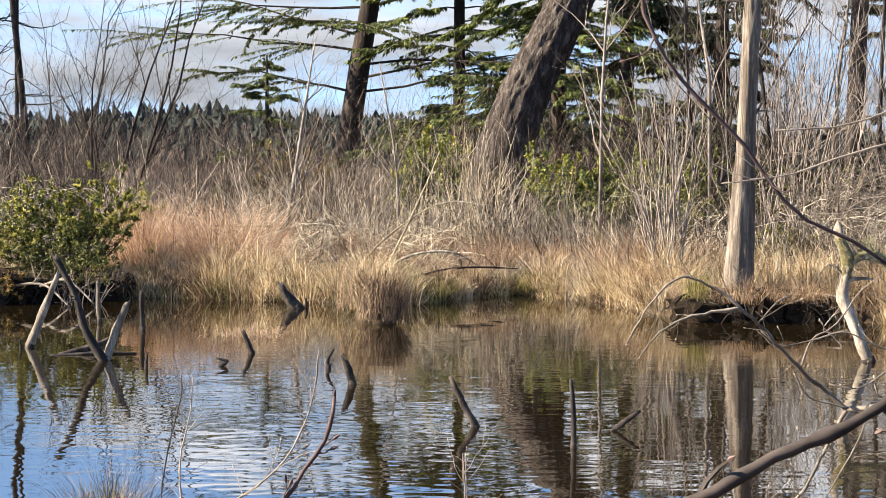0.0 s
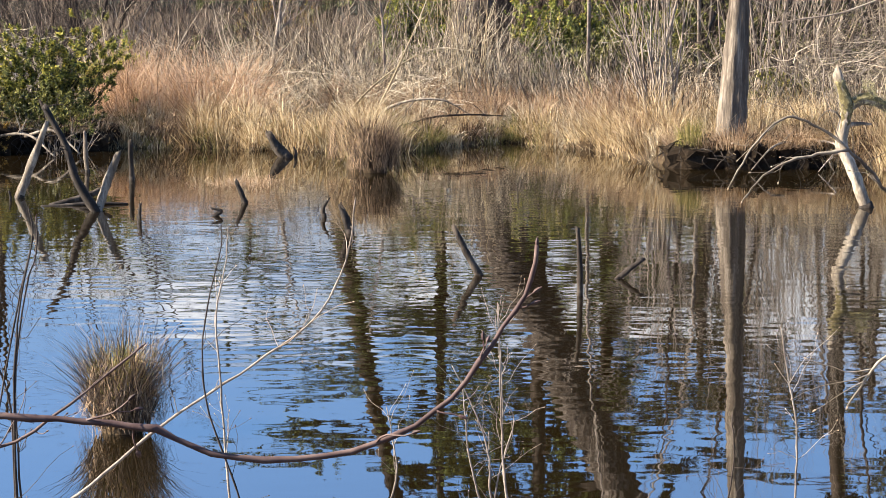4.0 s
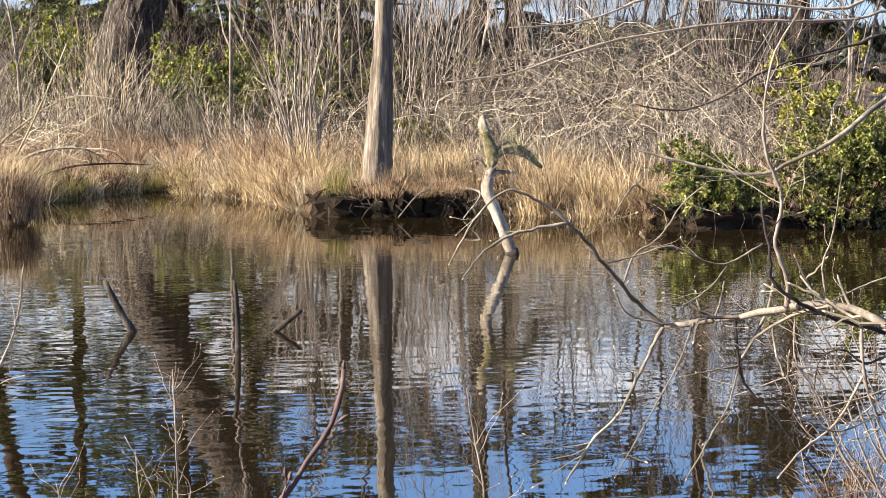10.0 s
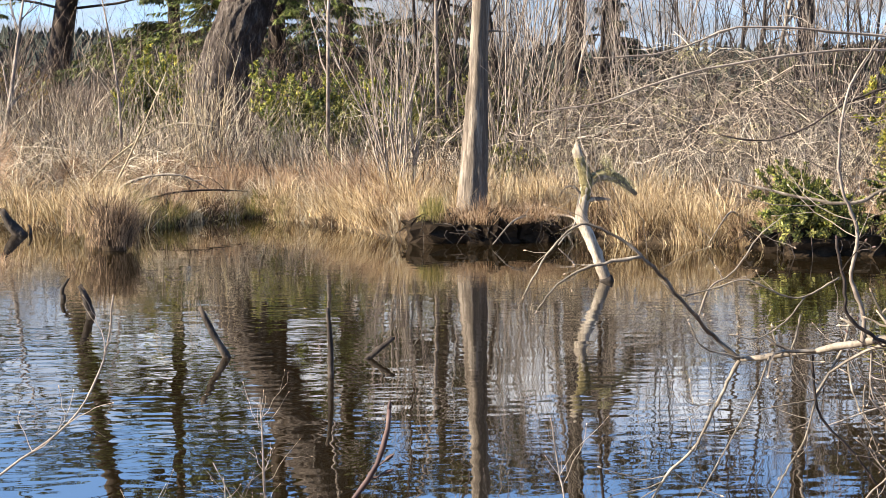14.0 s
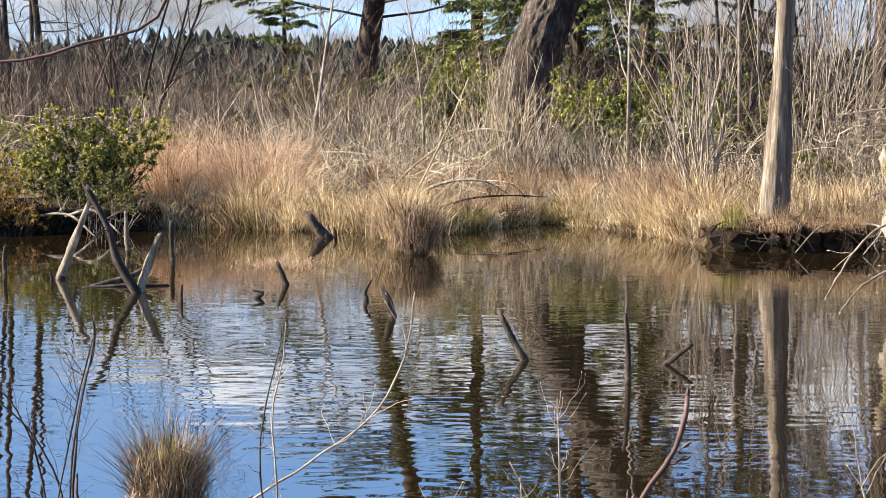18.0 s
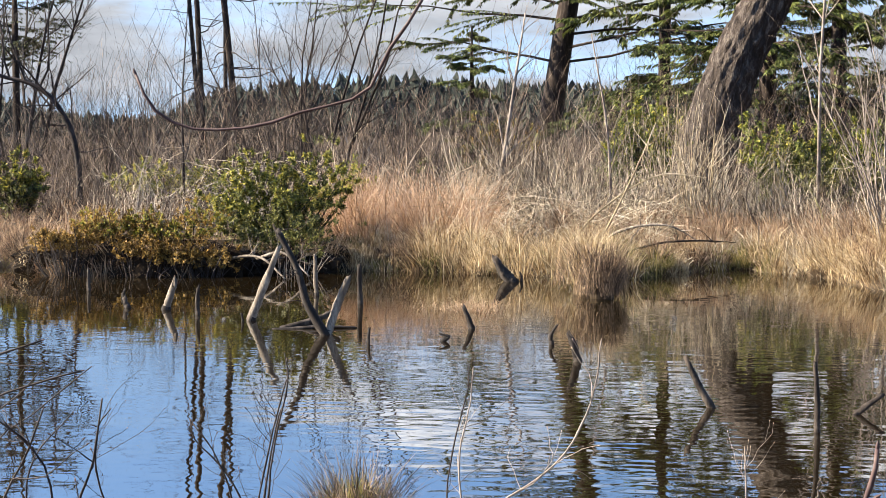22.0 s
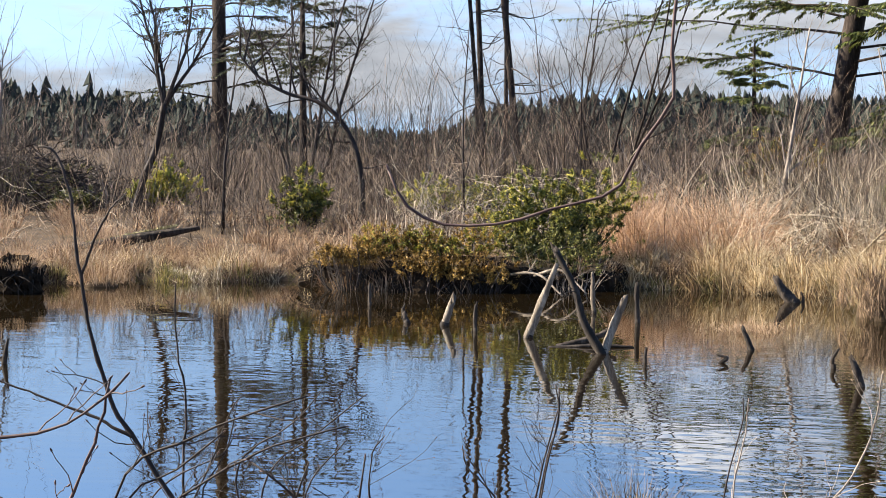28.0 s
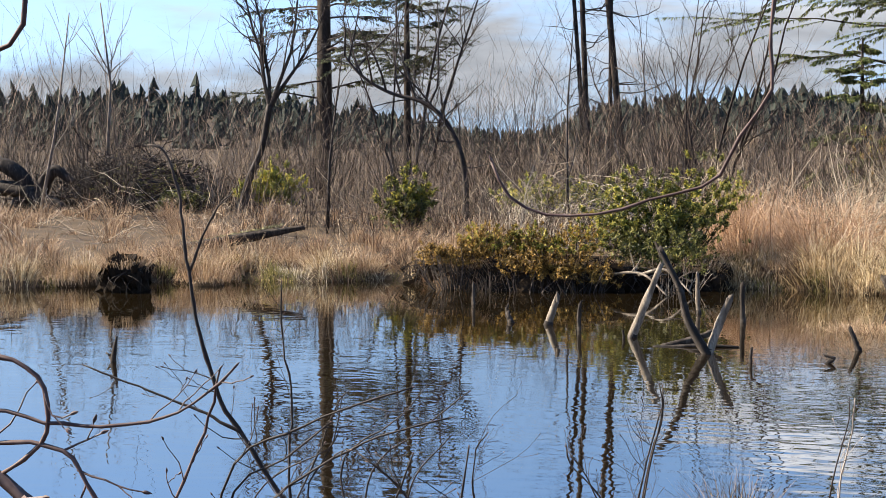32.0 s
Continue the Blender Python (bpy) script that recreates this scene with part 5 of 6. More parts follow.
for i in range(9):
    x_ = 7.3 + 0.33 * i + rng.normal(0, 0.1)
    y_ = float(far_shore(x_)) + rng.uniform(0.05, 0.9)
    tussock("tussock", (x_, y_, max(0.0, float(ground_z(x_, y_)) - 0.05)), rng.uniform(0.2, 0.36), rng.uniform(0.5, 0.9), 240, TUFTS[rng.integers(1, 3)], "drooping sedge tussock on the bank", rng, 0.9)

# floating mat of dead sedge
mat_ = thing("sedge_mat", (-1.35, 25.0, 0.0), "flattened mat of brown sedge lying on the water", "grass")
n_ = 420
f_ = np.stack([rng.normal(-1.35, 0.28, n_), rng.normal(24.9, 0.35, n_), np.full(n_, 0.0)], -1)
part("sedge", blades(f_, rng.uniform(0.06, 0.24, n_), np.full(n_, 0.008), rng.normal(0, 1.0, (n_, 2)), np.full(n_, 0.3), rng), M_RUST, mat_)
mat_.children[0]["kind"] = "stuff"


# ---------------------------------------------------------------- dead wood standing in the water
def stick(name, points, radii, mat, label, category="dead stick", group="", jag=True, wet=True, twigs=0):
    """A dead stem with a splintered end and a dark wet foot."""
    seed = int(abs(points[0][0] * 991 + points[0][1] * 37)) % 10000
    r_ = np.random.default_rng(seed)
    p = [np.array(q_, float) for q_ in points]
    foot = p[0] + (p[0] - p[1]) / np.linalg.norm(p[1] - p[0]) * 0.25
    t = thing(name, tuple(p[0]), label, category, group)
    k = 22
    V, Q, T = trunk_of([foot] + p, [radii[0]] + [q_ * f_ for q_, f_ in zip(radii, r_.uniform(0.85, 1.2, len(radii)))], 9, k, 0.12, r_)
    if jag:
        d = unit(p[-1] - p[-2])
        V[-9:] += d * (r_.uniform(-1.5, 3.2, 9) * radii[-1])[:, None]
    part("wood", (V, Q, T), mat, t, smooth=True)
    if wet:
        d = unit(p[1] - p[0])
        Lw = 0.05
        part("wet_foot", trunk_of([foot, p[0] + d * Lw], [radii[0] * 1.06, radii[0] * 1.04], 9, 5, 0.05, r_), M_DARKW, t, "wet darkened foot at the waterline", smooth=True)
    if twigs:
        for _ in range(twigs):
            s_ = p[r_.integers(1, len(p))]
            d = unit(r_.normal(size=3) * [1, 0.6, 0.7])
            line_ = np.array([s_ + d * 0.28 * u_ + r_.normal(0, 0.012, 3) for u_ in np.linspace(0, 1, 6)])
            part("broken_twig", tubes(line_[None], np.linspace(0.008, 0.003, 6)[None], 5), mat, t)
    return t


G = "dead sticks standing in the pond"
stick("leaning_snag", [(-4.15, 23.27, 0), (-3.98, 23.3, 0.44), (-3.79, 23.3, 0.92)], [0.056, 0.048, 0.036], M_PALE, "bleached leaning trunk standing in the pond", group=G)
stick("crossed_snag", [(-2.95, 21.64, 0), (-3.19, 21.7, 0.41), (-3.29, 21.75, 0.76), (-3.56, 21.85, 1.26)], [0.052, 0.047, 0.042, 0.040], M_DARKW, "dark leaning dead trunk with broken side twigs", group=G, twigs=7)
stick("crossed_snag", [(-2.93, 21.72, 0), (-2.83, 21.82, 0.33), (-2.7, 21.82, 0.64)], [0.045, 0.042, 0.034], M_PALE, "grey dead trunk crossing a darker one", group=G)
stick("drift_log", [(-3.42, 22.6, 0.02), (-3.2, 22.7, 0.08), (-3.0, 22.8, 0.17)], [0.05, 0.05, 0.035], M_DEAD, "small driftwood log lying in the water", wet=False)
stick("drift_log", [(-3.46, 22.3, 0.0), (-3.1, 22.35, 0.02), (-2.7, 22.4, 0.01)], [0.03, 0.035, 0.02], M_DARKW, "dark driftwood log awash", wet=False)
for b_, t_, r_, m_, lab in (
        ((-3.77, 26.78, 0), (-3.79, 26.78, 0.57), 0.035, M_PALE, "pale broken stick upright in the water"),
        ((-2.97, 25.54, 0), (-2.98, 25.54, 0.53), 0.035, M_DEAD, "dark broken stick upright in the water"),
        ((-4.99, 23.91, 0), (-4.98, 23.91, 0.37), 0.032, M_DEAD, "short upright peg of dead wood"),
        ((-5.59, 24.62, 0), (-5.46, 24.62, 0.36), 0.06, M_PALE, "pale splintered stump leaning in the water"),
        ((-7.42, 27.38, 0), (-7.42, 27.38, 0.31), 0.03, M_DEAD, "short upright peg near the bank"),
        ((-6.17, 24.81, 0), (-6.21, 24.81, 0.09), 0.045, M_DARKW, "black stub just above the water"),
        ((-4.21, 22.99, 0), (-4.22, 22.99, 0.10), 0.018, M_DARKW, "thin black peg standing in the water"),
        ((-2.33, 20.83, 0), (-2.32, 20.83, 0.15), 0.02, M_DARKW, "small dark peg in open water"),
        ((-1.20, 22.44, 0), (-1.30, 22.44, 0.25), 0.035, M_DARKW, "dark leaning peg beside a sedge mat"),
        ((0.11, 19.31, 0), (0.02, 19.31, 0.28), 0.038, M_DARKW, "black leaning broken stick"),
        ((1.28, 16.15, 0), (1.07, 16.2, 0.40), 0.032, M_DEAD, "dark leaning stick in open water"),
        ((2.05, 14.88, 0), (2.03, 14.88, 0.55), 0.022, M_DEAD, "slim upright stick in open water"),
        ((-0.76, 29.37, 0), (-0.77, 29.37, 0.12), 0.025, M_DARKW, "small dark peg by the reeds"),
        ((-6.6, 26.3, 0), (-6.6, 26.3, 0.08), 0.03, M_DARKW, "black stub near the bank")):
    mid_ = tuple((np.array(b_) + np.array(t_)) / 2 + np.array([rng.normal(0, 0.006), 0, 0]))
    stick("dead_stick", [b_, mid_, t_], [r_, r_ * 0.9, r_ * 0.75], m_, lab, group=G)
stick("dead_stick", [(-0.19, 20.79, 0), (-0.20, 20.79, 0.1), (-0.14, 20.79, 0.21)], [0.03, 0.03, 0.018], M_DEAD, "small crooked dead stick in the water", group=G)
stick("dead_stick", [(-1.47, 21.04, 0), (-1.40, 21.04, 0.06), (-1.50, 21.04, 0.09)], [0.025, 0.02, 0.015], M_DARKW, "small forked black twig in the water", group=G)
stick("dead_stick", [(2.50, 15.84, -0.02), (2.58, 15.84, 0.05), (2.72, 15.86, 0.15)], [0.022, 0.024, 0.018], M_DEAD, "pale stub slanting out of the water", group=G)
stick("old_stump", [(-0.92, 29.36, 0), (-1.06, 29.36, 0.16), (-1.16, 29.36, 0.33)], [0.10, 0.09, 0.05], M_DEAD, "dark leaning stump beside the reeds", "stump")
stick("dead_stick", [(-9.59, 19.15, 0), (-9.57, 19.15, 0.12), (-9.54, 19.15, 0.27)], [0.03, 0.035, 0.012], M_DARKW, "black pointed stub in open water", group=G)
stick("dead_stick", [(-9.60, 19.15, 0.02), (-9.63, 19.15, 0.06), (-9.66, 19.15, 0.09)], [0.02, 0.018, 0.01], M_DARKW, "small black stub beside a larger one", group=G)

# bent lichen-topped snag standing in the pond
bent = stick("bent_snag", [(6.40, 21.37, 0), (6.21, 21.37, 0.46), (6.07, 21.37, 0.80), (6.12, 21.37, 1.23), (6.01, 21.37, 1.56)], [0.080, 0.078, 0.082, 0.080, 0.066], M_BLEACH, "bent bleached snag with lichen-covered arms, rising from the pond", "snag")
for pts_, rad_ in (([(6.11, 21.37, 1.20), (6.28, 21.35, 1.30), (6.43, 21.35, 1.29), (6.57, 21.35, 1.23), (6.76, 21.35, 1.07)], [0.060, 0.060, 0.055, 0.045, 0.024]),
                   ([(6.12, 21.37, 1.01), (6.28, 21.35, 1.02), (6.43, 21.35, 1.01)], [0.035, 0.025, 0.012]),
                   ([(6.43, 21.35, 1.29), (6.40, 21.35, 1.40), (6.36, 21.35, 1.50)], [0.03, 0.022, 0.01]),
                   ([(6.09, 21.37, 1.02), (5.98, 21.35, 1.16), (5.88, 21.35, 1.18), (5.76, 21.35, 1.05)], [0.014, 0.012, 0.009, 0.004])):
    part("arm", trunk_of(pts_, rad_, 8, 16, 0.08, rng), M_PALE, bent, smooth=True)
for pts_, rad_ in (([(6.09, 21.37, 0.95), (6.12, 21.37, 1.22), (6.02, 21.37, 1.54)], [0.05, 0.088, 0.058]),
                   ([(6.20, 21.36, 1.26), (6.30, 21.35, 1.305), (6.43, 21.35, 1.295), (6.57, 21.35, 1.235), (6.70, 21.35, 1.12)], [0.064, 0.066, 0.062, 0.050, 0.02])):
    part("moss", trunk_of(pts_, rad_, 10, 22, 0.16, rng), M_BARKMOSS, bent, "olive moss and lichen crust", smooth=True)
n_ = 4000
pick = np.concatenate([spline([(6.0, 21.36, 1.56), (6.10, 21.36, 1.3), (6.12, 21.36, 1.1)], 20), spline([(6.11, 21.35, 1.20), (6.28, 21.34, 1.31), (6.43, 21.34, 1.30), (6.57, 21.34, 1.24), (6.70, 21.34, 1.13)], 34), spline([(6.43, 21.35, 1.29), (6.40, 21.35, 1.40), (6.36, 21.35, 1.50)], 16)])
c_ = pick[rng.integers(0, len(pick), n_)] + unit(rng.normal(0, 1, (n_, 3))) * rng.uniform(0.05, 0.085, (n_, 1))
part("lichen", leaves(c_, unit(rng.normal(0, 1, (n_, 3))), unit(rng.normal(0, 1, (n_, 3))), rng.uniform(0.010, 0.026, n_), rng.uniform(0.004, 0.008, n_)), M_MOSS, bent, "grey-green lichen tufts")

# tall bare snag on the peat bank
snag = thing("tall_snag", (6.05, 27.6, 0.35), "tall silver-grey barkless snag standing on the peat bank", "snag")
part("trunk", trunk_of([(6.05, 27.6, 0.25), (6.06, 27.6, 0.62), (6.12, 27.6, 1.94), (6.19, 27.6, 3.7), (6.27, 27.6, 6.0), (6.32, 27.6, 8.5)], [0.27, 0.215, 0.145, 0.14, 0.12, 0.08], 36, 90, 0.03, rng, 0.10, 7), M_SNAG, snag, smooth=True)
for z_, s_ in ((3.2, 1), (4.3, 1), (4.9, -1), (5.6, 1)):
    part("branch_stub", trunk_of([(6.15, 27.6, z_), (6.15 + s_ * 0.25, 27.55, z_ + 0.03), (6.15 + s_ * 0.42, 27.5, z_ + 0.02)], [0.02, 0.014, 0.005], 6, 8, 0.05, rng), M_SNAG, snag)

# fallen mossy log and dead roots on the far left
log = thing("fallen_log", (-14.5, 33.5, 0.4), "mossy fallen log slanting up out of the grass", "log")
part("wood", trunk_of([(-16.1, 33.5, 0.24), (-14.7, 33.5, 0.50), (-13.6, 33.5, 0.72), (-12.55, 33.5, 0.90)], [0.15, 0.135, 0.105, 0.04], 14, 40, 0.09, rng), M_DEAD, log, smooth=True)
n_ = 900
u_ = rng.random(n_)
c_ = np.stack([-15.6 + 2.6 * u_, 33.5 + rng.normal(0, 0.05, n_), 0.33 + 0.50 * u_ + 0.12], -1)
part("moss", leaves(c_, unit(rng.normal(0, 1, (n_, 3)) + [0, 0, 0.4]), unit(rng.normal(0, 1, (n_, 3))), rng.uniform(0.02, 0.06, n_), rng.uniform(0.01, 0.03, n_)), M_MOSS, log, "thin coat of moss")

root = thing("uprooted_stump", (-23.3, 42, float(ground_z(-23.3, 42))), "old uprooted stump with twisted mossy roots", "stump")
for pts_, rad_ in (([(-23.9, 42, 0.6), (-23.4, 41.9, 1.5), (-23.9, 41.8, 2.0), (-24.8, 41.8, 2.1)], [0.28, 0.22, 0.2, 0.15]),
                   ([(-25.5, 42, 1.9), (-24.4, 41.8, 1.5), (-23.3, 41.8, 1.35), (-22.7, 41.8, 0.7)], [0.16, 0.2, 0.2, 0.14]),
                   ([(-23.2, 42, 0.5), (-23.0, 41.9, 1.3), (-22.5, 41.8, 1.9), (-22.0, 41.8, 1.6)], [0.22, 0.18, 0.14, 0.07]),
                   ([(-23.2, 42, 0.5), (-22.8, 41.8, 1.1), (-22.3, 41.7, 1.0), (-22.0, 41.7, 0.6)], [0.16, 0.14, 0.1, 0.06])):
    part("root", trunk_of(pts_, rad_, 12, 26, 0.10, rng), M_DEAD, root, smooth=True)
mound = thing("brush_heap", (-21.6, 46, float(ground_z(-21.6, 46))), "dark mound of tangled dead branches on the marsh", "brush heap")
hp, hr = [], []
for _ in range(1000):
    x_, y_ = rng.uniform(-25, -18.6), rng.uniform(44, 47.5)
    z_ = float(ground_z(x_, y_)) + rng.uniform(0, 0.3 + 1.3 * math.exp(-((x_ + 22) / 2.0) ** 2))
    a_ = rng.uniform(0, 2 * np.pi)
    L_ = rng.uniform(0.6, 2.0)
    u_ = np.linspace(-0.5, 0.5, 6)[:, None]
    hp.append(np.array([x_, y_, z_]) + np.array([math.cos(a_), math.sin(a_), rng.normal(0, 0.4)]) * L_ * u_ + rng.normal(0, 0.05, (6, 3)))
    hr.append(rng.uniform(0.008, 0.022) * np.linspace(1, 0.35, 6))
tagged(part("dead_branches", tubes(hp, hr, 3), M_TWIG, mound), kind="stuff")

# leaning and fallen bleached branches along the shore
for pts_, rad_, m_, lab in (
        ([(0.9, 31.2, 0.34), (1.6, 31.6, 0.50), (2.3, 32.0, 0.52), (3.0, 32.5, 0.46)], [0.022, 0.020, 0.016, 0.008], M_DEAD, "dark fallen branch lying over the reeds"),
        ([(0.2, 31.5, 0.15), (0.9, 31.0, 0.75), (1.7, 30.8, 0.85), (2.2, 30.8, 0.6)], [0.03, 0.028, 0.02, 0.008], M_PALE, "bleached fallen branch over the reeds"),
        ([(0.4, 31.8, 0.2), (0.9, 31.5, 1.2), (1.3, 31.3, 2.1), (1.5, 31.2, 2.6)], [0.025, 0.02, 0.014, 0.006], M_STRAW, "pale dead stem leaning over the reeds"),
        ([(-0.2, 32.0, 0.2), (0.6, 31.6, 1.1), (1.6, 31.5, 1.7), (2.4, 31.5, 1.65)], [0.025, 0.02, 0.014, 0.006], M_STRAW, "pale dead branch arching over the reeds"),
        ([(3.7, 34.5, 0.4), (3.35, 34.2, 1.2), (3.5, 34.0, 1.9)], [0.02, 0.015, 0.006], M_PALE, "bleached crooked branch by the green bush"),
        ([(4.9, 33.8, 0.3), (4.5, 33.6, 1.3), (3.9, 33.5, 1.9)], [0.02, 0.015, 0.006], M_MOSS, "lichen-grey branch arching over the sedge"),
        ([(-5.9, 30.4, 0.28), (-5.2, 30.0, 0.35), (-4.7, 29.6, 0.02)], [0.028, 0.024, 0.015], M_PALE, "bleached branch lying on the dark bank"),
        ([(-5.3, 30.3, 0.3), (-4.8, 30.0, 0.42), (-4.3, 29.7, 0.05)], [0.024, 0.02, 0.012], M_PALE, "bleached branch slanting into the inlet"),
        ([(7.0, 27.1, 0.4), (6.4, 26.3, 0.35), (6.0, 25.9, 0.05)], [0.02, 0.016, 0.008], M_PALE, "thin bleached branch hanging off the bank"),
        ([(7.2, 27.1, 0.4), (7.4, 26.4, 0.35), (7.0, 25.9, 0.02)], [0.02, 0.016, 0.008], M_GTWIG, "thin grey branch hanging off the bank"),
        ([(12.9, 24.9, 0.5), (12.6, 24.0, 0.55), (12.5, 23.4, 0.02)], [0.03, 0.028, 0.02], M_PALE, "pale root stub dipping into the water"),
        ([(9.9, 26.0, 0.4), (9.4, 25.2, 0.5), (9.0, 24.9, 0.1)], [0.02, 0.016, 0.008], M_PALE, "thin bleached branch at the bank")):
    t_ = thing("fallen_branch", pts_[0], lab, "branch")
    part("wood", trunk_of(pts_, rad_, 7, 20, 0.06, rng), m_, t_, smooth=True)
    ln_ = spline(pts_, 20)
    o_ = {}
    for _ in range(5):
        grow(rng, ln_[rng.integers(6, 19)], unit(rng.normal(size=3) + np.array([0.3, 0, 0.4])), rng.uniform(0.2, 0.6), rad_[1] * 0.4, 0, [(2, 40, 0.5, 0, 0.15), (0, 0, 0, 0, 0.15)], o_)
    each("side_twig", o_, 0, 4, m_, t_)
    stuff(part("fine_twigs", limbs(o_, 1, 3), m_, t_))


# ---------------------------------------------------------------- twigs and branches on the near bank
def twig(name, label, points, r0, r1, n, mat, reach):
    """A bare branch through a few points, thick to thin, with side twigs and buds."""
    rng = np.random.default_rng(int(abs(points[-1][0]) * 1000) + n)
    t = thing(name, points[0], label, "branch", group="bare branches on the near bank")
    k = max(18, 5 * len(points))
    line = spline(points, k)
    n = int(n)
    line[1:-1] += rng.normal(0, r0 * 0.15, (k - 2, 3))
    ph = rng.uniform(0, 6.28, (2, 3))
    st = np.arange(k)[:, None]
    line[1:-1] += (min(r0 * 0.2, 0.0012) * (0.9 * np.sin(st * 0.9 + ph[0]) + 0.8 * np.sin(st * 2.1 + ph[1])))[1:-1]
    r = np.linspace(r0, r1, k) * (1 + 0.07 * rng.normal(size=k)) * np.where(np.arange(k) % 5 == 2, 1.22, 1.0)
    part("stem", tubes(line[None], r[None], 7), mat, t, smooth=True)
    paths, rs, buds = [], [], []
    for _ in range(n):
        i = int(rng.uniform(0.3, 0.98) * (k - 2))
        d = unit(line[i + 1] - line[i])
        q_ = unit(np.cross(d, rng.normal(size=3)))
        a = radians(rng.uniform(30, 70))
        w = d * math.cos(a) + q_ * math.sin(a)
        L = reach * rng.uniform(0.25, 1.1)
        p = [line[i]]
        for _ in range(5):
            w = unit(w + rng.normal(0, 0.22, 3) + np.array([0, 0, 0.08]))
            p.append(p[-1] + w * L / 5)
        p = np.array(p)
        paths.append(p)
        rs.append(max(r1 * 0.55, 0.0007) * np.linspace(1.1, 0.6, 6))
        buds.append((p[-1], w))
        if rng.random() < 0.6:
            w2 = unit(w + 0.9 * unit(rng.normal(size=3)))
            p2 = np.array([p[3] + w2 * L * 0.45 * s + rng.normal(0, 0.012 * L, 3) * (s > 0) for s in np.linspace(0, 1, 6)])
            paths.append(p2)
            rs.append(max(r1 * 0.4, 0.0006) * np.linspace(1, 0.6, 6))
            buds.append((p2[-1], w2))
    buds.append((line[-1], unit(line[-1] - line[-2])))
    for p, r_ in zip(paths, rs):
        part("side_twig", tubes(p[None], r_[None], 4), mat, t)
    b = min(max(r1 * 0.9, 0.0009), 0.0022)
    bp = [np.array([c + w * b * s for s in (-1, 0, 1.2, 2.6, 4)]) for c, w in buds]
    stuff(part("buds", tubes(bp, np.tile(np.array([0.4, 0.95, 1.1, 0.8, 0.15]) * b, (len(bp), 1)), 5), M_BUD if mat in (M_ALDER, M_GTWIG) else M_REDTWIG, t, "small swelling buds"))
    return t


twig('alder_branch', 'brown budded branch arching low over the pond', [(-1.5, 1.6, 0.9), (-1.3, 1.65, 1.6), (-0.51, 1.75, 2.02), (-0.36, 1.75, 2.02), (-0.23, 1.75, 2.01), (-0.12, 1.75, 2), (-0.05, 1.75, 1.97), (0.09, 1.75, 1.97), (0.18, 1.75, 2.01), (0.24, 1.75, 2.08), (0.28, 1.75, 2.14), (0.29, 1.75, 2.19)], 0.0052, 0.0024, 9, M_REDTWIG, 0.07)
twig('alder_twig', 'red-brown alder twig with small buds close to the water', [(-0.55, 1.4, 0.9), (-0.31, 1.5, 2.06), (-0.26, 1.5, 2.09), (-0.25, 1.5, 2.14), (-0.25, 1.5, 2.17)], 0.0030, 0.0012, 5, M_REDTWIG, 0.06)
twig('alder_twig', 'red-brown alder twig with small buds close to the water', [(-0.55, 1.8, 0.9), (-0.35, 1.9, 1.91), (-0.27, 1.9, 1.96), (-0.19, 1.9, 2.02), (-0.14, 1.9, 2.06)], 0.0030, 0.0012, 6, M_REDTWIG, 0.08)
twig('arching_twig', 'long thin twig arching up in front of the water', [(-1.1, 6.8, -0.1), (-1.2, 6.8, 0.42), (-1, 6.8, 0.53), (-0.63, 6.8, 0.83), (-0.25, 6.8, 1.08), (-0.03, 6.8, 1.25), (0.09, 6.8, 1.49), (0.12, 6.8, 1.7)], 0.0080, 0.0030, 8, M_GTWIG, 0.35)
twig('upright_twig', 'thin pale twig standing up from the bank', [(0.82, 7.7, 0.2), (0.79, 7.7, 0.27), (0.77, 7.7, 0.47), (0.77, 7.7, 0.67), (0.76, 7.7, 0.9), (0.75, 7.7, 1.13)], 0.0055, 0.0020, 9, M_GTWIG, 0.28)
twig('upright_twig', 'thin pale twig standing up from the bank', [(0.69, 7.7, 0.2), (0.66, 7.7, 0.28), (0.62, 7.7, 0.46), (0.6, 7.7, 0.66), (0.59, 7.7, 0.79)], 0.0055, 0.0020, 9, M_GTWIG, 0.28)
twig('upright_twig', 'thin pale twig standing up from the bank', [(0.74, 7.6, 0.2), (0.71, 7.6, 0.3), (0.7, 7.6, 0.48), (0.65, 7.6, 0.65), (0.54, 7.6, 0.88)], 0.0055, 0.0020, 9, M_GTWIG, 0.28)
twig('upright_twig', 'thin pale twig standing up from the bank', [(0.22, 7.5, 0.2), (0.19, 7.5, 0.11), (0.29, 7.5, 0.41), (0.27, 7.5, 0.61), (0.25, 7.5, 0.72)], 0.0055, 0.0020, 9, M_GTWIG, 0.28)
twig('upright_twig', 'thin pale twig standing up from the bank', [(0.74, 7.6, 0.2), (0.71, 7.6, 0.06), (0.74, 7.6, 0.37), (0.81, 7.6, 0.65), (0.76, 7.6, 0.73)], 0.0055, 0.0020, 9, M_GTWIG, 0.28)
twig('upright_twig', 'dark slender twig standing up from the bank', [(-0.25, 6, 0.2), (-0.28, 6, 0.68), (-0.4, 6, 1.08), (-0.41, 6, 1.32), (-0.34, 6, 1.64), (-0.34, 6, 1.7)], 0.0045, 0.0020, 9, M_TWIG, 0.28)
twig('upright_twig', 'dark slender twig standing up from the bank', [(-0.92, 5, 0.35), (-0.95, 5, 0.7), (-0.97, 5, 0.97), (-0.89, 5, 1.41), (-0.84, 5, 1.64), (-0.8, 5, 1.79)], 0.0045, 0.0020, 9, M_TWIG, 0.20)
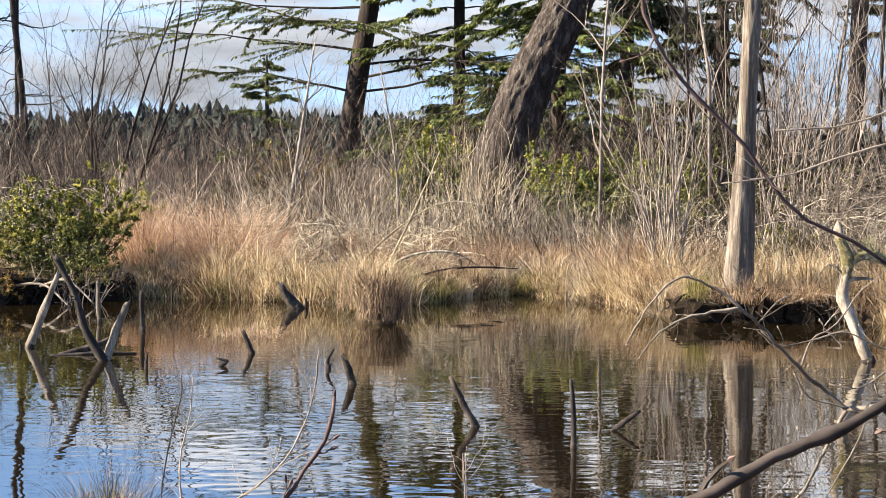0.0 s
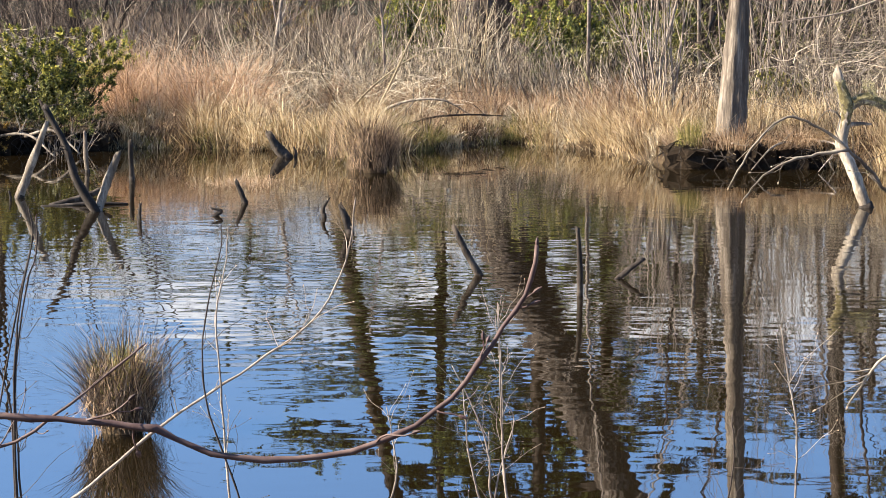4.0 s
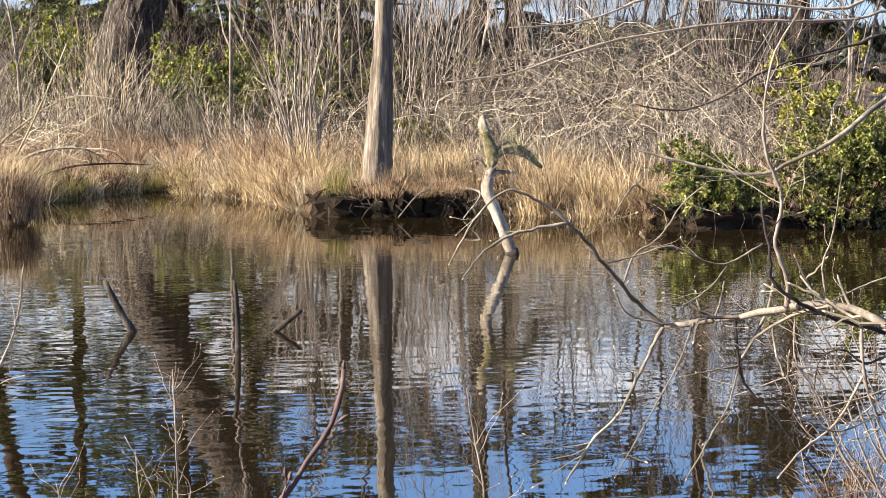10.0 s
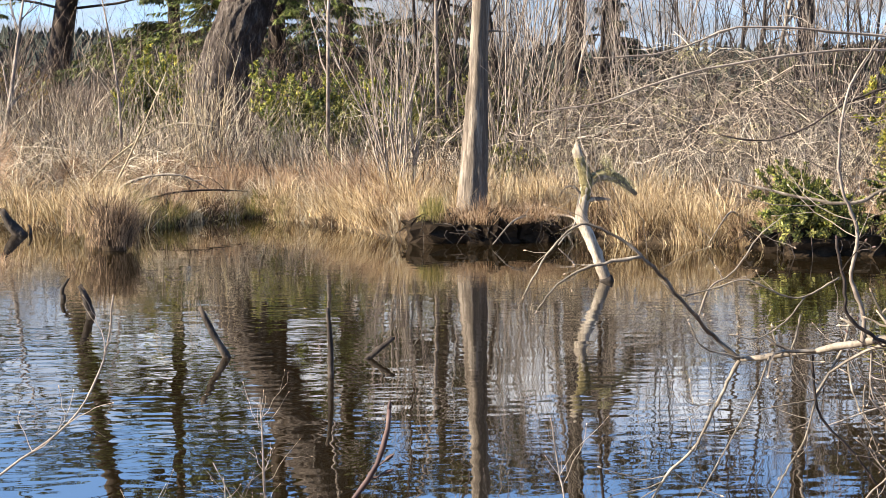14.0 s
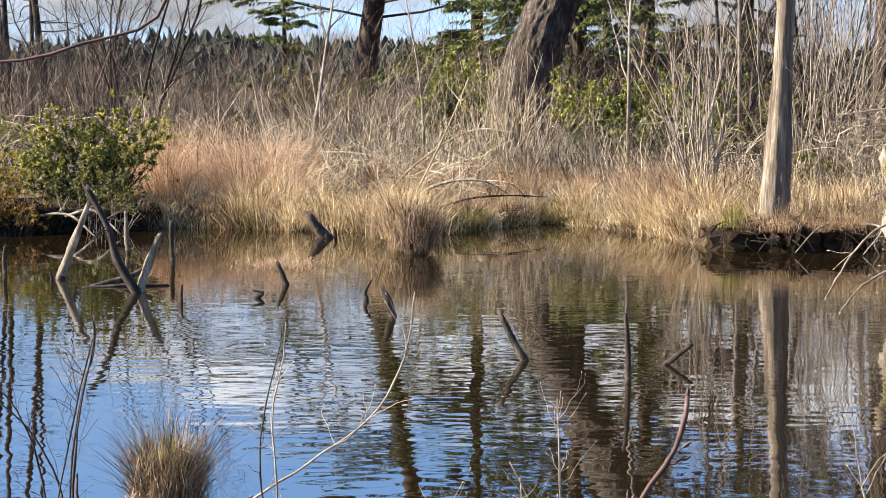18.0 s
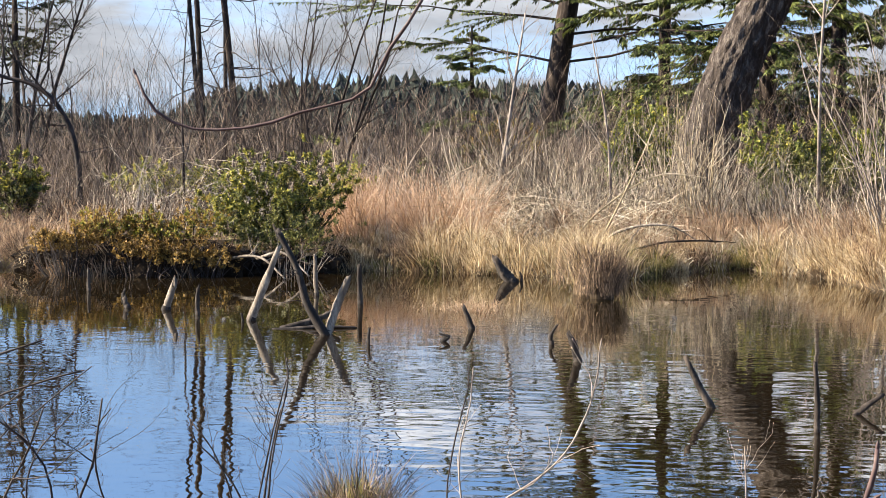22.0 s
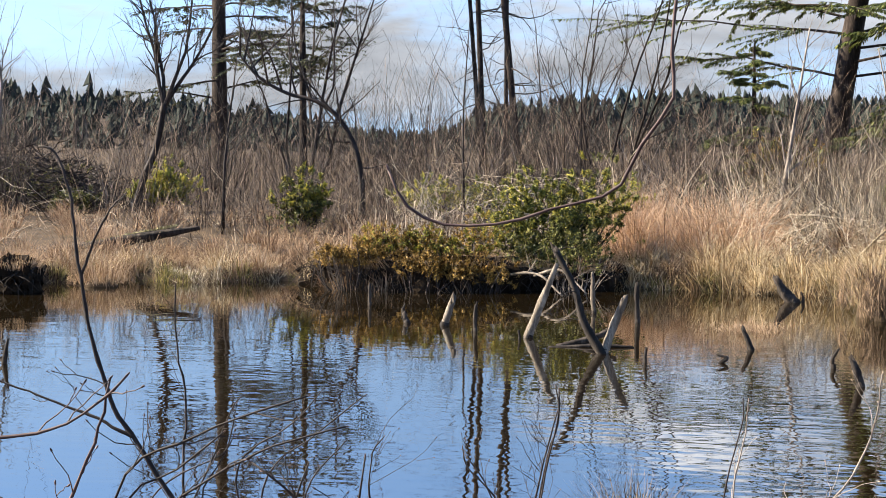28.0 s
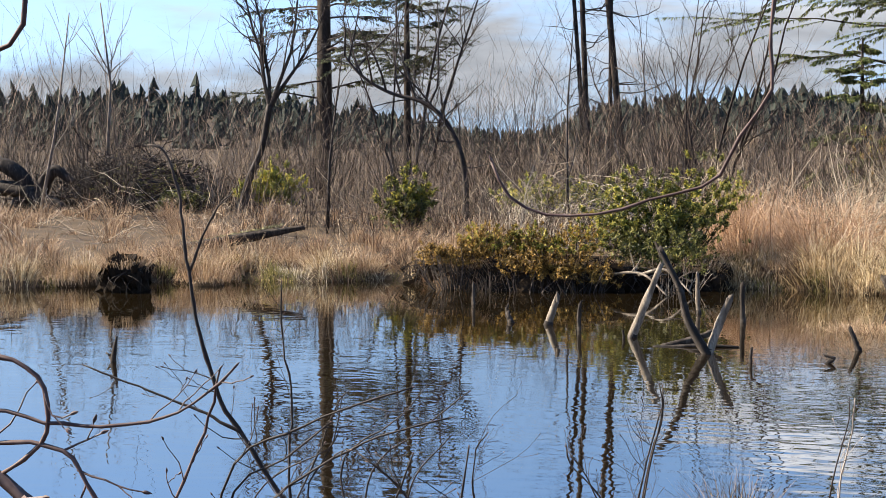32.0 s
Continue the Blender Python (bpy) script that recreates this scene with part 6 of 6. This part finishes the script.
twig('upright_twig', 'thin pale twig standing up from the bank', [(-0.34, 6.5, 0.35), (-0.37, 6.5, 0.7), (-0.39, 6.5, 1.07), (-0.4, 6.5, 1.3), (-0.36, 6.5, 1.51), (-0.35, 6.5, 1.63)], 0.0055, 0.0020, 9, M_GTWIG, 0.28)
twig('upright_twig', 'dark slender twig standing up from the bank', [(-0.89, 5.4, 0.35), (-0.92, 5.4, 0.7), (-0.94, 5.4, 1.28), (-0.9, 5.4, 1.57), (-0.86, 5.4, 1.71), (-0.86, 5.4, 1.8)], 0.0045, 0.0020, 9, M_TWIG, 0.20)
twig('upright_twig', 'dark slender twig standing up from the bank', [(-0.92, 5.4, 0.35), (-0.95, 5.4, 0.7), (-0.97, 5.4, 1.28), (-1.06, 5.4, 1.46), (-1.15, 5.4, 1.56), (-1.16, 5.4, 1.61)], 0.0045, 0.0020, 9, M_TWIG, 0.20)
twig('upright_twig', 'thin pale twig standing up from the bank', [(0.78, 7.5, 0.2), (0.75, 7.5, 0.59), (0.74, 7.5, 0.93), (0.73, 7.5, 1.17)], 0.0055, 0.0020, 9, M_GTWIG, 0.28)
twig('upright_twig', 'thin pale twig standing up from the bank', [(1.82, 6.5, 0.2), (1.79, 6.5, 0.48), (1.79, 6.5, 0.83), (1.75, 6.5, 1.05), (1.72, 6.5, 1.23)], 0.0055, 0.0020, 9, M_GTWIG, 0.28)
twig('upright_twig', 'dark slender twig standing up from the bank', [(1.45, 6, 0.2), (1.42, 6, 0.65), (1.44, 6, 0.87), (1.43, 6, 1.01)], 0.0045, 0.0020, 9, M_TWIG, 0.28)
twig('alder_limb', 'pale grey alder limb reaching out over the pond', [(2.3, 2.6, 0.6), (2.2, 2.8, 1.3), (1.66, 3, 1.97), (1.72, 3.3, 1.95), (1.69, 3.55, 1.96), (1.59, 3.75, 1.91), (1.47, 3.9, 1.87)], 0.0125, 0.0070, 16, M_ALDER, 0.22)
twig('alder_branch', 'pale grey alder branch arching over the water', [(1.47, 3.9, 1.87), (1.41, 3.9, 1.92), (1.33, 3.8, 1.98), (1.24, 3.75, 2.07), (1.17, 3.7, 2.13), (1.1, 3.7, 2.18), (1.03, 3.7, 2.2), (0.97, 3.7, 2.15), (0.91, 3.7, 2.05)], 0.0052, 0.0017, 7, M_ALDER, 0.20)
twig('alder_branch', 'pale grey alder branch arching over the water', [(1.17, 3.7, 2.13), (1.05, 3.7, 2.11), (0.98, 3.7, 2.07), (0.94, 3.7, 2.02)], 0.0040, 0.0016, 3, M_ALDER, 0.12)
twig('alder_branch', 'pale grey alder branch arching over the water', [(1.47, 3.9, 1.87), (1.43, 3.9, 1.8), (1.37, 3.9, 1.68), (1.3, 3.9, 1.61), (1.24, 3.9, 1.52)], 0.0048, 0.0024, 6, M_ALDER, 0.20)
twig('alder_branch', 'pale grey alder branch arching over the water', [(1.63, 3.6, 1.94), (1.63, 3.6, 2), (1.6, 3.6, 2.09), (1.61, 3.6, 2.19), (1.57, 3.6, 2.29), (1.58, 3.6, 2.47), (1.64, 3.6, 2.58)], 0.0055, 0.0018, 12, M_GTWIG, 0.25)
twig('alder_twig', 'pale grey alder branch arching over the water', [(1.67, 3.75, 1.99), (1.65, 3.75, 1.91), (1.61, 3.75, 1.84), (1.59, 3.75, 1.8), (1.57, 3.75, 1.72), (1.53, 3.75, 1.65), (1.47, 3.75, 1.55)], 0.0032, 0.0017, 5, M_ALDER, 0.11)
twig('alder_twig', 'dark knotty alder twig over the water', [(1.58, 3.75, 1.9), (1.59, 3.75, 1.8), (1.61, 3.75, 1.75), (1.67, 3.75, 1.69), (1.75, 3.75, 1.59), (1.8, 3.75, 1.53)], 0.0034, 0.0021, 5, M_TWIG, 0.11)
twig('alder_twig', 'pale grey alder branch arching over the water', [(1.5, 3.8, 1.89), (1.47, 3.8, 1.81), (1.42, 3.8, 1.72), (1.38, 3.8, 1.65), (1.32, 3.8, 1.55)], 0.0022, 0.0013, 5, M_ALDER, 0.11)
twig('alder_twig', 'dark knotty alder twig over the water', [(1.33, 3.8, 1.98), (1.36, 3.8, 2.05), (1.41, 3.8, 2.08), (1.47, 3.8, 2.16), (1.52, 3.8, 2.2)], 0.0024, 0.0012, 4, M_GTWIG, 0.11)
twig('alder_twig', 'pale grey alder branch arching over the water', [(1.64, 3.75, 2.07), (1.56, 3.75, 2.03), (1.52, 3.75, 2.03), (1.42, 3.75, 2.07), (1.34, 3.75, 2.05), (1.27, 3.75, 2.04), (1.23, 3.75, 2.07)], 0.0022, 0.0015, 4, M_ALDER, 0.11)
twig('alder_twig', 'pale grey alder branch arching over the water', [(1.56, 3.75, 2.03), (1.52, 3.75, 1.98), (1.45, 3.75, 1.94), (1.39, 3.75, 1.95)], 0.0021, 0.0015, 2, M_ALDER, 0.11)
twig('alder_twig', 'pale grey alder branch arching over the water', [(1.46, 3.85, 1.88), (1.42, 3.85, 1.89), (1.36, 3.85, 1.91), (1.33, 3.85, 1.96)], 0.0024, 0.0017, 1, M_ALDER, 0.11)
twig('alder_twig', 'dark knotty alder twig over the water', [(1.83, 3.5, 1.9), (1.69, 3.5, 1.94), (1.62, 3.5, 1.97), (1.55, 3.5, 2.02), (1.54, 3.5, 2.08), (1.52, 3.5, 2.18)], 0.0050, 0.0030, 3, M_TWIG, 0.11)
twig('alder_twig', 'dark knotty alder twig over the water', [(1.67, 3.5, 1.99), (1.66, 3.5, 2.05), (1.68, 3.5, 2.11), (1.7, 3.5, 2.25)], 0.0022, 0.0012, 4, M_GTWIG, 0.11)
twig('alder_twig', 'pale grey alder branch arching over the water', [(1.84, 3.5, 2.03), (1.74, 3.5, 2), (1.67, 3.5, 1.97), (1.62, 3.5, 1.96)], 0.0024, 0.0013, 4, M_ALDER, 0.11)
twig('alder_twig', 'dark knotty alder twig over the water', [(1.7, 3.4, 1.94), (1.71, 3.4, 1.84), (1.74, 3.4, 1.75), (1.8, 3.4, 1.65)], 0.0040, 0.0028, 6, M_GTWIG, 0.11)
twig('alder_twig', 'dark knotty alder twig over the water', [(1.74, 3.45, 1.83), (1.67, 3.45, 1.72), (1.61, 3.45, 1.68), (1.55, 3.45, 1.62)], 0.0028, 0.0017, 6, M_GTWIG, 0.11)
twig('alder_twig', 'pale grey alder branch arching over the water', [(1.85, 3.5, 1.79), (1.73, 3.5, 1.76), (1.63, 3.5, 1.75), (1.59, 3.5, 1.81), (1.59, 3.5, 1.87)], 0.0024, 0.0016, 5, M_ALDER, 0.11)
twig('alder_twig', 'dark knotty alder twig over the water', [(1.6, 3.5, 1.85), (1.64, 3.5, 1.8), (1.67, 3.5, 1.74), (1.7, 3.5, 1.7)], 0.0020, 0.0013, 4, M_GTWIG, 0.11)
twig('alder_twig', 'pale grey alder branch arching over the water', [(1.59, 3.75, 1.8), (1.52, 3.75, 1.79), (1.45, 3.75, 1.78)], 0.0020, 0.0012, 2, M_ALDER, 0.11)
twig('alder_twig', 'pale grey alder branch arching over the water', [(1.53, 3.75, 1.9), (1.54, 3.75, 1.86), (1.56, 3.75, 1.83)], 0.0021, 0.0015, 2, M_ALDER, 0.11)
twig('alder_twig', 'pale grey alder branch arching over the water', [(1.55, 3.75, 1.99), (1.54, 3.75, 1.94), (1.53, 3.75, 1.91)], 0.0028, 0.0022, 1, M_ALDER, 0.11)
twig('alder_twig', 'dark knotty alder twig over the water', [(1.65, 3.6, 1.94), (1.65, 3.6, 1.85), (1.66, 3.6, 1.82)], 0.0020, 0.0013, 3, M_GTWIG, 0.11)
twig('alder_twig', 'dark knotty alder twig over the water', [(1.78, 3.4, 1.88), (1.71, 3.4, 1.86), (1.66, 3.4, 1.89), (1.61, 3.4, 1.87), (1.6, 3.4, 1.81)], 0.0026, 0.0013, 8, M_TWIG, 0.11)
twig('alder_twig', 'dark knotty alder twig over the water', [(1.76, 3.4, 2.01), (1.76, 3.4, 1.91), (1.78, 3.4, 1.82), (1.73, 3.4, 1.77), (1.68, 3.4, 1.73), (1.63, 3.4, 1.63)], 0.0023, 0.0012, 8, M_GTWIG, 0.11)
twig('alder_twig', 'pale grey alder branch arching over the water', [(1.79, 3.4, 1.77), (1.72, 3.4, 1.74), (1.65, 3.4, 1.72), (1.56, 3.4, 1.76), (1.53, 3.4, 1.78)], 0.0023, 0.0012, 8, M_ALDER, 0.11)
twig('bleached_branch', 'bleached bare branch hanging toward the water', [(6.2, 9.6, 0.4), (5.6, 9.2, 1.9), (4.79, 8.6, 2.38), (4.45, 8.4, 2.27), (4.08, 8.2, 2.08), (3.84, 8.2, 1.96), (3.66, 8.2, 1.9), (3.44, 8.3, 1.93), (3.09, 8.4, 2.02)], 0.0230, 0.0050, 8, M_PALE, 0.50)
twig('overhanging_branch', 'long bare branch sweeping across above the bank', [(5.6, 6.5, 0.8), (4.9, 6.8, 2), (3.73, 7, 2.67), (3.52, 7, 2.63), (3.04, 7, 2.62), (2.43, 7, 2.53), (2.05, 7, 2.41), (1.77, 7, 2.37)], 0.0105, 0.0030, 16, M_GTWIG, 0.50)
twig('overhanging_branch', 'long bare branch sweeping across above the bank', [(5.6, 6.3, 0.8), (5, 6.4, 2), (3.46, 6.5, 2.79), (3.26, 6.5, 2.67), (2.87, 6.5, 2.68), (2.41, 6.5, 2.69), (2.15, 6.5, 2.6), (1.88, 6.5, 2.58)], 0.0095, 0.0030, 16, M_GTWIG, 0.50)
twig('overhanging_branch', 'dark bare branch crossing in front of the bank', [(5.4, 5.9, 0.8), (4.8, 6, 1.8), (3.2, 6, 2.56), (3.01, 6, 2.52), (2.76, 6, 2.46), (2.61, 6, 2.4), (2.5, 6, 2.33), (2.34, 6, 2.29), (2.19, 6, 2.31)], 0.0080, 0.0025, 14, M_TWIG, 0.40)
twig('shrub_stem', 'bare tangled stem of a bank shrub', [(3.14, 5.6, 0.35), (3.1, 5.6, 0.83), (3, 5.6, 1.16), (2.89, 5.6, 1.4), (2.78, 5.6, 1.68)], 0.0070, 0.0020, 14, M_GTWIG, 0.40)
twig('shrub_stem', 'bare tangled stem of a bank shrub', [(3.31, 5.8, 0.35), (3.26, 5.8, 0.77), (3.03, 5.8, 1.11), (2.91, 5.8, 1.36), (2.66, 5.8, 1.6)], 0.0070, 0.0020, 14, M_GTWIG, 0.40)
twig('shrub_stem', 'bare tangled stem of a bank shrub', [(3.33, 6, 0.35), (3.28, 6, 0.72), (3.16, 6, 1.07), (3.03, 6, 1.32), (2.89, 6, 1.52)], 0.0070, 0.0020, 14, M_GTWIG, 0.40)
twig('shrub_stem', 'bare tangled stem of a bank shrub', [(3.35, 6.2, 0.35), (3.3, 6.2, 0.66), (3.09, 6.2, 1.03), (2.96, 6.2, 1.29), (2.74, 6.2, 1.44)], 0.0070, 0.0020, 14, M_GTWIG, 0.40)
twig('shrub_stem', 'bare tangled stem of a bank shrub', [(3.68, 6.4, 0.35), (3.63, 6.4, 0.59), (3.53, 6.4, 0.96), (3.4, 6.4, 1.24), (3.29, 6.4, 1.33)], 0.0070, 0.0020, 14, M_GTWIG, 0.40)
twig('shrub_stem', 'bare tangled stem of a bank shrub', [(3.62, 6.6, 0.35), (3.57, 6.6, 0.54), (3.4, 6.6, 0.92), (3.27, 6.6, 1.21), (3.1, 6.6, 1.25)], 0.0070, 0.0020, 14, M_GTWIG, 0.40)
twig('shrub_stem', 'bare tangled stem of a bank shrub', [(4.02, 6.8, 0.35), (3.97, 6.8, 0.46), (3.86, 6.8, 0.86), (3.72, 6.8, 1.15), (3.6, 6.8, 1.14)], 0.0070, 0.0020, 14, M_GTWIG, 0.40)
twig('shrub_stem', 'bare tangled stem of a bank shrub', [(3.95, 7, 0.35), (3.9, 7, 0.41), (3.53, 7, 0.83), (3.39, 7, 1.13), (3.03, 7, 1.06)], 0.0070, 0.0020, 14, M_GTWIG, 0.40)
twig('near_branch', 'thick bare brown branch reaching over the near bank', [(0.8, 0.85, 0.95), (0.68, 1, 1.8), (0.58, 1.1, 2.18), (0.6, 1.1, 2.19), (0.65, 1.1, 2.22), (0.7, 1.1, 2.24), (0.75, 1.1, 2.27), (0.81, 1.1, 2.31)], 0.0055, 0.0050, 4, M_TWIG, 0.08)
twig('near_branch', 'thin brown hanging twig with swelling buds', [(1.5, -0.6, 0.9), (1.3, -0.3, 2.9), (0.75, 0.5, 2.95), (0.52, 0.9, 2.59), (0.53, 0.9, 2.55), (0.55, 0.9, 2.52), (0.59, 0.9, 2.48), (0.63, 0.9, 2.43), (0.67, 0.9, 2.41), (0.7, 0.9, 2.39)], 0.0017, 0.0012, 3, M_REDTWIG, 0.04)
twig('upright_twig', 'tall dark budded twig leaning across the water', [(-1.4, 4.2, 0.5), (-1.54, 4.2, 1.54), (-1.63, 4.2, 1.65), (-1.72, 4.2, 1.78), (-1.79, 4.2, 1.88), (-1.84, 4.2, 2.02), (-1.87, 4.2, 2.15), (-1.89, 4.2, 2.28), (-1.91, 4.2, 2.44), (-1.95, 4.2, 2.53), (-1.99, 4.2, 2.54)], 0.0085, 0.0030, 7, M_TWIG, 0.25)
twig('upright_twig', 'dark slender twig standing up from the bank', [(-1.88, 4.2, 2.21), (-1.85, 4.2, 2.29), (-1.8, 4.2, 2.38), (-1.76, 4.2, 2.42)], 0.0040, 0.0020, 2, M_TWIG, 0.10)
twig('upright_twig', 'dark twig slanting over the pond', [(-1.74, 4.2, 1.81), (-1.85, 4.2, 1.86), (-2, 4.2, 1.91), (-2.18, 4.2, 1.97)], 0.0045, 0.0020, 3, M_TWIG, 0.15)
twig('upright_twig', 'dark slender twig standing up from the bank', [(-2, 5, 0.4), (-1.92, 5, 1.35), (-1.92, 5, 1.62), (-1.91, 5, 1.79), (-1.94, 5, 1.96), (-1.94, 5, 2.13)], 0.0060, 0.0020, 7, M_TWIG, 0.25)
twig('branching_twig', 'fine dark twigs branching up from the bank', [(-1.79, 4.6, 0.45), (-1.79, 4.6, 1.44), (-1.69, 4.6, 1.67), (-1.62, 4.6, 1.84), (-1.59, 4.6, 1.87)], 0.0045, 0.0014, 8, M_TWIG, 0.22)
twig('branching_twig', 'fine dark twigs branching up from the bank', [(-1.59, 4.6, 0.45), (-1.59, 4.6, 1.45), (-1.61, 4.6, 1.67), (-1.56, 4.6, 1.73), (-1.46, 4.6, 1.79), (-1.37, 4.6, 1.89)], 0.0045, 0.0014, 8, M_TWIG, 0.22)
twig('branching_twig', 'fine dark twigs branching up from the bank', [(-1.56, 4.6, 0.45), (-1.56, 4.6, 1.45), (-1.52, 4.6, 1.66), (-1.39, 4.6, 1.77), (-1.25, 4.6, 1.88)], 0.0045, 0.0014, 8, M_TWIG, 0.22)
twig('branching_twig', 'fine dark twigs branching up from the bank', [(-1.69, 4.6, 0.45), (-1.69, 4.6, 1.45), (-1.71, 4.6, 1.6), (-1.64, 4.6, 1.72), (-1.61, 4.6, 1.85)], 0.0045, 0.0014, 8, M_TWIG, 0.22)
twig('branching_twig', 'fine dark twigs branching up from the bank', [(-1.43, 4.6, 0.45), (-1.43, 4.6, 1.46), (-1.41, 4.6, 1.63), (-1.3, 4.6, 1.76)], 0.0045, 0.0014, 8, M_TWIG, 0.22)
twig('branching_twig', 'fine dark twigs branching up from the bank', [(-1.92, 4.6, 0.45), (-1.92, 4.6, 1.43), (-1.84, 4.6, 1.6), (-1.65, 4.6, 1.71), (-1.62, 4.6, 1.76)], 0.0045, 0.0014, 8, M_TWIG, 0.22)
twig('branching_twig', 'fine dark twigs branching up from the bank', [(-1.21, 4.6, 0.45), (-1.21, 4.6, 1.47), (-1.24, 4.6, 1.61), (-1.23, 4.6, 1.73), (-1.2, 4.6, 1.77)], 0.0045, 0.0014, 8, M_TWIG, 0.22)
twig('branching_twig', 'fine dark twigs branching up from the bank', [(-0.79, 4.6, 0.45), (-0.79, 4.6, 1.5), (-0.76, 4.6, 1.72), (-0.73, 4.6, 1.86), (-0.74, 4.6, 1.92)], 0.0045, 0.0014, 8, M_TWIG, 0.22)
twig('branching_twig', 'fine dark twigs branching up from the bank', [(-0.87, 4.6, 0.45), (-0.87, 4.6, 1.49), (-0.93, 4.6, 1.66), (-0.98, 4.6, 1.73)], 0.0045, 0.0014, 8, M_TWIG, 0.22)
twig('near_twig', 'red-brown alder twig with small buds close to the water', [(-1.4, 1.4, 0.9), (-0.91, 1.5, 2.3), (-0.86, 1.5, 2.34), (-0.82, 1.5, 2.32), (-0.81, 1.5, 2.28), (-0.83, 1.5, 2.25), (-0.86, 1.5, 2.23)], 0.0032, 0.0020, 6, M_REDTWIG, 0.07)
twig('near_twig', 'red-brown alder twig with small buds close to the water', [(-1.3, 1.4, 0.9), (-0.9, 1.5, 2.28), (-0.81, 1.5, 2.28), (-0.74, 1.5, 2.28), (-0.69, 1.5, 2.29), (-0.64, 1.5, 2.32), (-0.62, 1.5, 2.34)], 0.0026, 0.0012, 5, M_REDTWIG, 0.06)
twig('near_twig', 'red-brown alder twig with small buds close to the water', [(-1.3, 1.4, 0.9), (-0.9, 1.5, 2.24), (-0.84, 1.5, 2.26), (-0.79, 1.5, 2.25), (-0.77, 1.5, 2.22), (-0.75, 1.5, 2.19)], 0.0030, 0.0020, 7, M_REDTWIG, 0.08)
twig('near_twig', 'red-brown alder twig with small buds close to the water', [(-0.72, 1.6, 1), (-0.74, 1.6, 2.15), (-0.71, 1.6, 2.23), (-0.69, 1.6, 2.28), (-0.68, 1.6, 2.32)], 0.0024, 0.0012, 4, M_REDTWIG, 0.06)
twig('near_twig', 'red-brown alder twig with small buds close to the water', [(-1.4, 1.4, 0.9), (-1.2, 1.45, 1.7), (-0.89, 1.5, 2.23), (-0.83, 1.5, 2.2), (-0.79, 1.5, 2.17)], 0.0060, 0.0060, 2, M_REDTWIG, 0.10)
twig('near_twig', 'short hooked twig tip hanging from above', [(-2.2, 0.4, 0.9), (-1.5, 0.8, 3.2), (-0.71, 1.2, 2.68), (-0.66, 1.2, 2.65), (-0.67, 1.2, 2.62), (-0.69, 1.2, 2.61)], 0.0028, 0.0020, 1, M_REDTWIG, 0.05)
twig('near_twig', 'thin dark twigs fanning over the water', [(-0.75, 1.7, 0.95), (-0.73, 1.75, 2.2), (-0.66, 1.75, 2.24), (-0.59, 1.75, 2.27), (-0.53, 1.75, 2.29)], 0.0022, 0.0009, 6, M_TWIG, 0.09)
twig('near_twig', 'thin dark twigs fanning over the water', [(-0.75, 1.7, 0.95), (-0.73, 1.75, 2.17), (-0.67, 1.75, 2.21), (-0.62, 1.75, 2.25)], 0.0022, 0.0009, 6, M_TWIG, 0.09)
twig('near_twig', 'thin dark twigs fanning over the water', [(-0.75, 1.7, 0.95), (-0.72, 1.75, 2.11), (-0.68, 1.75, 2.17), (-0.62, 1.75, 2.21), (-0.56, 1.75, 2.24), (-0.49, 1.75, 2.26)], 0.0022, 0.0009, 6, M_TWIG, 0.09)
twig('near_twig', 'thin dark twigs fanning over the water', [(-0.75, 1.7, 0.95), (-0.58, 1.75, 2.11), (-0.55, 1.75, 2.17), (-0.53, 1.75, 2.22)], 0.0022, 0.0009, 6, M_TWIG, 0.09)
twig('near_twig', 'thin dark twigs fanning over the water', [(-0.75, 1.7, 0.95), (-0.5, 1.75, 2.11), (-0.48, 1.75, 2.17), (-0.47, 1.75, 2.23)], 0.0022, 0.0009, 6, M_TWIG, 0.09)
twig('near_twig', 'thin dark twigs fanning over the water', [(-0.75, 1.7, 0.95), (-0.52, 1.75, 2.11), (-0.54, 1.75, 2.18), (-0.59, 1.75, 2.22)], 0.0022, 0.0009, 6, M_TWIG, 0.09)
twig('hanging_branch', 'bare curved branch hanging down from above', [(-1.9, -1, 0.9), (-1.8, -0.9, 2.8), (-1, 0.2, 3.5), (-0.08, 1, 2.79), (-0.08, 1, 2.69), (-0.09, 1, 2.61), (-0.09, 1, 2.59), (-0.09, 1, 2.57), (-0.11, 1, 2.54), (-0.12, 1, 2.52), (-0.15, 1, 2.51), (-0.19, 1, 2.5), (-0.22, 1, 2.5), (-0.24, 1, 2.51), (-0.25, 1, 2.53)], 0.0015, 0.0008, 0, M_REDTWIG, 0.04)
